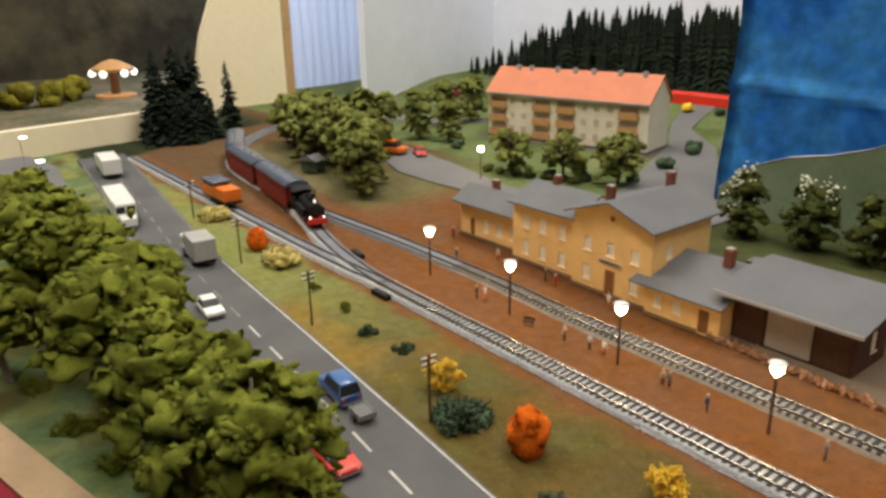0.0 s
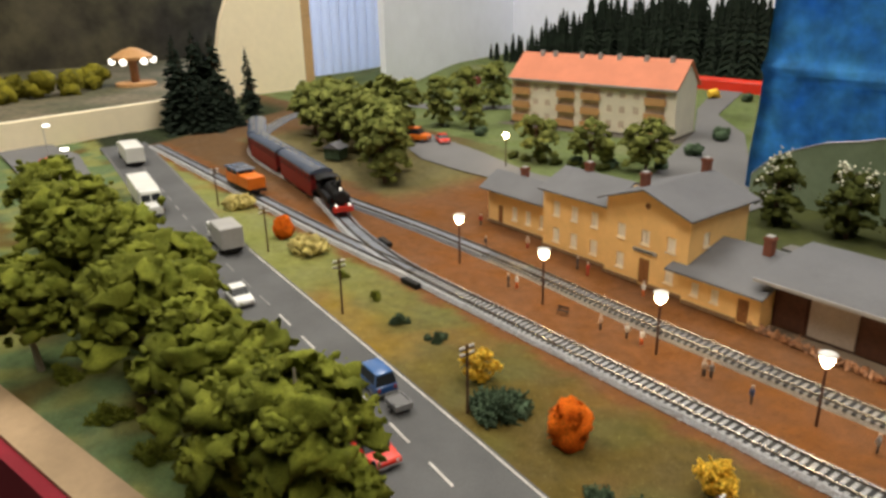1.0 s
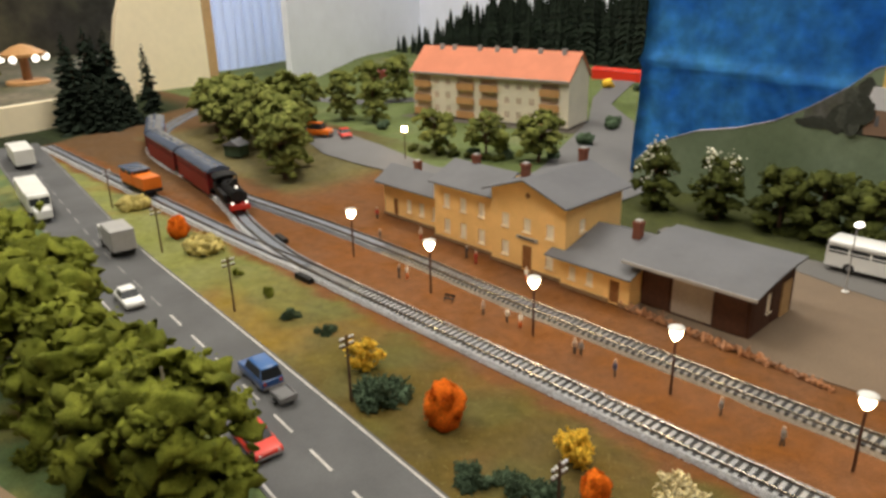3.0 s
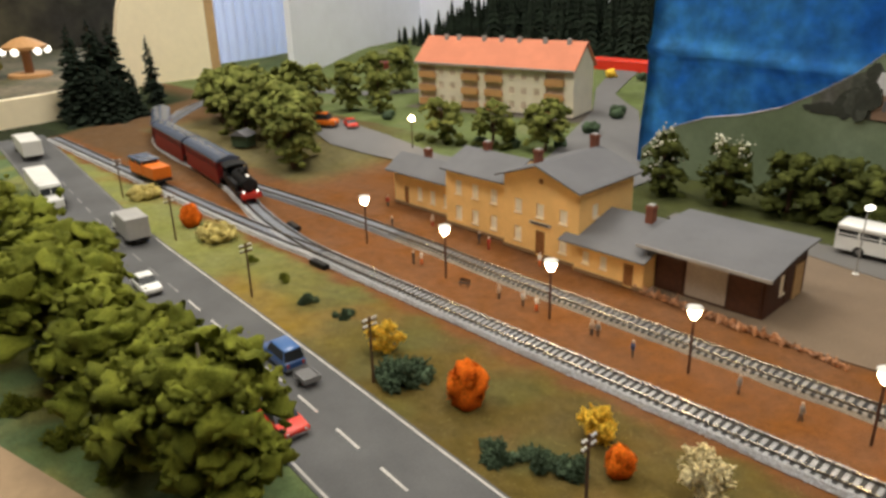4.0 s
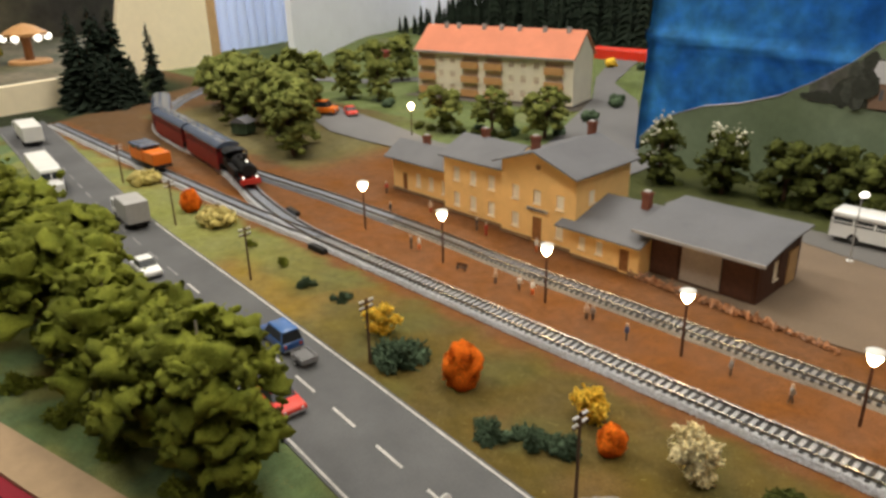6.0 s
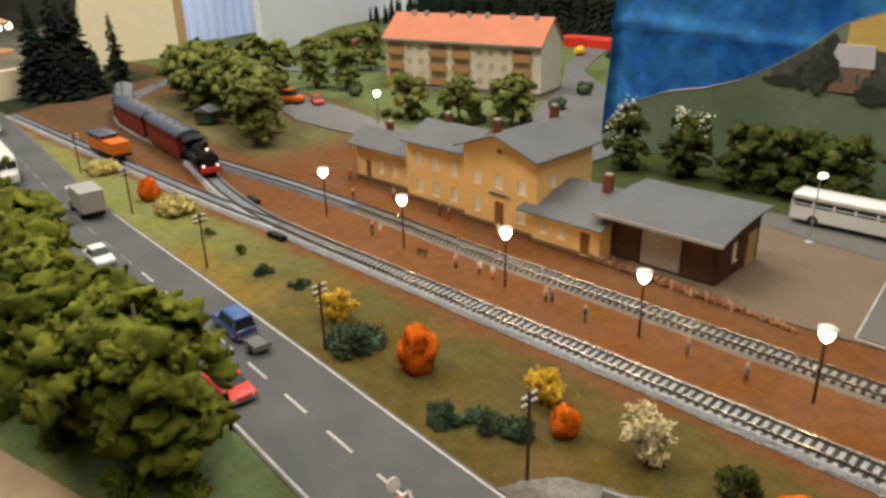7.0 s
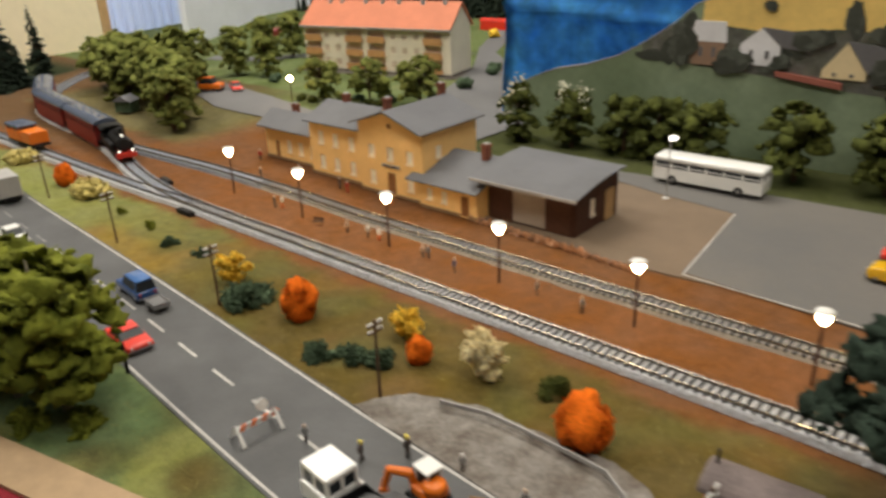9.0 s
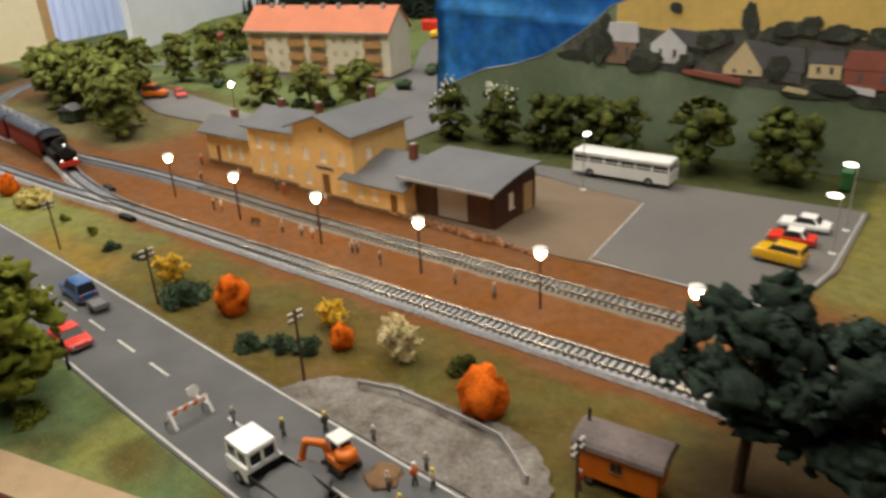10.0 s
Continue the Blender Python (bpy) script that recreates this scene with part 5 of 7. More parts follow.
def photo_board():
    board = thing("backdrop_board", "printed backdrop board of meadow, village and corn field", "backdrop", kind="structure")
    P = dict(
        meadow=mat("print_meadow", (0.245, 0.310, 0.205), 0.6, fine=120, coarse=6, vary=0.10, c2=(0.155, 0.205, 0.12), bump=0),
        corn=mat("print_corn", (0.78, 0.55, 0.17), 0.6, fine=90, coarse=12, vary=0.08, wear=0.15, bump=0),
        town=mat("print_town_dark", (0.13, 0.125, 0.125), 0.6, fine=90, coarse=30, vary=0.35, c2=(0.08, 0.09, 0.06), bump=0),
        tree=mat("print_tree", (0.042, 0.048, 0.038), 0.6, fine=140, coarse=40, vary=0.35, bump=0),
        tree_light=mat("print_tree_grey_green", (0.075, 0.085, 0.070), 0.6, fine=140, coarse=40, vary=0.35, bump=0),
        white=mat("print_white", (0.74, 0.74, 0.78), 0.6, fine=200, vary=0.06, bump=0),
        cream=mat("print_cream", (0.74, 0.60, 0.36), 0.6, fine=200, vary=0.06, bump=0),
        slate=mat("print_slate", (0.135, 0.132, 0.142), 0.6, fine=200, vary=0.1, bump=0),
        red=mat("print_red", (0.34, 0.11, 0.08), 0.6, fine=200, vary=0.1, bump=0),
        brown=mat("print_brown", (0.30, 0.19, 0.13), 0.6, fine=200, vary=0.1, bump=0),
    )
    bm = bmesh.new()
    prism(bm, [(-0.345, -0.004), (1.1, -0.004), *SKY_LINE[::-1]], 0.48, 0.486)
    part("sheet", bm, P["meadow"], board, "green printed meadow")
    cut = lambda x: float(np.interp(x, [p[0] for p in SKY_LINE], [p[1] for p in SKY_LINE])) - 0.0015
    xs = [-0.115 + 0.02 * k for k in range(60)]
    base = lambda x: float(np.interp(x, (-0.158, -0.059, 0.055, 0.128, 0.196, 0.258, 0.30, 1.1), (0.112, 0.111, 0.104, 0.096, 0.092, 0.087, 0.079, 0.05)))
    corn0 = lambda x: min(cut(x), float(np.interp(x, (-0.05, 0.05, 0.12, 0.29, 1.1), (0.165, 0.156, 0.164, 0.157, 0.15))))
    flat_shape("town_band", [(x, base(x)) for x in xs] + [(x, max(base(x) + 0.001, min(cut(x), corn0(x) + 0.004))) for x in xs[::-1]], 0.0003, P["town"], board, "dim printed village")
    xc = [x for x in xs if x > -0.04]
    flat_shape("corn_field", [(x, corn0(x)) for x in xc] + [(x, max(corn0(x) + 0.0005, cut(x))) for x in xc[::-1]], 0.0006, P["corn"], board, "yellow printed corn field")
    woods = ((-0.050, 0.166, 0.010, 0.015), (-0.060, 0.146, 0.012, 0.018), (-0.066, 0.132, 0.020, 0.026), (-0.105, 0.119, 0.026, 0.010), (0.006, 0.118, 0.024, 0.013), (0.075, 0.136, 0.020, 0.016), (0.094, 0.150, 0.016, 0.012), (0.138, 0.176, 0.011, 0.024), (0.19, 0.166, 0.018, 0.010), (0.235, 0.162, 0.030, 0.010), (0.29, 0.162, 0.03, 0.012), (0.06, 0.112, 0.02, 0.008), (0.25, 0.096, 0.032, 0.010), (0.29, 0.090, 0.03, 0.012), (0.36, 0.16, 0.04, 0.012), (0.37, 0.10, 0.05, 0.014), (0.172, 0.158, 0.016, 0.012), (0.212, 0.094, 0.024, 0.008), (0.047, 0.186, 0.008, 0.010))
    count = itertools.count()
    rnd = random.Random(12)
    for cx, cz, rx, rz in woods:
        for _ in range(5):
            i, q = next(count), rnd.uniform(0.38, 0.72)
            flat_shape("tree", blob(cx + rnd.uniform(-0.55, 0.55) * rx, cz + rnd.uniform(-0.4, 0.4) * rz, rx * q, rz * q, i * 3.3, 22), 0.0007 + 0.000018 * i, P[("tree", "tree", "tree_light")[i % 3]], board)
    def thicket(cx, cz, rx, rz, lift):
        for k in range(6):
            i, q = next(count), rnd.uniform(0.40, 0.70)
            flat_shape("tree", blob(cx + rnd.uniform(-0.5, 0.5) * rx, cz + rnd.uniform(-0.45, 0.45) * rz, rx * q, rz * q, i * 3.3, 22), lift + 0.00002 * k, P[("tree", "tree_light", "tree")[k % 3]], board)
    step = itertools.count()
    def house(x0, x1, z0, z1, zr, wall, roof, gable):
        lift = 0.00012 * next(step)
        hs = flat_shape("house", [(x0, z0), (x1, z0), (x1, z1)] + ([((x0 + x1) / 2, zr)] if gable else []) + [(x0, z1)], 0.0024 + lift, P[wall], board)
        if gable:
            m = (x0 + x1) / 2
            flat_shape("roof", [(m, zr + 0.001), (m + 0.034, zr - 0.002), (x1 + 0.036, z1 - 0.006), (x1 + 0.001, z1 - 0.001)], 0.0029 + lift, P[roof], hs)
        else:
            flat_shape("roof", [(x0 - 0.003, z1 - 0.001), (x1 + 0.003, z1 - 0.001), (x1, zr), (x0 + 0.003, zr)], 0.0029 + lift, P[roof], hs)
        for k in range(2):
            xx = x0 + (x1 - x0) * (0.25 + 0.4 * k)
            flat_shape("pane", [(xx, z0 + (z1 - z0) * 0.35), (xx + 0.004, z0 + (z1 - z0) * 0.35), (xx + 0.004, z0 + (z1 - z0) * 0.75), (xx, z0 + (z1 - z0) * 0.75)], 0.0033 + lift, P["slate"], hs)
    house(-0.046, -0.004, 0.112, 0.142, 0.166, "brown", "white", False)
    house(0.016, 0.064, 0.117, 0.141, 0.161, "white", "slate", True)
    house(0.113, 0.160, 0.109, 0.118, 0.150, "cream", "slate", True)
    house(0.168, 0.205, 0.104, 0.118, 0.146, "slate", "slate", False)
    house(0.212, 0.247, 0.112, 0.130, 0.144, "cream", "slate", False)
    house(0.250, 0.31, 0.104, 0.126, 0.146, "red", "red", False)
    house(0.33, 0.38, 0.10, 0.12, 0.14, "white", "red", False)
    for k, (cx, cz, rx, rz) in enumerate(((0.010, 0.119, 0.026, 0.016), (-0.052, 0.128, 0.016, 0.024), (0.096, 0.150, 0.022, 0.015), (0.176, 0.122, 0.016, 0.016), (0.182, 0.168, 0.016, 0.013), (0.207, 0.170, 0.016, 0.013), (0.238, 0.163, 0.020, 0.011), (0.246, 0.100, 0.026, 0.009), (0.066, 0.122, 0.014, 0.010))):
        thicket(cx, cz, rx, rz, 0.0043 + 0.00013 * k)
    flat_shape("fence", [(0.062, 0.1065), (0.137, 0.0975), (0.137, 0.1045), (0.062, 0.1125)], 0.0057, P["red"], board, "red printed fence")
    flat_shape("parked_row", [(0.245, 0.102), (0.285, 0.096), (0.285, 0.104), (0.247, 0.108)], 0.0041, P["white"], board)
    flat_shape("hedge", [(0.186, 0.0945), (0.214, 0.0915), (0.216, 0.0965), (0.190, 0.0995)], 0.0042, P["cream"], board)
    bm = bmesh.new()
    for (x0, z0), (x1, z1) in zip(SKY_LINE, SKY_LINE[1:]):
        prism(bm, [(x0, z0 - 0.0004), (x1, z1 - 0.0004), (x1, z1 + 0.0003), (x0, z0 + 0.0003)], 0.4790, 0.4855)
    part("cut_edge", bm, P["white"], board, "white cut edge of the board")


photo_board()

# blue cloth hung behind the board
bm = bmesh.new()
nx, nz = 70, 60
grid = []
for i in range(nx + 1):
    col = []
    for j in range(nz + 1):
        x, z = -0.365 + 1.6 * i / nx, -0.02 + 0.42 * j / nz
        fold = math.exp(-((z - (0.170 - 0.06 * (x + 0.3))) / 0.008) ** 2)
        col.append(bm.verts.new((x + 0.012 * smoothstep(0, 0.25, z) * (1 - i / nx), 0.502 + 0.004 * noise.noise((x * 9, z * 3, 0)) + 0.003 * noise.noise((x * 25, z * 14, 4)) - 0.010 * fold, z)))
    grid.append(col)
for i in range(nx):
    for j in range(nz):
        bm.faces.new((grid[i][j], grid[i + 1][j], grid[i + 1][j + 1], grid[i][j + 1]))
bmesh.ops.solidify(bm, geom=bm.faces[:], thickness=0.002)
solo("blue_cloth", bm, M["blue_cloth"], "blue marbled cloth hung as a sky", "cloth", smooth=True)

# layout edge: front board, skirt, end boards
def strip_wall(name, pts, z0, z1, t, material, label, category, kind="structure"):
    bm = bmesh.new()
    for (x0, y0), (x1, y1) in zip(pts, pts[1:]):
        d = Vector((y1 - y0, x0 - x1, 0)).normalized() * t
        v = [(x0, y0), (x1, y1), (x1 + d.x, y1 + d.y), (x0 + d.x, y0 + d.y)]
        slab(bm, [(*q, z1) for q in v], z1 - z0)
    return solo(name, bm, material, label, category, kind=kind)


edge = [(-1.62, fascia_line(-1.62)), (0.1, fascia_line(0.1)), (0.95, fascia_line(0.95))]
strip_wall("front_board", edge, -0.10, 0.004, 0.028, M["fascia"], "plywood board along the layout's front edge", "edge board")
strip_wall("skirt", [(x, y - 0.0285) for x, y in edge], -0.95, 0.001, 0.010, M["red_cloth"], "crimson cloth skirt under the layout", "skirt")
strip_wall("table_frame", [(-1.6, -0.60), (0.9, -0.25)], -0.12, -0.10, -1.6, M["fascia"], "plywood base under the layout", "base")
# neighbouring module
strip_wall("neighbour_board", [(-1.57, 0.24), (-1.505, 0.06), (-1.44, -0.26), (-1.38, -0.62), (-1.30, -1.2)], -0.25, 0.053, 0.02, M["cream_board"], "cream front board of the neighbouring layout", "edge board")
bm = bmesh.new()
slab(bm, [(-3.3, -1.6, 0.03), (-1.36, -1.2, 0.03), (-1.46, -0.62, 0.03), (-1.525, -0.26, 0.03), (-1.59, 0.06, 0.03), (-1.62, 0.14, 0.03), (-1.84, 0.19, 0.03), (-3.3, 0.8, 0.03)], 0.05)
solo("neighbour_ground", bm, M["neighbour_soil"], "dim brown ground of the neighbouring layout", "ground", kind="structure")
bm = bmesh.new()
box(bm, -2.75, -2.7, -2.0, 0.75, 0.03, 1.2)
solo("neighbour_backdrop", bm, M["backing"], "dark brown backdrop of the neighbouring layout", "backdrop", kind="structure")
# cream board and blinds
panel = thing("standing_board", "cream painted plywood panel standing on edge", "board", (-1.815, 0, 0))
bm = bmesh.new()
prof = [(0.552, -0.4), (0.552, 1.1), (0.45, 1.1), (0.41, 0.55), (0.357, 0.30), (0.331, 0.24), (0.314, 0.20), (0.294, 0.12), (0.287, 0.05), (0.287, -0.4)]
prism_x(bm, prof, -0.012, 0.012)
part("face", bm, M["cream_board"], panel)
bm = bmesh.new()
box(bm, -0.012, 0.013, 0.553, 0.580, -0.4, 1.1, 0.001)
part("edge_strip", bm, M["board_edge"], panel, "bare tan plywood edge")
ob = thing("vertical_blind", "pale blue vertical slat blind", "blind")
bm = bmesh.new()
bow = [(-0.016 + 0.032 * k / 8, 0.007 * math.sin(math.pi * k / 8)) for k in range(9)]
rings = [[bm.verts.new((x, y, z)) for x, y in bow] + [bm.verts.new((x, y + 0.0008, z)) for x, y in bow[::-1]] for z in (-0.6, 1.6)]
for k in range(18):
    bm.faces.new((rings[0][k], rings[0][(k + 1) % 18], rings[1][(k + 1) % 18], rings[1][k]))
slat = mesh_of("slat", bm, M["blind"])
for k in range(22):
    s = new("slat", slat)
    s.parent = ob
    s.matrix_basis = pose(-2.15 + k * 0.012, 0.55 + k * 0.027, 0, 0, 0, 32 + 28 * min(1, k / 10))
area_lamp("window_daylight", (-2.75, 1.05, 0.55), (-1.9, 0.95, 0.3), 0.7, 1.0, 30, (0.80, 0.88, 1.0))
strip_wall("white_board", [(-1.63, 0.70), (-1.90, 1.45)], -0.3, 0.75, 0.02, M["wall_white"], "white board closing the layout's side", "board")
strip_wall("white_board", [(-1.90, 1.45), (0.9, 1.47)], -0.3, 0.62, 0.02, M["wall_white"], "white board closing the layout's back", "board")
for nm, c in (("wall_back", (-4.2, 3.2, 1.95, 2.0, -0.95, 1.8)), ("wall_left", (-4.25, -4.2, -2.6, 2.0, -0.95, 1.8)), ("wall_right", (3.2, 3.25, -2.6, 2.0, -0.95, 1.8)), ("wall_front", (-4.2, 3.2, -2.65, -2.6, -0.95, 1.8))):
    bm = bmesh.new()
    box(bm, *c)
    solo(nm, bm, M["hall_dark"], "plain dim grey hall wall", "wall", kind="structure")
bm = bmesh.new()
box(bm, -4.2, 3.2, -2.6, 1.95, 1.8, 1.85)
solo("ceiling", bm, M["hall_dark"], "dim grey hall ceiling", "ceiling", kind="structure")
bm = bmesh.new()
box(bm, -4.2, 3.2, -2.6, 1.95, -1.0, -0.95)
solo("floor", bm, M["backing"], "brown hall floor", "floor", kind="structure")


# ---- vehicles ----
def wheel(parent, x, y, r, w, hub="grey_metal"):
    bm = bmesh.new()
    tube(bm, (x, y - w / 2, r), (x, y + w / 2, r), r, r, 14)
    tyre = part("wheel", bm, M["tyre"], parent)
    bm = bmesh.new()
    s = 1 if y > 0 else -1
    tube(bm, (x, y + s * w * 0.5, r), (x, y + s * (w * 0.5 + 0.0003), r), r * 0.5, r * 0.45, 10)
    part("hub", bm, M[hub], tyre)


def four_wheels(parent, xa, xb, half, r, w):
    for x in (xa, xb):
        for y in (-half, half):
            wheel(parent, x, y, r, w)


def rounded(bm, x0, x1, y0, y1, z0, z1, r):
    box(bm, x0, x1, y0, y1, z0, z1, r)


def saloon(name, label, at, turn, length, width, height, paint, roof=None, hatch=False, category="car", belt_at=0.56):
    """A small car, nose towards +x: body, cabin with glass, lamps and wheels."""
    ob = thing(name, label, category, (*at, 0.001), turn)
    L2, W2 = length / 2, width / 2
    sill, belt = height * 0.16, height * belt_at
    bm = bmesh.new()
    prism(bm, [(-L2, sill), (L2 * 0.97, sill), (L2, belt * 0.7), (L2 * 0.92, belt * 0.93), (L2 * 0.40, belt), (-L2 * 0.80, belt), (-L2, belt * 0.9)], -W2, W2)
    bmesh.ops.bevel(bm, geom=bm.edges[:], offset=height * 0.06, segments=2, affect="EDGES", profile=0.6)
    part("body", bm, paint, ob, smooth=True)
    back = -L2 * (0.95 if hatch else 0.62)
    bm = bmesh.new()
    low = [(back, belt - 0.0004), (L2 * 0.42, belt - 0.0004)]
    top = [(L2 * 0.16, height * 0.93), (back + L2 * (0.08 if hatch else 0.2), height * 0.93)]
    a = [bm.verts.new((x, s * W2 * 0.93, z)) for s in (-1, 1) for x, z in low]
    b = [bm.verts.new((x, s * W2 * 0.76, z)) for s in (-1, 1) for x, z in top]
    for q in ((a[0], a[1], b[0], b[1]), (a[3], a[2], b[3], b[2]), (a[1], a[3], b[2], b[0]), (a[2], a[0], b[1], b[3]), (b[1], b[0], b[2], b[3]), (a[0], a[2], a[3], a[1])):
        bm.faces.new(q)
    part("glass", bm, M["pane_dark"], ob, "dark windows")
    bm = bmesh.new()
    box(bm, top[1][0] - 0.0006, top[0][0] + 0.0006, -W2 * 0.78, W2 * 0.78, height * 0.915, height, height * 0.03)
    part("roof", bm, roof or paint, ob, smooth=True)
    for s in (-1, 1):
        bm = bmesh.new()
        slab(bm, [(low[0][0], s * W2 * 0.935, belt), (low[0][0] + length * 0.06, s * W2 * 0.935, belt), (top[1][0] + length * 0.05, s * W2 * 0.77, height * 0.93), (top[1][0], s * W2 * 0.77, height * 0.93)], 0.0003)
        part("pillar", bm, roof or paint, ob)
        bm = bmesh.new()
        lathe(bm, [(height * 0.07, 0), (height * 0.06, 0.0006)], n=10)
        bmesh.ops.rotate(bm, verts=bm.verts, cent=(0, 0, 0), matrix=Matrix.Rotation(radians(90), 3, "Y"))
        bmesh.ops.translate(bm, verts=bm.verts, vec=(L2 - 0.0004, s * W2 * 0.68, belt * 0.72))
        part("headlight", bm, M["white_plastic"], ob)
        bm = bmesh.new()
        box(bm, -L2 - 0.0003, -L2 + 0.0004, s * W2 * 0.72 - 0.001, s * W2 * 0.72 + 0.001, belt * 0.6, belt * 0.85)
        part("tail_lamp", bm, M["cloth_red"], ob)
    bm = bmesh.new()
    box(bm, L2 - 0.0006, L2 + 0.0006, -W2 * 0.9, W2 * 0.9, sill * 1.05, sill * 1.6, 0.0002)
    part("bumper", bm, M["grey_metal"], ob)
    bm = bmesh.new()
    box(bm, -L2 - 0.0006, -L2 + 0.0006, -W2 * 0.9, W2 * 0.9, sill * 1.05, sill * 1.6, 0.0002)
    part("bumper", bm, M["grey_metal"], ob)
    four_wheels(ob, -L2 * 0.62, L2 * 0.64, W2 * 0.86, height * 0.20, width * 0.11)
    return ob


def road_turn(x):
    return math.degrees(math.atan2(road_axis(x + 0.02) - road_axis(x - 0.02), 0.04))


saloon("estate_car", "dark blue estate car with pale blue roof", (-0.240, -0.2075), road_turn(-0.24) + 180, 0.046, 0.0185, 0.0205, M["car_blue"], M["car_roofblue"], True)
saloon("sports_car", "bright red low sports car", (-0.167, -0.2545), road_turn(-0.16), 0.046, 0.020, 0.0135, M["car_red"])
saloon("saloon_car", "small white saloon car on the road", (-0.463, -0.2230), road_turn(-0.46), 0.044, 0.018, 0.0160, M["white_car"])
saloon("parked_car", "white saloon car parked at the lot's edge", (0.270, 0.284), 182, 0.048, 0.019, 0.0150, M["white_car"])
saloon("parked_car", "red and white car parked in the row", (0.268, 0.243), 184, 0.043, 0.018, 0.0150, M["car_red"], M["white_car"])
saloon("delivery_van", "yellow delivery van parked in the row", (0.270, 0.192), 174, 0.045, 0.020, 0.0200, M["yellow_paint"], hatch=True, category="van", belt_at=0.70)
saloon("parked_car", "small red car on the side street", (-0.875, 0.345), -25, 0.045, 0.019, 0.0150, M["car_red"])
saloon("parked_van", "orange van on the side street", (-0.915, 0.318), 30, 0.046, 0.022, 0.0260, M["orange_paint"], hatch=True, category="van")
for o in [o for o in scene.objects if o.parent is None and o.name.startswith(("parked_van", "parked_car")) and o.location.x < -0.5]:
    o.location.z = ground_height(o.location.x, o.location.y) + 0.0028

# trailer behind the estate car
tr = thing("car_trailer", "small grey open car trailer", "trailer", (-0.200, -0.2110, 0.001), road_turn(-0.2))
tr.scale = (0.82, 0.82, 0.82)
bm = bmesh.new()
box(bm, -0.011, 0.011, -0.0085, 0.0085, 0.004, 0.0055)
for c in ((-0.011, 0.011, -0.0085, -0.0078), (-0.011, 0.011, 0.0078, 0.0085), (-0.011, -0.0103, -0.0078, 0.0078), (0.0103, 0.011, -0.0078, 0.0078)):
    box(bm, *c, 0.0055, 0.0098)
part("tub", bm, M["grey_metal"], tr)
bm = bmesh.new()
slab(bm, [(-0.0095, -0.007, 0.0092), (0.0095, -0.007, 0.0092), (0.0095, 0.007, 0.0092), (-0.0095, 0.007, 0.0092)], 0.003)
part("load", bm, M["asphalt2"], tr)
bm = bmesh.new()
box(bm, -0.021, -0.011, -0.0006, 0.0006, 0.0042, 0.0054)
part("drawbar", bm, M["black"], tr)
wheel(tr, 0.0, -0.0092, 0.0032, 0.002)
wheel(tr, 0.0, 0.0092, 0.0032, 0.002)


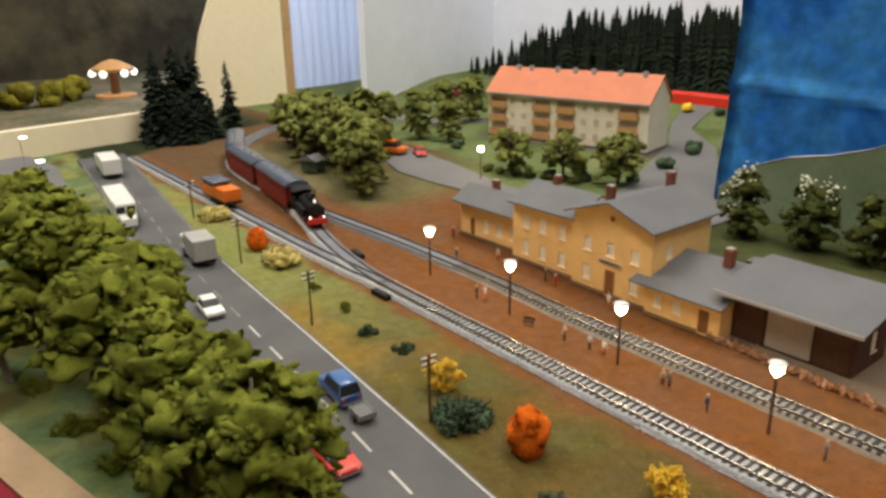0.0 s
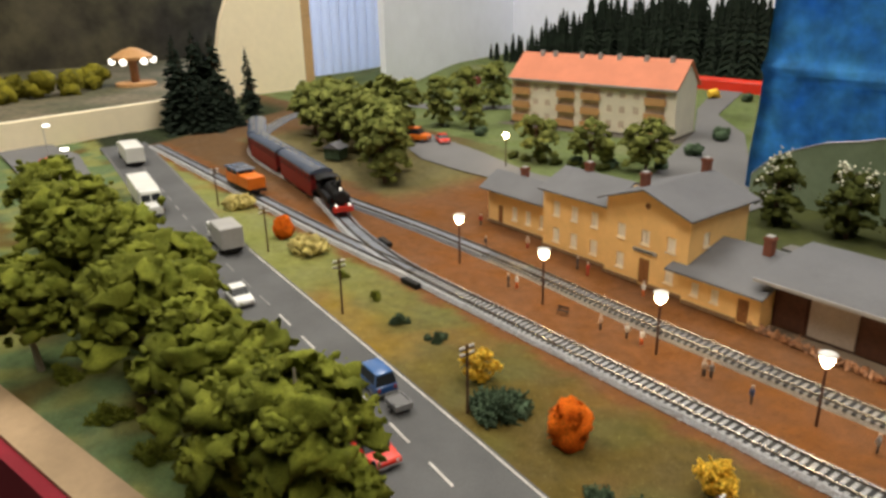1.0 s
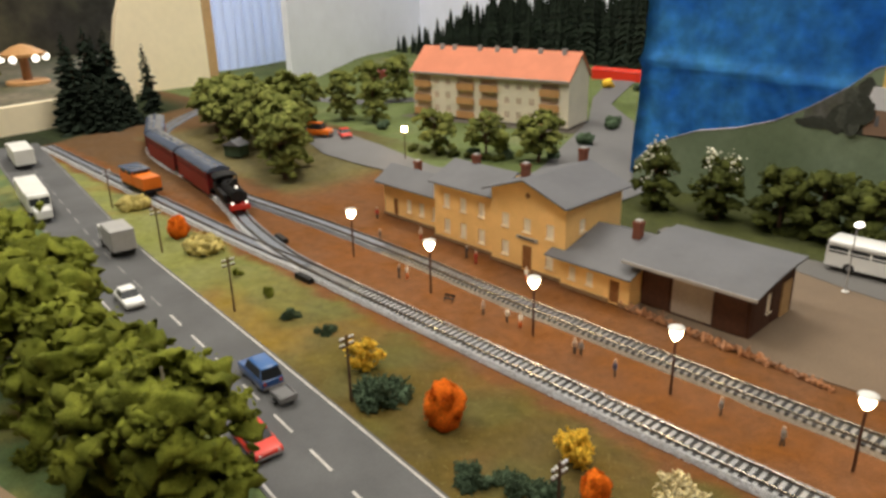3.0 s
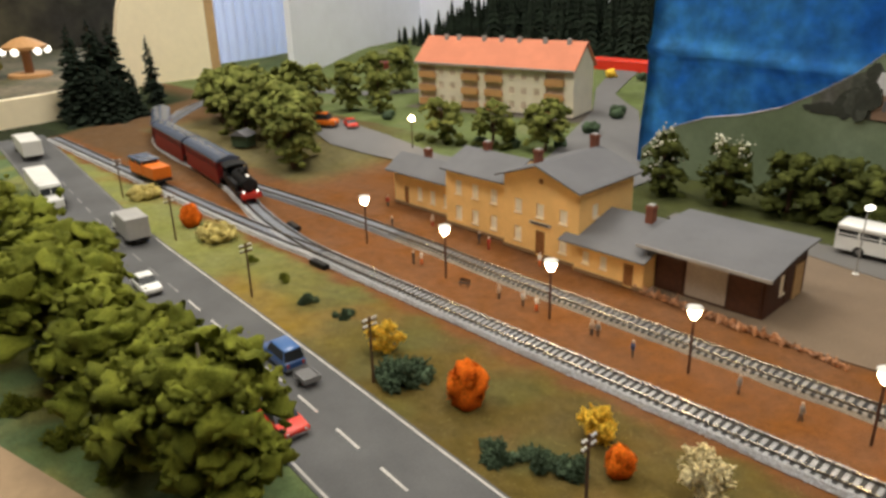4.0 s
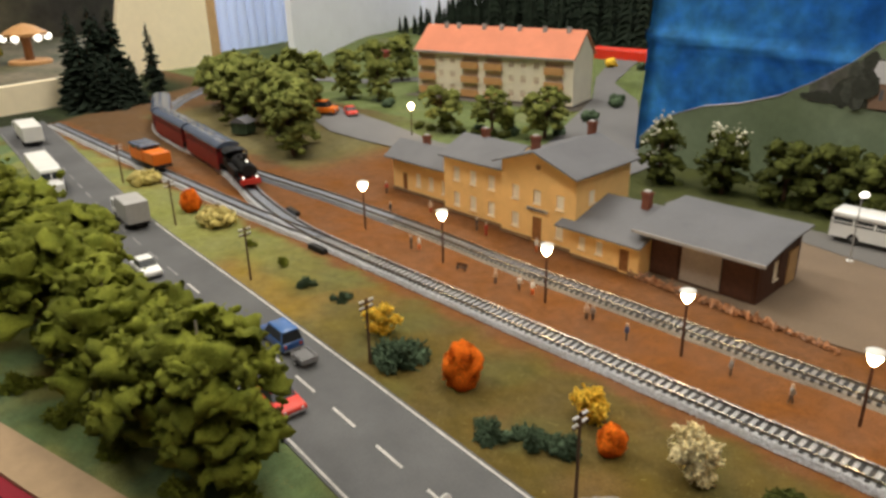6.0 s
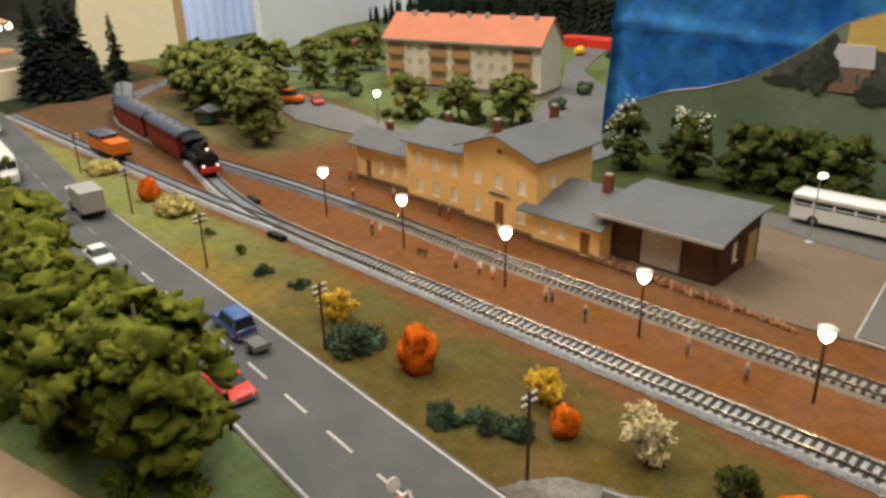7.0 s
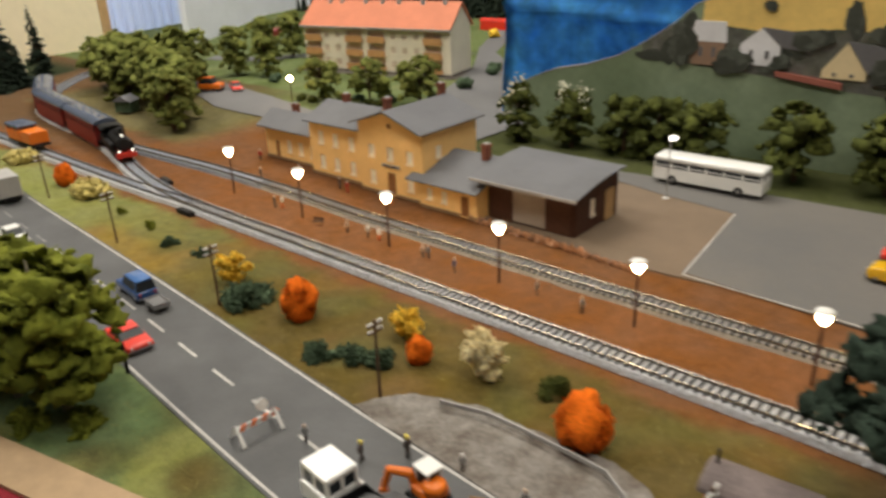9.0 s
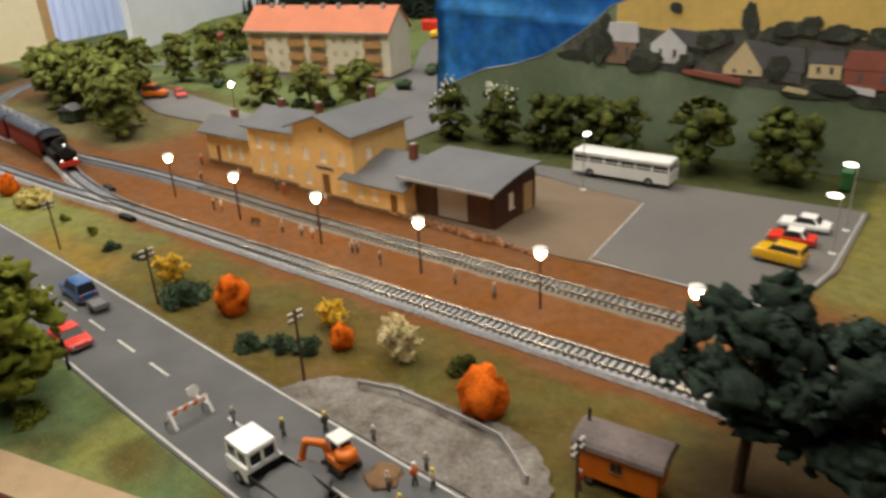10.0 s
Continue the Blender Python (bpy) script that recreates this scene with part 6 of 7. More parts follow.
def lorry(name, label, at, turn, length, width, height, cab_paint, box_paint, hood=True, open_bed=False):
    """A lorry, nose towards +x, with a box body or an open bed."""
    ob = thing(name, label, "lorry", (*at, 0.001), turn)
    L2, W2 = length / 2, width / 2
    cab0 = L2 - length * (0.27 if hood else 0.30)
    ch = height * (1.0 if open_bed or hood else 0.80)
    bm = bmesh.new()
    box(bm, -L2, L2 * 0.9, -W2 * 0.35, W2 * 0.35, height * 0.14, height * 0.22)
    part("chassis", bm, M["black"], ob)
    nose = length * 0.16 if hood else 0.0
    bm = bmesh.new()
    box(bm, cab0, L2 - nose, -W2 * 0.92, W2 * 0.92, height * 0.16, ch * 0.56, height * 0.03)
    if hood:
        box(bm, L2 - nose, L2, -W2 * 0.72, W2 * 0.72, height * 0.16, ch * 0.52, height * 0.05)
    cab = part("cab", bm, cab_paint, ob, smooth=False)
    top = 0.76 if open_bed else 0.88
    bm = bmesh.new()
    box(bm, cab0 + 0.0006, L2 - nose - 0.001, -W2 * top, W2 * top, ch * 0.55, ch * 0.88, height * 0.02)
    part("glass", bm, M["pane_dark"], cab, "dark cab windows")
    bm = bmesh.new()
    box(bm, cab0 - 0.0004, L2 - nose, -W2 * (top + 0.05), W2 * (top + 0.05), ch * 0.84, ch, height * 0.05)
    part("cab_roof", bm, cab_paint, cab, smooth=False)
    posts = [(x, x + 0.0017, sg * W2 * (top + 0.01) - 0.0005, sg * W2 * (top + 0.01) + 0.0005) for x in (cab0, (cab0 + L2 - nose) / 2 - 0.0008, L2 - nose - 0.0022) for sg in (-1, 1)]
    posts += [(cab0 - 0.0002, cab0 + 0.0012, y0 * W2, y1 * W2) for y0, y1 in (((-top - 0.02, -top + 0.10), (-0.08, 0.08), (top - 0.10, top + 0.02)) if open_bed else ((-0.05, 0.05),))]
    posts += [(L2 - nose - 0.0014, L2 - nose - 0.0004, -0.0005, 0.0005)]
    for c in posts:
        bm = bmesh.new()
        box(bm, *c, ch * 0.55, ch * 0.87)
        part("pillar", bm, cab_paint, cab)
    bm = bmesh.new()
    if open_bed:
        box(bm, -L2, cab0 - 0.002, -W2, W2, height * 0.22, height * 0.30)
        for c in ((-L2, cab0 - 0.002, -W2, -W2 + 0.001), (-L2, cab0 - 0.002, W2 - 0.001, W2), (-L2, -L2 + 0.001, -W2 + 0.001, W2 - 0.001), (cab0 - 0.003, cab0 - 0.002, -W2 + 0.001, W2 - 0.001)):
            box(bm, *c, height * 0.30, height * 0.50)
        part("bed", bm, box_paint, ob, "dark open bed")
        bm = bmesh.new()
        clump(bm, ((cab0 - L2) / 2, 0, height * 0.34), (cab0 + L2) * 0.4, 3, 5, 0.22, 0.3, 2.5, 0.2)
        part("load", bm, M["asphalt"], ob, "heap of dark gravel", smooth=True)
    else:
        box(bm, -L2, cab0 - 0.001, -W2, W2, height * 0.24, height, height * 0.035)
        part("box_body", bm, box_paint, ob)
    four_wheels(ob, -L2 * 0.55, L2 * 0.66, W2 * 0.82, height * 0.17, width * 0.16)
    for s in (-1, 1):
        bm = bmesh.new()
        tube(bm, (L2 - 0.0004, s * W2 * 0.55, height * 0.27), (L2 + 0.0006, s * W2 * 0.55, height * 0.27), 0.0014, 0.0012, 10)
        part("headlight", bm, M["white_plastic"], ob)
    return ob


lorry("box_lorry", "grey box lorry with tarpaulin body", (-0.622, -0.172), road_turn(-0.62) + 180, 0.066, 0.027, 0.033, M["white_car"], M["grey_plastic"], False)
lorry("delivery_lorry", "white bonneted delivery lorry", (-0.865, -0.1905), road_turn(-0.87), 0.146, 0.029, 0.0335, M["white_car"], M["white_plastic"])
lorry("delivery_lorry", "white lorry at the far end of the road", (-1.178, -0.1235), road_turn(-1.1) + 180, 0.118, 0.031, 0.034, M["white_car"], M["white_plastic"], False)
lorry("works_lorry", "white-cabbed works lorry with dark open bed", (0.1160, -0.2755), 174, 0.080, 0.0255, 0.027, M["white_car"], M["black"], False, True)


def coach_bus():
    ob = thing("coach_bus", "white coach with dark window band, parked", "bus", (0.049, 0.338, 0.0015), 1)
    L2, W2, H = 0.0625, 0.0145, 0.033
    bm = bmesh.new()
    prism(bm, [(-L2, 0.005), (L2, 0.005), (L2, 0.017), (L2 - 0.001, 0.0192), (-L2 + 0.001, 0.0192), (-L2, 0.017)], -W2, W2)
    part("lower_body", bm, M["white_car"], ob)
    bm = bmesh.new()
    box(bm, -L2 + 0.0015, L2 - 0.0015, -W2 + 0.0006, W2 - 0.0006, 0.018, 0.0255)
    part("glass", bm, M["pane_dark"], ob, "dark window band")
    bm = bmesh.new()
    box(bm, -L2, L2, -W2, W2, 0.0255, H, 0.0028)
    part("roof", bm, M["white_car"], ob, smooth=True)
    for k in range(7):
        x = -L2 + 0.0005 + k * (2 * L2 - 0.0030) / 6
        for s in (-1, 1):
            bm = bmesh.new()
            box(bm, x, x + 0.0021, s * (W2 - 0.0004) - 0.0004, s * (W2 - 0.0004) + 0.0004, 0.018, 0.0257)
            part("pillar", bm, M["white_car"], ob)
    bm = bmesh.new()
    for s in (-1, 1):
        box(bm, -L2 + 0.002, L2 - 0.002, s * W2 - 0.0002, s * W2 + 0.0002, 0.0215, 0.0226)
    part("transom", bm, M["white_car"], ob)
    for y in (-W2, -0.0008, W2 - 0.0016):
        for x in (-L2, L2 - 0.0016):
            bm = bmesh.new()
            box(bm, x, x + 0.0016, y, y + 0.0016, 0.018, 0.0257)
            part("pillar", bm, M["white_car"], ob)
    four_wheels(ob, -L2 * 0.62, L2 * 0.60, W2 * 0.90, 0.0055, 0.0035)
    for s in (-1, 1):
        bm = bmesh.new()
        tube(bm, (-L2 - 0.0005, s * 0.009, 0.009), (-L2 + 0.0003, s * 0.009, 0.009), 0.0016, n=10)
        part("headlight", bm, M["grey_metal"], ob)


coach_bus()

# ---- train ----
MAIN = smooth_line([(x, y, 0) for x, y in LINE_MAIN], 0.002)


def on_main(x):
    """Place and heading on the main line at a given x."""
    i = min(range(len(MAIN) - 1), key=lambda k: abs(MAIN[k].x - x))
    return i


def along_main(i, dist):
    return max(1, min(len(MAIN) - 2, i - int(round(dist / 0.002))))


def set_on_track(name, label, category, ia, ib, group=""):
    a, b = MAIN[ia], MAIN[ib]
    c = (a + b) / 2
    return thing(name, label, category, (c.x, c.y, 0.0054), math.degrees(math.atan2(b.y - a.y, b.x - a.x)), group)


def rail_wheels(ob, xs, r=0.0035, colour="black"):
    for x in xs:
        for y in (-0.006, 0.006):
            bm = bmesh.new()
            tube(bm, (x, y - 0.0008, r), (x, y + 0.0008, r), r, r, 14)
            part("wheel", bm, M[colour], ob)


def locomotive(ia, ib):
    ob = set_on_track("steam_locomotive", "black steam tank locomotive with red frame", "locomotive", ia, ib)
    bm = bmesh.new()
    box(bm, -0.042, 0.043, -0.0085, 0.0085, 0.006, 0.0095)
    part("frame", bm, M["loco_red"], ob, "red frame")
    bm = bmesh.new()
    tube(bm, (-0.012, 0, 0.0185), (0.037, 0, 0.0185), 0.0078, 0.0078, 20)
    tube(bm, (0.037, 0, 0.0185), (0.0385, 0, 0.0185), 0.0078, 0.006, 20)
    for x in (0.0, 0.012, 0.024):
        tube(bm, (x, 0, 0.0185), (x + 0.0008, 0, 0.0185), 0.0081, 0.0081, 20)
    part("boiler", bm, M["black"], ob, smooth=False)
    bm = bmesh.new()
    lathe(bm, [(0.0028, 0.024), (0.0026, 0.034), (0.0034, 0.0345), (0.0034, 0.036), (0.0024, 0.036)], (0.031, 0, 0), 14)
    part("funnel", bm, M["black"], ob)
    for x, r, hh in ((0.018, 0.0034, 0.0305), (0.004, 0.0032, 0.030)):
        bm = bmesh.new()
        lathe(bm, [(r, 0.023), (r, hh - 0.002), (r * 0.7, hh - 0.0005), (r * 0.2, hh)], (x, 0, 0), 14)
        part("dome", bm, M["black"], ob, smooth=True)
    for s in (-1, 1):
        bm = bmesh.new()
        box(bm, -0.012, 0.026, s * 0.0102 - 0.0022, s * 0.0102 + 0.0022, 0.0095, 0.0185, 0.0006)
        part("side_tank", bm, M["black"], ob)
        bm = bmesh.new()
        tube(bm, (0.028, s * 0.0088, 0.0075), (0.038, s * 0.0088, 0.0075), 0.0030, n=12)
        part("cylinder", bm, M["black"], ob)
        bm = bmesh.new()
        box(bm, -0.022, 0.030, s * 0.0092 - 0.0004, s * 0.0092 + 0.0004, 0.0040, 0.0052)
        part("coupling_rod", bm, M["grey_metal"], ob)
    bm = bmesh.new()
    box(bm, -0.034, -0.0125, -0.0118, 0.0118, 0.0095, 0.0200)
    for x in (-0.034, -0.0140):
        for y in (-0.0118, 0.0103):
            box(bm, x, x + 0.0015, y, y + 0.0015, 0.02, 0.0285)
    box(bm, -0.034, -0.0335, -0.0103, 0.0103, 0.02, 0.0285)
    cab = part("cab", bm, M["black"], ob)
    bm = bmesh.new()
    prism_x(bm, [(-0.0130, 0.0280), (-0.008, 0.0302), (0, 0.0310), (0.008, 0.0302), (0.0130, 0.0280), (0.008, 0.0294), (0, 0.0302), (-0.008, 0.0294)], -0.036, -0.0115)
    part("cab_roof", bm, M["black"], cab)
    bm = bmesh.new()
    box(bm, -0.0425, -0.034, -0.0100, 0.0100, 0.0095, 0.0205, 0.0005)
    part("bunker", bm, M["black"], ob)
    bm = bmesh.new()
    box(bm, 0.043, 0.0450, -0.0110, 0.0110, 0.0050, 0.0105, 0.0003)
    part("buffer_beam", bm, M["loco_red"], ob, "bright red buffer beam")
    for y, z in ((-0.0072, 0.0125), (0.0072, 0.0125), (0, 0.0285)):
        bm = bmesh.new()
        x = 0.0425 if z < 0.02 else 0.036
        lathe(bm, [(0.0011, 0), (0.0011, 0.0016), (0.0009, 0.0018)], n=12)
        bmesh.ops.rotate(bm, verts=bm.verts, cent=(0, 0, 0), matrix=Matrix.Rotation(radians(90), 3, "Y"))
        bmesh.ops.translate(bm, verts=bm.verts, vec=(x, y, z))
        part("head_lamp", bm, M["head_glow"], ob, "lit white head lamp")
    rail_wheels(ob, (-0.020, -0.007, 0.006, 0.019), 0.0050, "loco_red")
    rail_wheels(ob, (0.034, -0.034), 0.0032, "loco_red")


def coach(ia, ib, label):
    ob = set_on_track("passenger_coach", label, "railway coach", ia, ib, "coaches of the train")
    L2 = (MAIN[ia] - MAIN[ib]).length / 2 - 0.003
    W = 0.0138
    holes = [(-L2 + 0.012 + k * (2 * L2 - 0.026) / 8, -L2 + 0.012 + k * (2 * L2 - 0.026) / 8 + 0.0085, 0.0165, 0.0228) for k in range(9)]
    for s in (-1, 1):
        bm = bmesh.new()
        wall_plane(bm, pose(-L2 + 0.005, -W, 0) if s < 0 else pose(L2 - 0.005, W, 0, 0, 0, 180), 2 * L2 - 0.010, 0.0258, 0.0008, [(a + L2 - 0.005, b + L2 - 0.005, c, d) for a, b, c, d in holes])
        side = part("side", bm, M["coach_red"], ob, "carmine red side with windows")
        for a, b, c, d in holes:
            bm = bmesh.new()
            box(bm, a, b, s * (W - 0.0007) - 0.0001, s * (W - 0.0007) + 0.0001, c, d)
            part("pane", bm, M["pane_dark"], side)
    for s in (-1, 1):
        bm = bmesh.new()
        box(bm, s * (L2 - 0.0058) - 0.0006, s * (L2 - 0.0058) + 0.0006, -W + 0.0009, W - 0.0009, 0.006, 0.0258)
        part("end_wall", bm, M["coach_red"], ob)
        bm = bmesh.new()
        box(bm, s * (L2 - 0.0025) - 0.0024, s * (L2 - 0.0025) + 0.0024, -W * 0.9, W * 0.9, 0.0060, 0.0072)
        for y in (-W * 0.88, W * 0.88):
            box(bm, s * (L2 - 0.0004) - 0.0003, s * (L2 - 0.0004) + 0.0003, y - 0.0003, y + 0.0003, 0.0072, 0.026)
        box(bm, s * (L2 - 0.0004) - 0.0003, s * (L2 - 0.0004) + 0.0003, -W * 0.88, W * 0.88, 0.0135, 0.0142)
        part("platform", bm, M["black"], ob, "open end platform")
    bm = bmesh.new()
    arc = [(W * 1.06 * math.cos(math.pi * k / 12), 0.0256 + 0.0058 * math.sin(math.pi * k / 12)) for k in range(13)]
    prism_x(bm, arc, -L2, L2)
    part("roof", bm, M["coach_roof"], ob, "grey arched roof", smooth=False)
    for k in range(4):
        bm = bmesh.new()
        lathe(bm, [(0.0012, 0.0308), (0.0012, 0.0326), (0.0018, 0.0328), (0.0010, 0.0334)], (-L2 * 0.7 + k * L2 * 0.46, 0, 0), 8)
        part("roof_vent", bm, M["coach_roof"], ob)
    bm = bmesh.new()
    box(bm, -L2 * 0.9, L2 * 0.9, -W * 0.8, W * 0.8, 0.0045, 0.0062)
    part("underframe", bm, M["black"], ob)
    rail_wheels(ob, (-L2 * 0.75, -L2 * 0.55, L2 * 0.55, L2 * 0.75))


start = on_main(-0.622)
locomotive(along_main(start, 0.104), start)
for k, nm in enumerate(("red passenger coach with grey roof behind the engine", "red passenger coach with grey roof in mid-train", "last red passenger coach with grey roof")):
    a = 0.108 + k * 0.168
    coach(along_main(start, a + 0.164), along_main(start, a), nm)
for o in scene.objects:
    if o.parent is None and o.name.startswith("steam_locomotive"):
        o.scale = (1.16, 1.24, 1.24)
    if o.parent is None and o.name.startswith("passenger_coach"):
        o.scale = (1.0, 1.20, 1.30)


# orange works car on the siding
def works_car():
    ob = thing("track_trolley", "orange track maintenance trolley on the siding", "rail vehicle", (-0.835, -0.0535, 0.0052), 0)
    ob.scale = (0.92, 1.05, 1.25)
    bm = bmesh.new()
    box(bm, -0.046, 0.046, -0.0125, 0.0125, 0.0045, 0.0075, 0.0004)
    part("frame", bm, M["black"], ob)
    bm = bmesh.new()
    box(bm, 0.006, 0.044, -0.0130, 0.0130, 0.0075, 0.0215, 0.001)
    part("engine_body", bm, M["orange_paint"], ob)
    bm = bmesh.new()
    box(bm, -0.045, 0.004, -0.0130, 0.0130, 0.0075, 0.0195, 0.0008)
    for x in (-0.044, -0.022, 0.0015):
        for y in (-0.0126, 0.0110):
            box(bm, x, x + 0.0016, y, y + 0.0016, 0.0195, 0.0245)
    body = part("cabin", bm, M["orange_paint"], ob)
    bm = bmesh.new()
    box(bm, -0.043, 0.002, -0.0118, 0.0118, 0.0195, 0.0238)
    part("glass", bm, M["pane_dark"], body, "dark cabin windows")
    bm = bmesh.new()
    box(bm, -0.047, 0.006, -0.0140, 0.0140, 0.0238, 0.0262, 0.0008)
    part("roof", bm, M["coach_roof"], ob, "grey flat roof")
    rail_wheels(ob, (-0.03, 0.03), 0.0042)


works_car()

# ---- road works ----
patch = [(0.036, -0.194), (0.044, -0.182), (0.054, -0.171), (0.075, -0.163), (0.101, -0.153), (0.130, -0.154), (0.164, -0.153), (0.194, -0.150), (0.218, -0.158), (0.234, -0.170), (0.247, -0.188), (0.250, -0.2185), (0.15, -0.2135), (0.06, -0.2075), (0.033, -0.2045)]
ragged = []
for (x0, y0), (x1, y1) in zip(patch, patch[1:] + patch[:1]):
    for k in range(6):
        t = k / 6
        x, y = x0 + (x1 - x0) * t, y0 + (y1 - y0) * t
        ragged.append((x + 0.0025 * noise.noise((x * 180, y * 180, 1)), y + 0.0025 * noise.noise((x * 180, y * 180, 8))))
sheet("concrete_apron", ragged, 0.0012, M["concrete"], "rough grey concrete lay-by beside the road", "lay-by")

rail = thing("guard_rail", "low grey guard rail round the lay-by", "guard rail")
gp = [(0.080, -0.172), (0.112, -0.1635), (0.145, -0.1635), (0.174, -0.1645), (0.197, -0.166), (0.214, -0.177), (0.231, -0.190)]
for (x0, y0), (x1, y1) in zip(gp, gp[1:]):
    bm = bmesh.new()
    d = Vector((-(y1 - y0), x1 - x0, 0)).normalized() * 0.0005
    slab(bm, [(x0 - d.x, y0 - d.y, 0.0078), (x1 - d.x, y1 - d.y, 0.0078), (x1 + d.x, y1 + d.y, 0.0078), (x0 + d.x, y0 + d.y, 0.0078)], 0.0030)
    part("beam", bm, M["grey_plastic"], rail)
for x, y in gp:
    bm = bmesh.new()
    box(bm, x - 0.0006, x + 0.0006, y + 0.0006, y + 0.0018, -0.001, 0.0080)
    part("post", bm, M["grey_metal"], rail)


def road_barrier():
    ob = thing("road_barrier", "red and white striped works barrier", "barrier", (0.006, -0.263, 0.001), 84)
    n = 8
    for k in range(n):
        bm = bmesh.new()
        x0, x1 = -0.015 + 0.030 * k / n, -0.015 + 0.030 * (k + 1) / n
        prism(bm, [(x0, 0.0072), (x1, 0.0072), (x1 + 0.0022, 0.0108), (x0 + 0.0022, 0.0108)], -0.0005, 0.0005)
        part("stripe", bm, M["cloth_orange"] if k % 2 else M["white_plastic"], ob)
    for x in (-0.0125, 0.0145):
        for s in (-1, 1):
            bm = bmesh.new()
            slab(bm, [(x - 0.0012, s * 0.008, 0.0012), (x + 0.0012, s * 0.008, 0.0012), (x + 0.0009, s * 0.0007, 0.012), (x - 0.0009, s * 0.0007, 0.012)], 0.0011)
            part("leg", bm, M["white_plastic"], ob)
    bm = bmesh.new()
    lathe(bm, [(0.0005, 0.010), (0.0042, 0.0102), (0.0042, 0.0112), (0.0005, 0.0114)], (0, 0, 0), 14)
    bmesh.ops.rotate(bm, verts=bm.verts, cent=(0, 0, 0.0107), matrix=Matrix.Rotation(radians(80), 3, "X"))
    bmesh.ops.translate(bm, verts=bm.verts, vec=(0.010, 0.007, 0.003))
    part("round_sign", bm, M["white_plastic"], ob, "round white sign")


road_barrier()


def excavator():
    ob = thing("mini_excavator", "small orange excavator with white cab roof", "excavator", (0.1290, -0.2390, 0.001), 170)
    for s in (-1, 1):
        bm = bmesh.new()
        prism(bm, [(-0.010, 0.0015), (-0.0085, 0), (0.0085, 0), (0.010, 0.0015), (0.010, 0.0035), (0.0085, 0.0048), (-0.0085, 0.0048), (-0.010, 0.0035)], s * 0.0065 - 0.002, s * 0.0065 + 0.002)
        part("crawler", bm, M["tyre"], ob)
    bm = bmesh.new()
    box(bm, -0.010, 0.007, -0.0075, 0.0075, 0.0050, 0.0110, 0.0015)
    part("body", bm, M["orange_paint"], ob)
    bm = bmesh.new()
    lathe(bm, [(0.0068, 0.0108), (0.0070, 0.0150), (0.0050, 0.0170)], (-0.0065, 0.0005, 0), 14)
    part("counterweight", bm, M["orange_paint"], ob, smooth=True)
    bm = bmesh.new()
    box(bm, -0.004, 0.006, -0.0060, 0.0030, 0.0110, 0.0200, 0.0006)
    part("cab", bm, M["pane_dark"], ob, "glazed cab")
    bm = bmesh.new()
    for x in (-0.0043, 0.0053):
        for y in (-0.0064, 0.0022):
            box(bm, x, x + 0.0012, y, y + 0.0012, 0.0110, 0.0205)
    part("cab_frame", bm, M["white_plastic"], ob)
    bm = bmesh.new()
    box(bm, -0.0055, 0.0075, -0.0075, 0.0045, 0.0202, 0.0222, 0.0008)
    part("cab_roof", bm, M["white_plastic"], ob, "white cab roof")
    # the arm is slewed towards the kerb side
    reach = lambda d, z: (0.0059 + 0.72 * d, 0.0033 + 0.69 * d, z)
    for p, q, r in ((reach(0.0, 0.0065), reach(0.0036, 0.0160), 0.0027), (reach(0.0026, 0.0160), reach(0.0150, 0.0180), 0.0027), (reach(0.0142, 0.0185), reach(0.0186, 0.0050), 0.0024)):
        bm = bmesh.new()
        tube(bm, p, q, r, r * 0.85, 8)
        part("boom", bm, M["orange_paint"], ob)
    bm = bmesh.new()
    prism(bm, [(0.0165, 0.0062), (0.0205, 0.0060), (0.0210, 0.0022), (0.0185, 0.0004), (0.0160, 0.0022)], -0.0025, 0.0025)
    for v in bm.verts:
        v.co = Vector(reach(v.co.x, v.co.z)) + Vector((-0.69, 0.72, 0)) * v.co.y
    part("bucket", bm, M["orange_paint"], ob)


excavator()


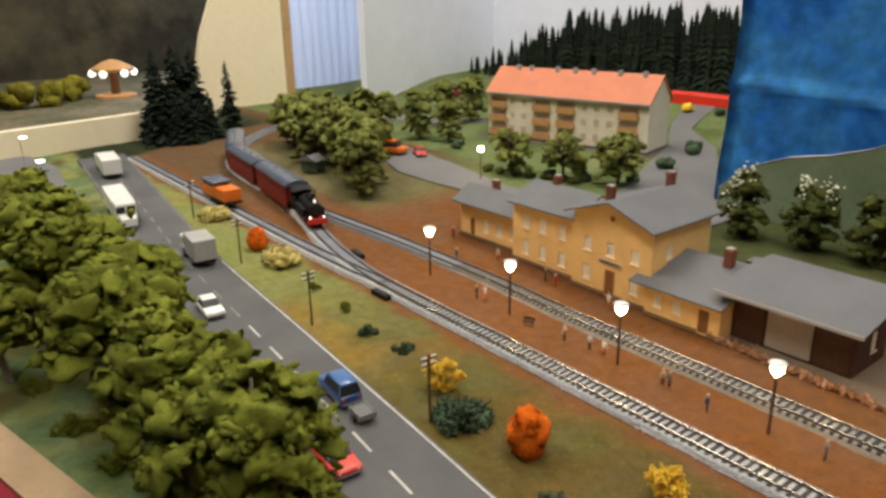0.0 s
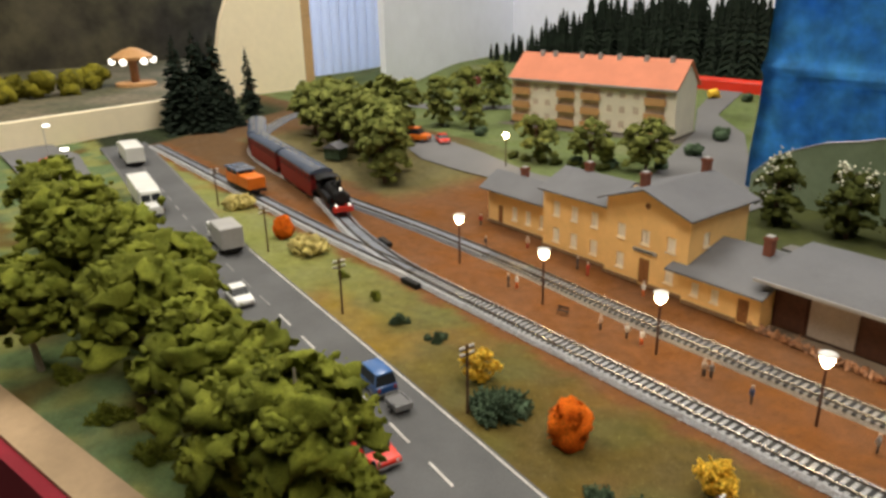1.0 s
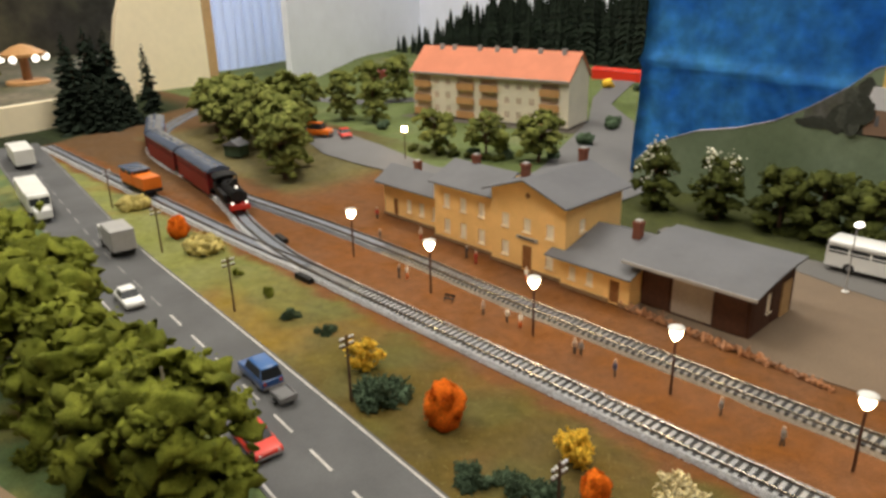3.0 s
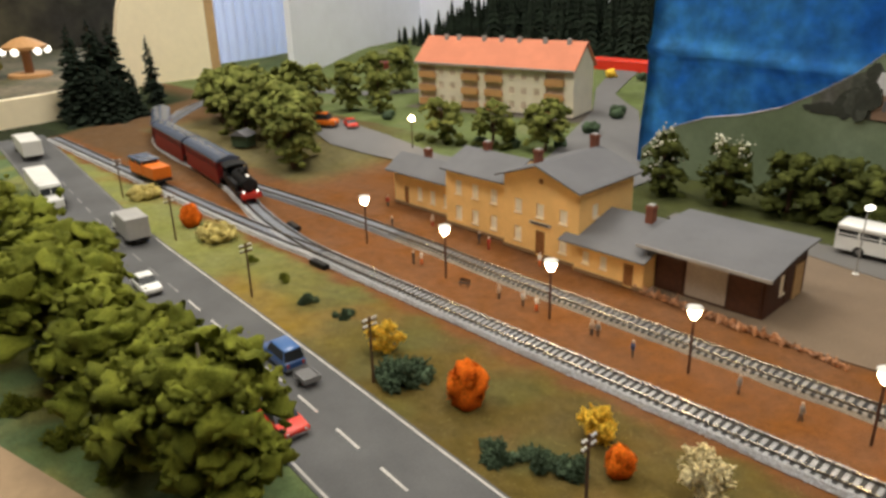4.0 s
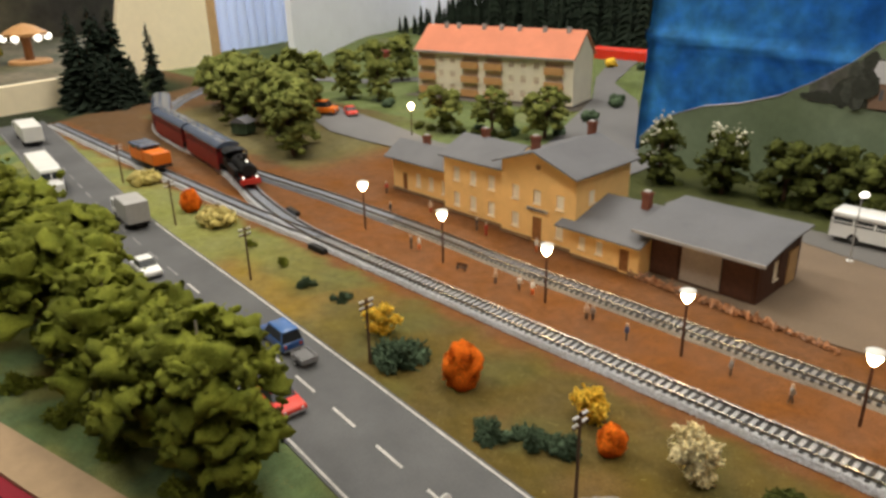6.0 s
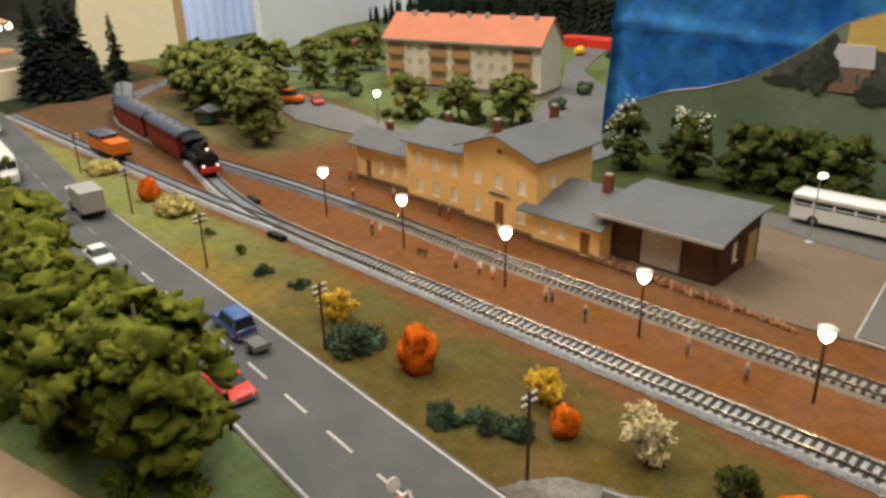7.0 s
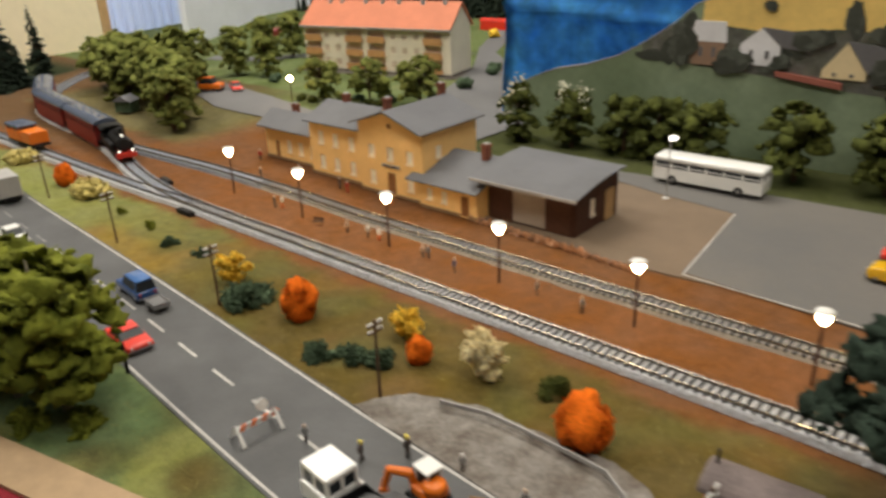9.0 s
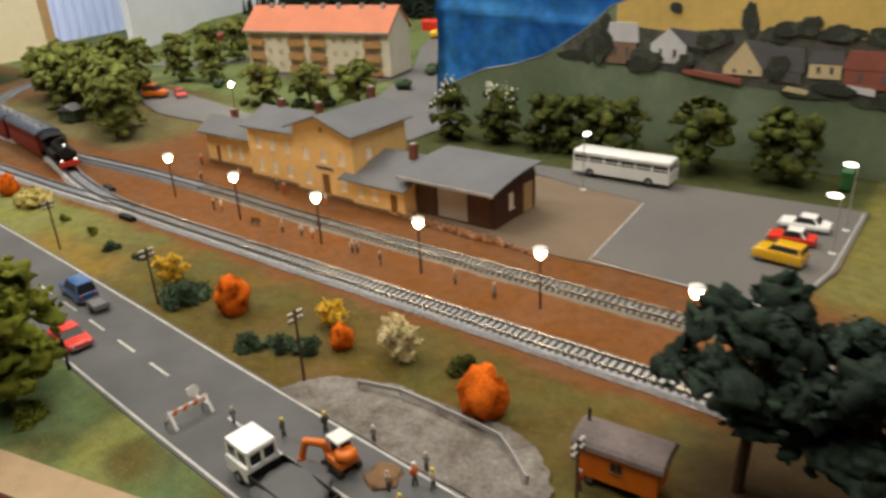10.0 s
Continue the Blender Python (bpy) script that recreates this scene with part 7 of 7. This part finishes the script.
def site_wagon():
    ob = thing("site_wagon", "orange construction site wagon with grey roof", "wagon", (0.2755, -0.157, 0), 4)
    ob.scale = (0.84, 0.92, 1.0)
    bm = bmesh.new()
    wall_plane(bm, pose(-0.028, -0.0125, 0.007), 0.056, 0.021, 0.001, [(0.0235, 0.0325, 0.009, 0.0155)])
    part("wall", bm, M["orange_paint"], ob)
    bm = bmesh.new()
    wall_plane(bm, pose(0.028, 0.0125, 0.007, 0, 0, 180), 0.056, 0.021, 0.001, [])
    part("wall", bm, M["orange_paint"], ob)
    for x, r, y in ((0.028, 90, -0.0115), (-0.028, -90, 0.0115)):
        bm = bmesh.new()
        wall_plane(bm, pose(x, y, 0.007, 0, 0, r), 0.023, 0.021, 0.001, [])
        part("end_wall", bm, M["orange_paint"], ob)
    bm = bmesh.new()
    box(bm, -0.0048, 0.0048, -0.0135, -0.0122, 0.0155, 0.0160)
    for x in (-0.0046, -0.0003, 0.0038):
        box(bm, x, x + 0.0008, -0.0123, -0.0117, 0.016, 0.0225)
    win = part("window", bm, M["door_brown"], ob, "brown framed window")
    bm = bmesh.new()
    box(bm, -0.0045, 0.0045, -0.0119, -0.0116, 0.016, 0.0225)
    part("pane", bm, M["pane_dark"], win)
    bm = bmesh.new()
    arc = [(0.0155 * math.cos(math.pi * k / 10), 0.0275 + 0.0075 * math.sin(math.pi * k / 10)) for k in range(11)]
    prism_x(bm, arc, -0.032, 0.032)
    part("roof", bm, M["wagon_roof"], ob, "worn grey-brown barrel roof")
    bm = bmesh.new()
    box(bm, -0.027, 0.027, -0.010, 0.010, 0.0050, 0.0070)
    part("chassis", bm, M["black"], ob)
    four_wheels(ob, -0.019, 0.019, 0.0105, 0.0042, 0.002)
    bm = bmesh.new()
    tube(bm, (-0.027, 0.004, 0.030), (-0.027, 0.004, 0.043), 0.0012, n=8)
    part("stove_pipe", bm, M["black"], ob)


M["wagon_roof"] = mat("weathered_grey_roof", (0.17, 0.135, 0.13), 0.85, fine=500, coarse=40, vary=0.2, wear=0.3)
site_wagon()

# mound of brown earth by the diggers
bm = bmesh.new()
clump(bm, (0, 0, 0), 0.0115, 3, 4, 0.18, 0.45, 2.2, 0.25)
ob = solo("earth_mound", bm, mat("brown_earth", (0.20, 0.115, 0.055), 0.95, fine=900, coarse=80, vary=0.3), "low mound of brown earth on the road", "mound", smooth=True)
ob.matrix_basis = pose(0.156, -0.231, 0.0008)

# ---- figures ----
def figurine(at, label, coat, legs, head, h=0.0152, z=0.0):
    """A painted standing figure about 15 mm high, moulded in one piece."""
    rnd = random.Random(int(at[0] * 7000) + int(at[1] * 3000))
    bm = bmesh.new()
    s = h / 0.0195
    stride = rnd.uniform(0.0004, 0.0014)
    def dab(index, fn, *args, **kw):
        n = len(bm.faces)
        fn(bm, *args, **kw)
        bm.faces.ensure_lookup_table()
        for f in bm.faces[n:]:
            f.material_index = index
    for sg in (-1, 1):
        dab(1, tube, (sg * stride, sg * 0.0009, 0), (0, sg * 0.0007, 0.0088), 0.0008, 0.0010, 7)
        swing = rnd.uniform(-0.0016, 0.0016)
        dab(0, tube, (0, sg * 0.0021, 0.0148), (swing, sg * 0.0026, 0.0112), 0.0007, 0.0006, 6)
        dab(0, tube, (swing, sg * 0.0026, 0.0112), (swing + 0.0014, sg * 0.0022, 0.0088), 0.0006, 0.0005, 6)
    dab(0, lathe, [(0.0014, 0.0082), (0.0017, 0.010), (0.0019, 0.0130), (0.0022, 0.0148), (0.0009, 0.0159)], n=10)
    dab(2, lathe, [(0.0008, 0.0157), (0.0013, 0.0166), (0.00145, 0.0178), (0.0017, 0.0181), (0.0014, 0.0190), (0.0006, 0.0196)], n=10)
    for v in bm.verts:
        v.co = v.co * s
    ob = solo("figurine", bm, [coat, legs, head], label, "figurine", "model figures", smooth=True)
    ob.matrix_basis = pose(at[0], at[1], z, 0, 0, rnd.uniform(0, 360))


for x, y, c, lg in ((-0.318, 0.003, "cloth_dark", "cloth_dark"), (-0.311, 0.008, "white_plastic", "cloth_orange"), (-0.194, 0.000, "skin", "cloth_dark"), (-0.168, 0.004, "white_plastic", "cloth_dark"), (-0.153, 0.005, "white_plastic", "cloth_orange"), (-0.044, -0.008, "cloth_blue", "cloth_dark"), (0.040, 0.000, "grey_metal", "cloth_dark"), (0.086, -0.005, "grey_metal", "cloth_dark"), (-0.306, 0.091, "cloth_dark", "cloth_dark"), (-0.287, 0.086, "cloth_red", "cloth_red"), (-0.388, 0.096, "skin", "cloth_red"), (-0.488, 0.110, "cloth_red", "cloth_dark"), (-0.42, 0.060, "cloth_dark", "cloth_dark"), (-0.217, 0.088, "white_plastic", "cloth_orange")):
    figurine((x, y), "small painted figure standing on the platform", M[c], M[lg], M["skin"])
for x, y, c, hd, h in ((0.0375, -0.249, "grey_metal", "skin", 0.0135), (0.0775, -0.240, "cloth_dark", "helmet", 0.0155), (0.097, -0.221, "cloth_dark", "helmet", 0.0168), (0.1295, -0.210, "grey_metal", "white_plastic", 0.0125), (0.177, -0.2265, "cloth_orange", "white_plastic", 0.0170), (0.175, -0.213, "grey_metal", "skin", 0.0140), (0.188, -0.223, "skin", "helmet", 0.0155), (0.167, -0.239, "skin", "skin", 0.0150), (0.186, -0.250, "cloth_orange", "helmet", 0.0160)):
    figurine((x, y), "small painted road worker figure with helmet", M[c], M["cloth_dark"], M[hd], h, z=0.0012)
figurine((0.258, -0.175), "small painted figure beside the site wagon", M["cloth_red"], M["cloth_dark"], M["skin"])


def seat_bench(at, turn):
    ob = thing("platform_bench", "small dark bench on the platform", "bench", (*at, 0), turn)
    for y0, y1, z in ((-0.002, 0.0002, 0.005), (0.0008, 0.003, 0.005)):
        bm = bmesh.new()
        box(bm, -0.008, 0.008, y0, y1, z, z + 0.0007)
        part("seat_slat", bm, M["black"], ob)
    for z in (0.007, 0.0095):
        bm = bmesh.new()
        box(bm, -0.008, 0.008, 0.0034, 0.0040, z, z + 0.0015)
        part("back_slat", bm, M["black"], ob)
    for x in (-0.0065, 0.0058):
        bm = bmesh.new()
        box(bm, x, x + 0.0007, -0.002, -0.0013, 0, 0.005)
        box(bm, x, x + 0.0007, 0.0030, 0.0037, 0, 0.011)
        part("leg", bm, M["black"], ob)


seat_bench((-0.238, -0.002), 20)
scene.objects['platform_bench'].scale = (0.7, 0.7, 0.65)
figurine((-0.084, 0.002), "small painted figure sitting on the platform", M["grey_metal"], M["cloth_dark"], M["skin"], 0.014)
figurine((-0.089, 0.000), "small painted figure on the platform", M["skin"], M["cloth_dark"], M["skin"], 0.015)

# ---- yard lamps, street lamps ----
def yard_lamp(at, h, turn, z=0.0, glow_m="lamp_cool", label="slim grey yard lamp with white head"):
    ob = thing("yard_lamp", label, "lamp", (*at, z), turn)
    bm = bmesh.new()
    lathe(bm, [(0.0034, 0), (0.0034, 0.0008), (0.0012, 0.0016)], n=12)
    part("base", bm, M["white_plastic"], ob)
    bm = bmesh.new()
    tube(bm, (0, 0, 0.001), (0, 0, h), 0.0008, 0.0006, 8)
    tube(bm, (0, 0, h), (0.006, 0, h + 0.001), 0.0005, 0.0005, 6)
    part("post", bm, M["grey_plastic"], ob)
    bm = bmesh.new()
    got = bmesh.ops.create_icosphere(bm, subdivisions=2, radius=1)
    for v in got["verts"]:
        v.co = Vector((0.006 + v.co.x * 0.0068, v.co.y * 0.0042, h + 0.0012 + v.co.z * 0.0024))
    part("head", bm, M[glow_m], ob, "white lamp head", smooth=True)


yard_lamp((0.024, 0.280), 0.066, 90)
yard_lamp((0.306, 0.236), 0.056, 180)
yard_lamp((0.305, 0.300), 0.067, 180)
yard_lamp((-1.306, -0.235), 0.060, 60)
scene.objects["yard_lamp"].scale = (1, 1, 1)
yard_lamp((-1.057, -0.255), 0.060, 60)
saloon("parked_car", "small red car on the far lot", (-1.23, -0.250), 40, 0.045, 0.019, 0.0150, M["car_red"])

# opal globe by the flats
gl = thing("street_lamp", "lit globe street lamp on the lawn", "lamp", (-0.667, 0.313, 0.010))
bm = bmesh.new()
tube(bm, (0, 0, 0), (0, 0, 0.046), 0.0009, 0.0007, 8)
part("post", bm, M["post"], gl)
bm = bmesh.new()
got = bmesh.ops.create_icosphere(bm, subdivisions=3, radius=0.0043)
bmesh.ops.translate(bm, verts=bm.verts, vec=(0, 0, 0.050))
part("globe", bm, M["lamp_glow"], gl, "glowing round globe", smooth=True)

# black marker post by the near road edge
bm = bmesh.new()
lathe(bm, [(0.0014, 0), (0.0011, 0.02), (0.0017, 0.021), (0.0015, 0.026), (0.0004, 0.027)], n=10)
ob = solo("marker_post", bm, M["black"], "short black marker post at the roadside", "post")
ob.matrix_basis = pose(-0.128, -0.277, 0)

# ---- rubble wall beside the yard ----
wall = thing("rubble_wall", "low tumbled wall of tan stones", "stone wall", kind="structure")
rnd = random.Random(8)
stones = []
for s in range(4):
    bm = bmesh.new()
    clump(bm, (0, 0, 0), 0.0026, 1, s + 2, 0.6, 0.7, 1.4, 0.2)
    stones.append(mesh_of("stone", bm, M["stone"]))
wl = smooth_line([(-0.112, 0.1035, 0), (-0.071, 0.1010, 0), (-0.016, 0.0978, 0), (0.034, 0.0945, 0), (0.085, 0.0888, 0)], 0.0016)
for i, p in enumerate(wl):
    thin = 1 if i < len(wl) * 0.75 else 0.7
    for k in range(2):
        o = new("stone", stones[rnd.randrange(4)])
        o.parent = wall
        o.matrix_basis = pose(p.x + rnd.uniform(-1, 1) * 0.002, p.y + rnd.uniform(-1, 1) * 0.0026, 0.0008 + k * 0.0018 * thin * rnd.random(), rnd.uniform(0, 360), rnd.uniform(0, 360), rnd.uniform(0, 360))
        q = rnd.uniform(0.6, 1.25) * thin
        o.scale = (q * rnd.uniform(1.2, 2.6), q * 0.7, q * rnd.uniform(0.5, 0.9))
bm = bmesh.new()
tube(bm, (0, 0, 0), (0.0005, 0, 0.014), 0.0006, 0.0004, 5)
tube(bm, (0.0003, 0, 0.007), (0.005, 0.001, 0.012), 0.0004, 0.0002, 5)
tube(bm, (0.0003, 0, 0.008), (-0.004, -0.001, 0.012), 0.0004, 0.0002, 5)
tube(bm, (0.0004, 0, 0.011), (0.003, -0.003, 0.015), 0.0003, 0.0002, 5)
ob = solo("bare_shrub", bm, M["stone"], "bare twiggy shrub at the wall", "shrub")
ob.matrix_basis = pose(-0.066, 0.097, 0)

# ---- far things ----
hut = thing("garden_hut", "small dark green garden hut", "hut", (-0.94, 0.158, 0.002), 25)
bm = bmesh.new()
box(bm, -0.016, 0.016, -0.013, 0.013, 0, 0.020)
part("walls", bm, M["bush_green"], hut)
bm = bmesh.new()
prism(bm, [(-0.019, 0.0195), (0.019, 0.0195), (0, 0.029)], -0.016, 0.016)
part("roof", bm, M["roof_grey"], hut)

ob = thing("red_coach", "red railcar on the far line", "railway coach", (-0.72, 1.06, 0.035), 3)
bm = bmesh.new()
box(bm, -0.11, 0.11, -0.014, 0.014, 0.006, 0.030, 0.002)
part("body", bm, M["car_red"], ob)
bm = bmesh.new()
arc = [(0.0145 * math.cos(math.pi * k / 8), 0.0295 + 0.006 * math.sin(math.pi * k / 8)) for k in range(9)]
prism_x(bm, arc, -0.11, 0.11)
part("roof", bm, M["car_red"], ob)
bm = bmesh.new()
box(bm, -0.105, 0.105, -0.012, 0.012, 0.0, 0.006)
part("underframe", bm, M["black"], ob)
bush("yellow_bush", "yellow bush before the far railcar", (-0.74, 0.98), 0.016, M["yellow_bush"], 0.9, 6)
ob = thing("red_coach", "short red wagon beyond the trees", "railway coach", (-1.35, 0.80, 0.02), -60)
bm = bmesh.new()
box(bm, -0.05, 0.05, -0.014, 0.014, 0.004, 0.022, 0.002)
part("body", bm, M["coach_red"], ob)

# bottle bank by the parking area
bank = thing("waste_container", "small green waste container by the parking area", "container", (0.281, 0.425, 0.0), -6)
bank.scale = (0.62, 0.8, 1.25)
bm = bmesh.new()
prism(bm, [(-0.008, 0.0015), (0.008, 0.0015), (0.009, 0.016), (-0.009, 0.016)], -0.008, 0.008)
part("bin", bm, M["green_paint"], bank)
bm = bmesh.new()
prism_x(bm, [(-0.0088, 0.016), (0.0088, 0.016), (0.0085, 0.018), (0.0, 0.0205), (-0.0085, 0.018)], -0.0098, 0.0098)
part("lid", bm, M["green_paint"], bank, "rounded green lid")
for x in (-0.0065, 0.0065):
    bm = bmesh.new()
    box(bm, x - 0.001, x + 0.001, -0.007, 0.007, -0.001, 0.0016)
    part("skid", bm, M["black"], bank)

# fairground ride on the neighbouring layout
ride = thing("carousel", "lit fairground carousel with orange canopy", "carousel", (-2.02, 0.132, 0.03))
bm = bmesh.new()
lathe(bm, [(0.054, 0.072), (0.057, 0.080), (0.025, 0.098), (0.004, 0.104)], n=16)
part("canopy", bm, M["balcony"], ride)
bm = bmesh.new()
tube(bm, (0, 0, 0), (0, 0, 0.08), 0.012, 0.012, 12)
part("column", bm, M["door_brown"], ride)
bm = bmesh.new()
lathe(bm, [(0.055, 0.0), (0.055, 0.008), (0.05, 0.010)], n=16)
part("platform", bm, M["balcony"], ride)
for a in range(6):
    bm = bmesh.new()
    got = bmesh.ops.create_icosphere(bm, subdivisions=2, radius=0.010)
    bmesh.ops.translate(bm, verts=bm.verts, vec=(0.054 * math.cos(a * 1.047 + 0.3), 0.054 * math.sin(a * 1.047 + 0.3), 0.068))
    part("bulb", bm, M["head_glow"], ride, smooth=True)
for k, (x, y) in enumerate(((-1.95, -0.13), (-1.97, -0.05), (-1.92, -0.22), (-2.05, 0.04), (-2.0, -0.17), (-1.9, -0.35))):
    bush("olive_bush", "dim olive bush on the neighbouring layout", (x, y), 0.05, M["olive_dim"], 1.0, 6, 2).location.z = 0.03
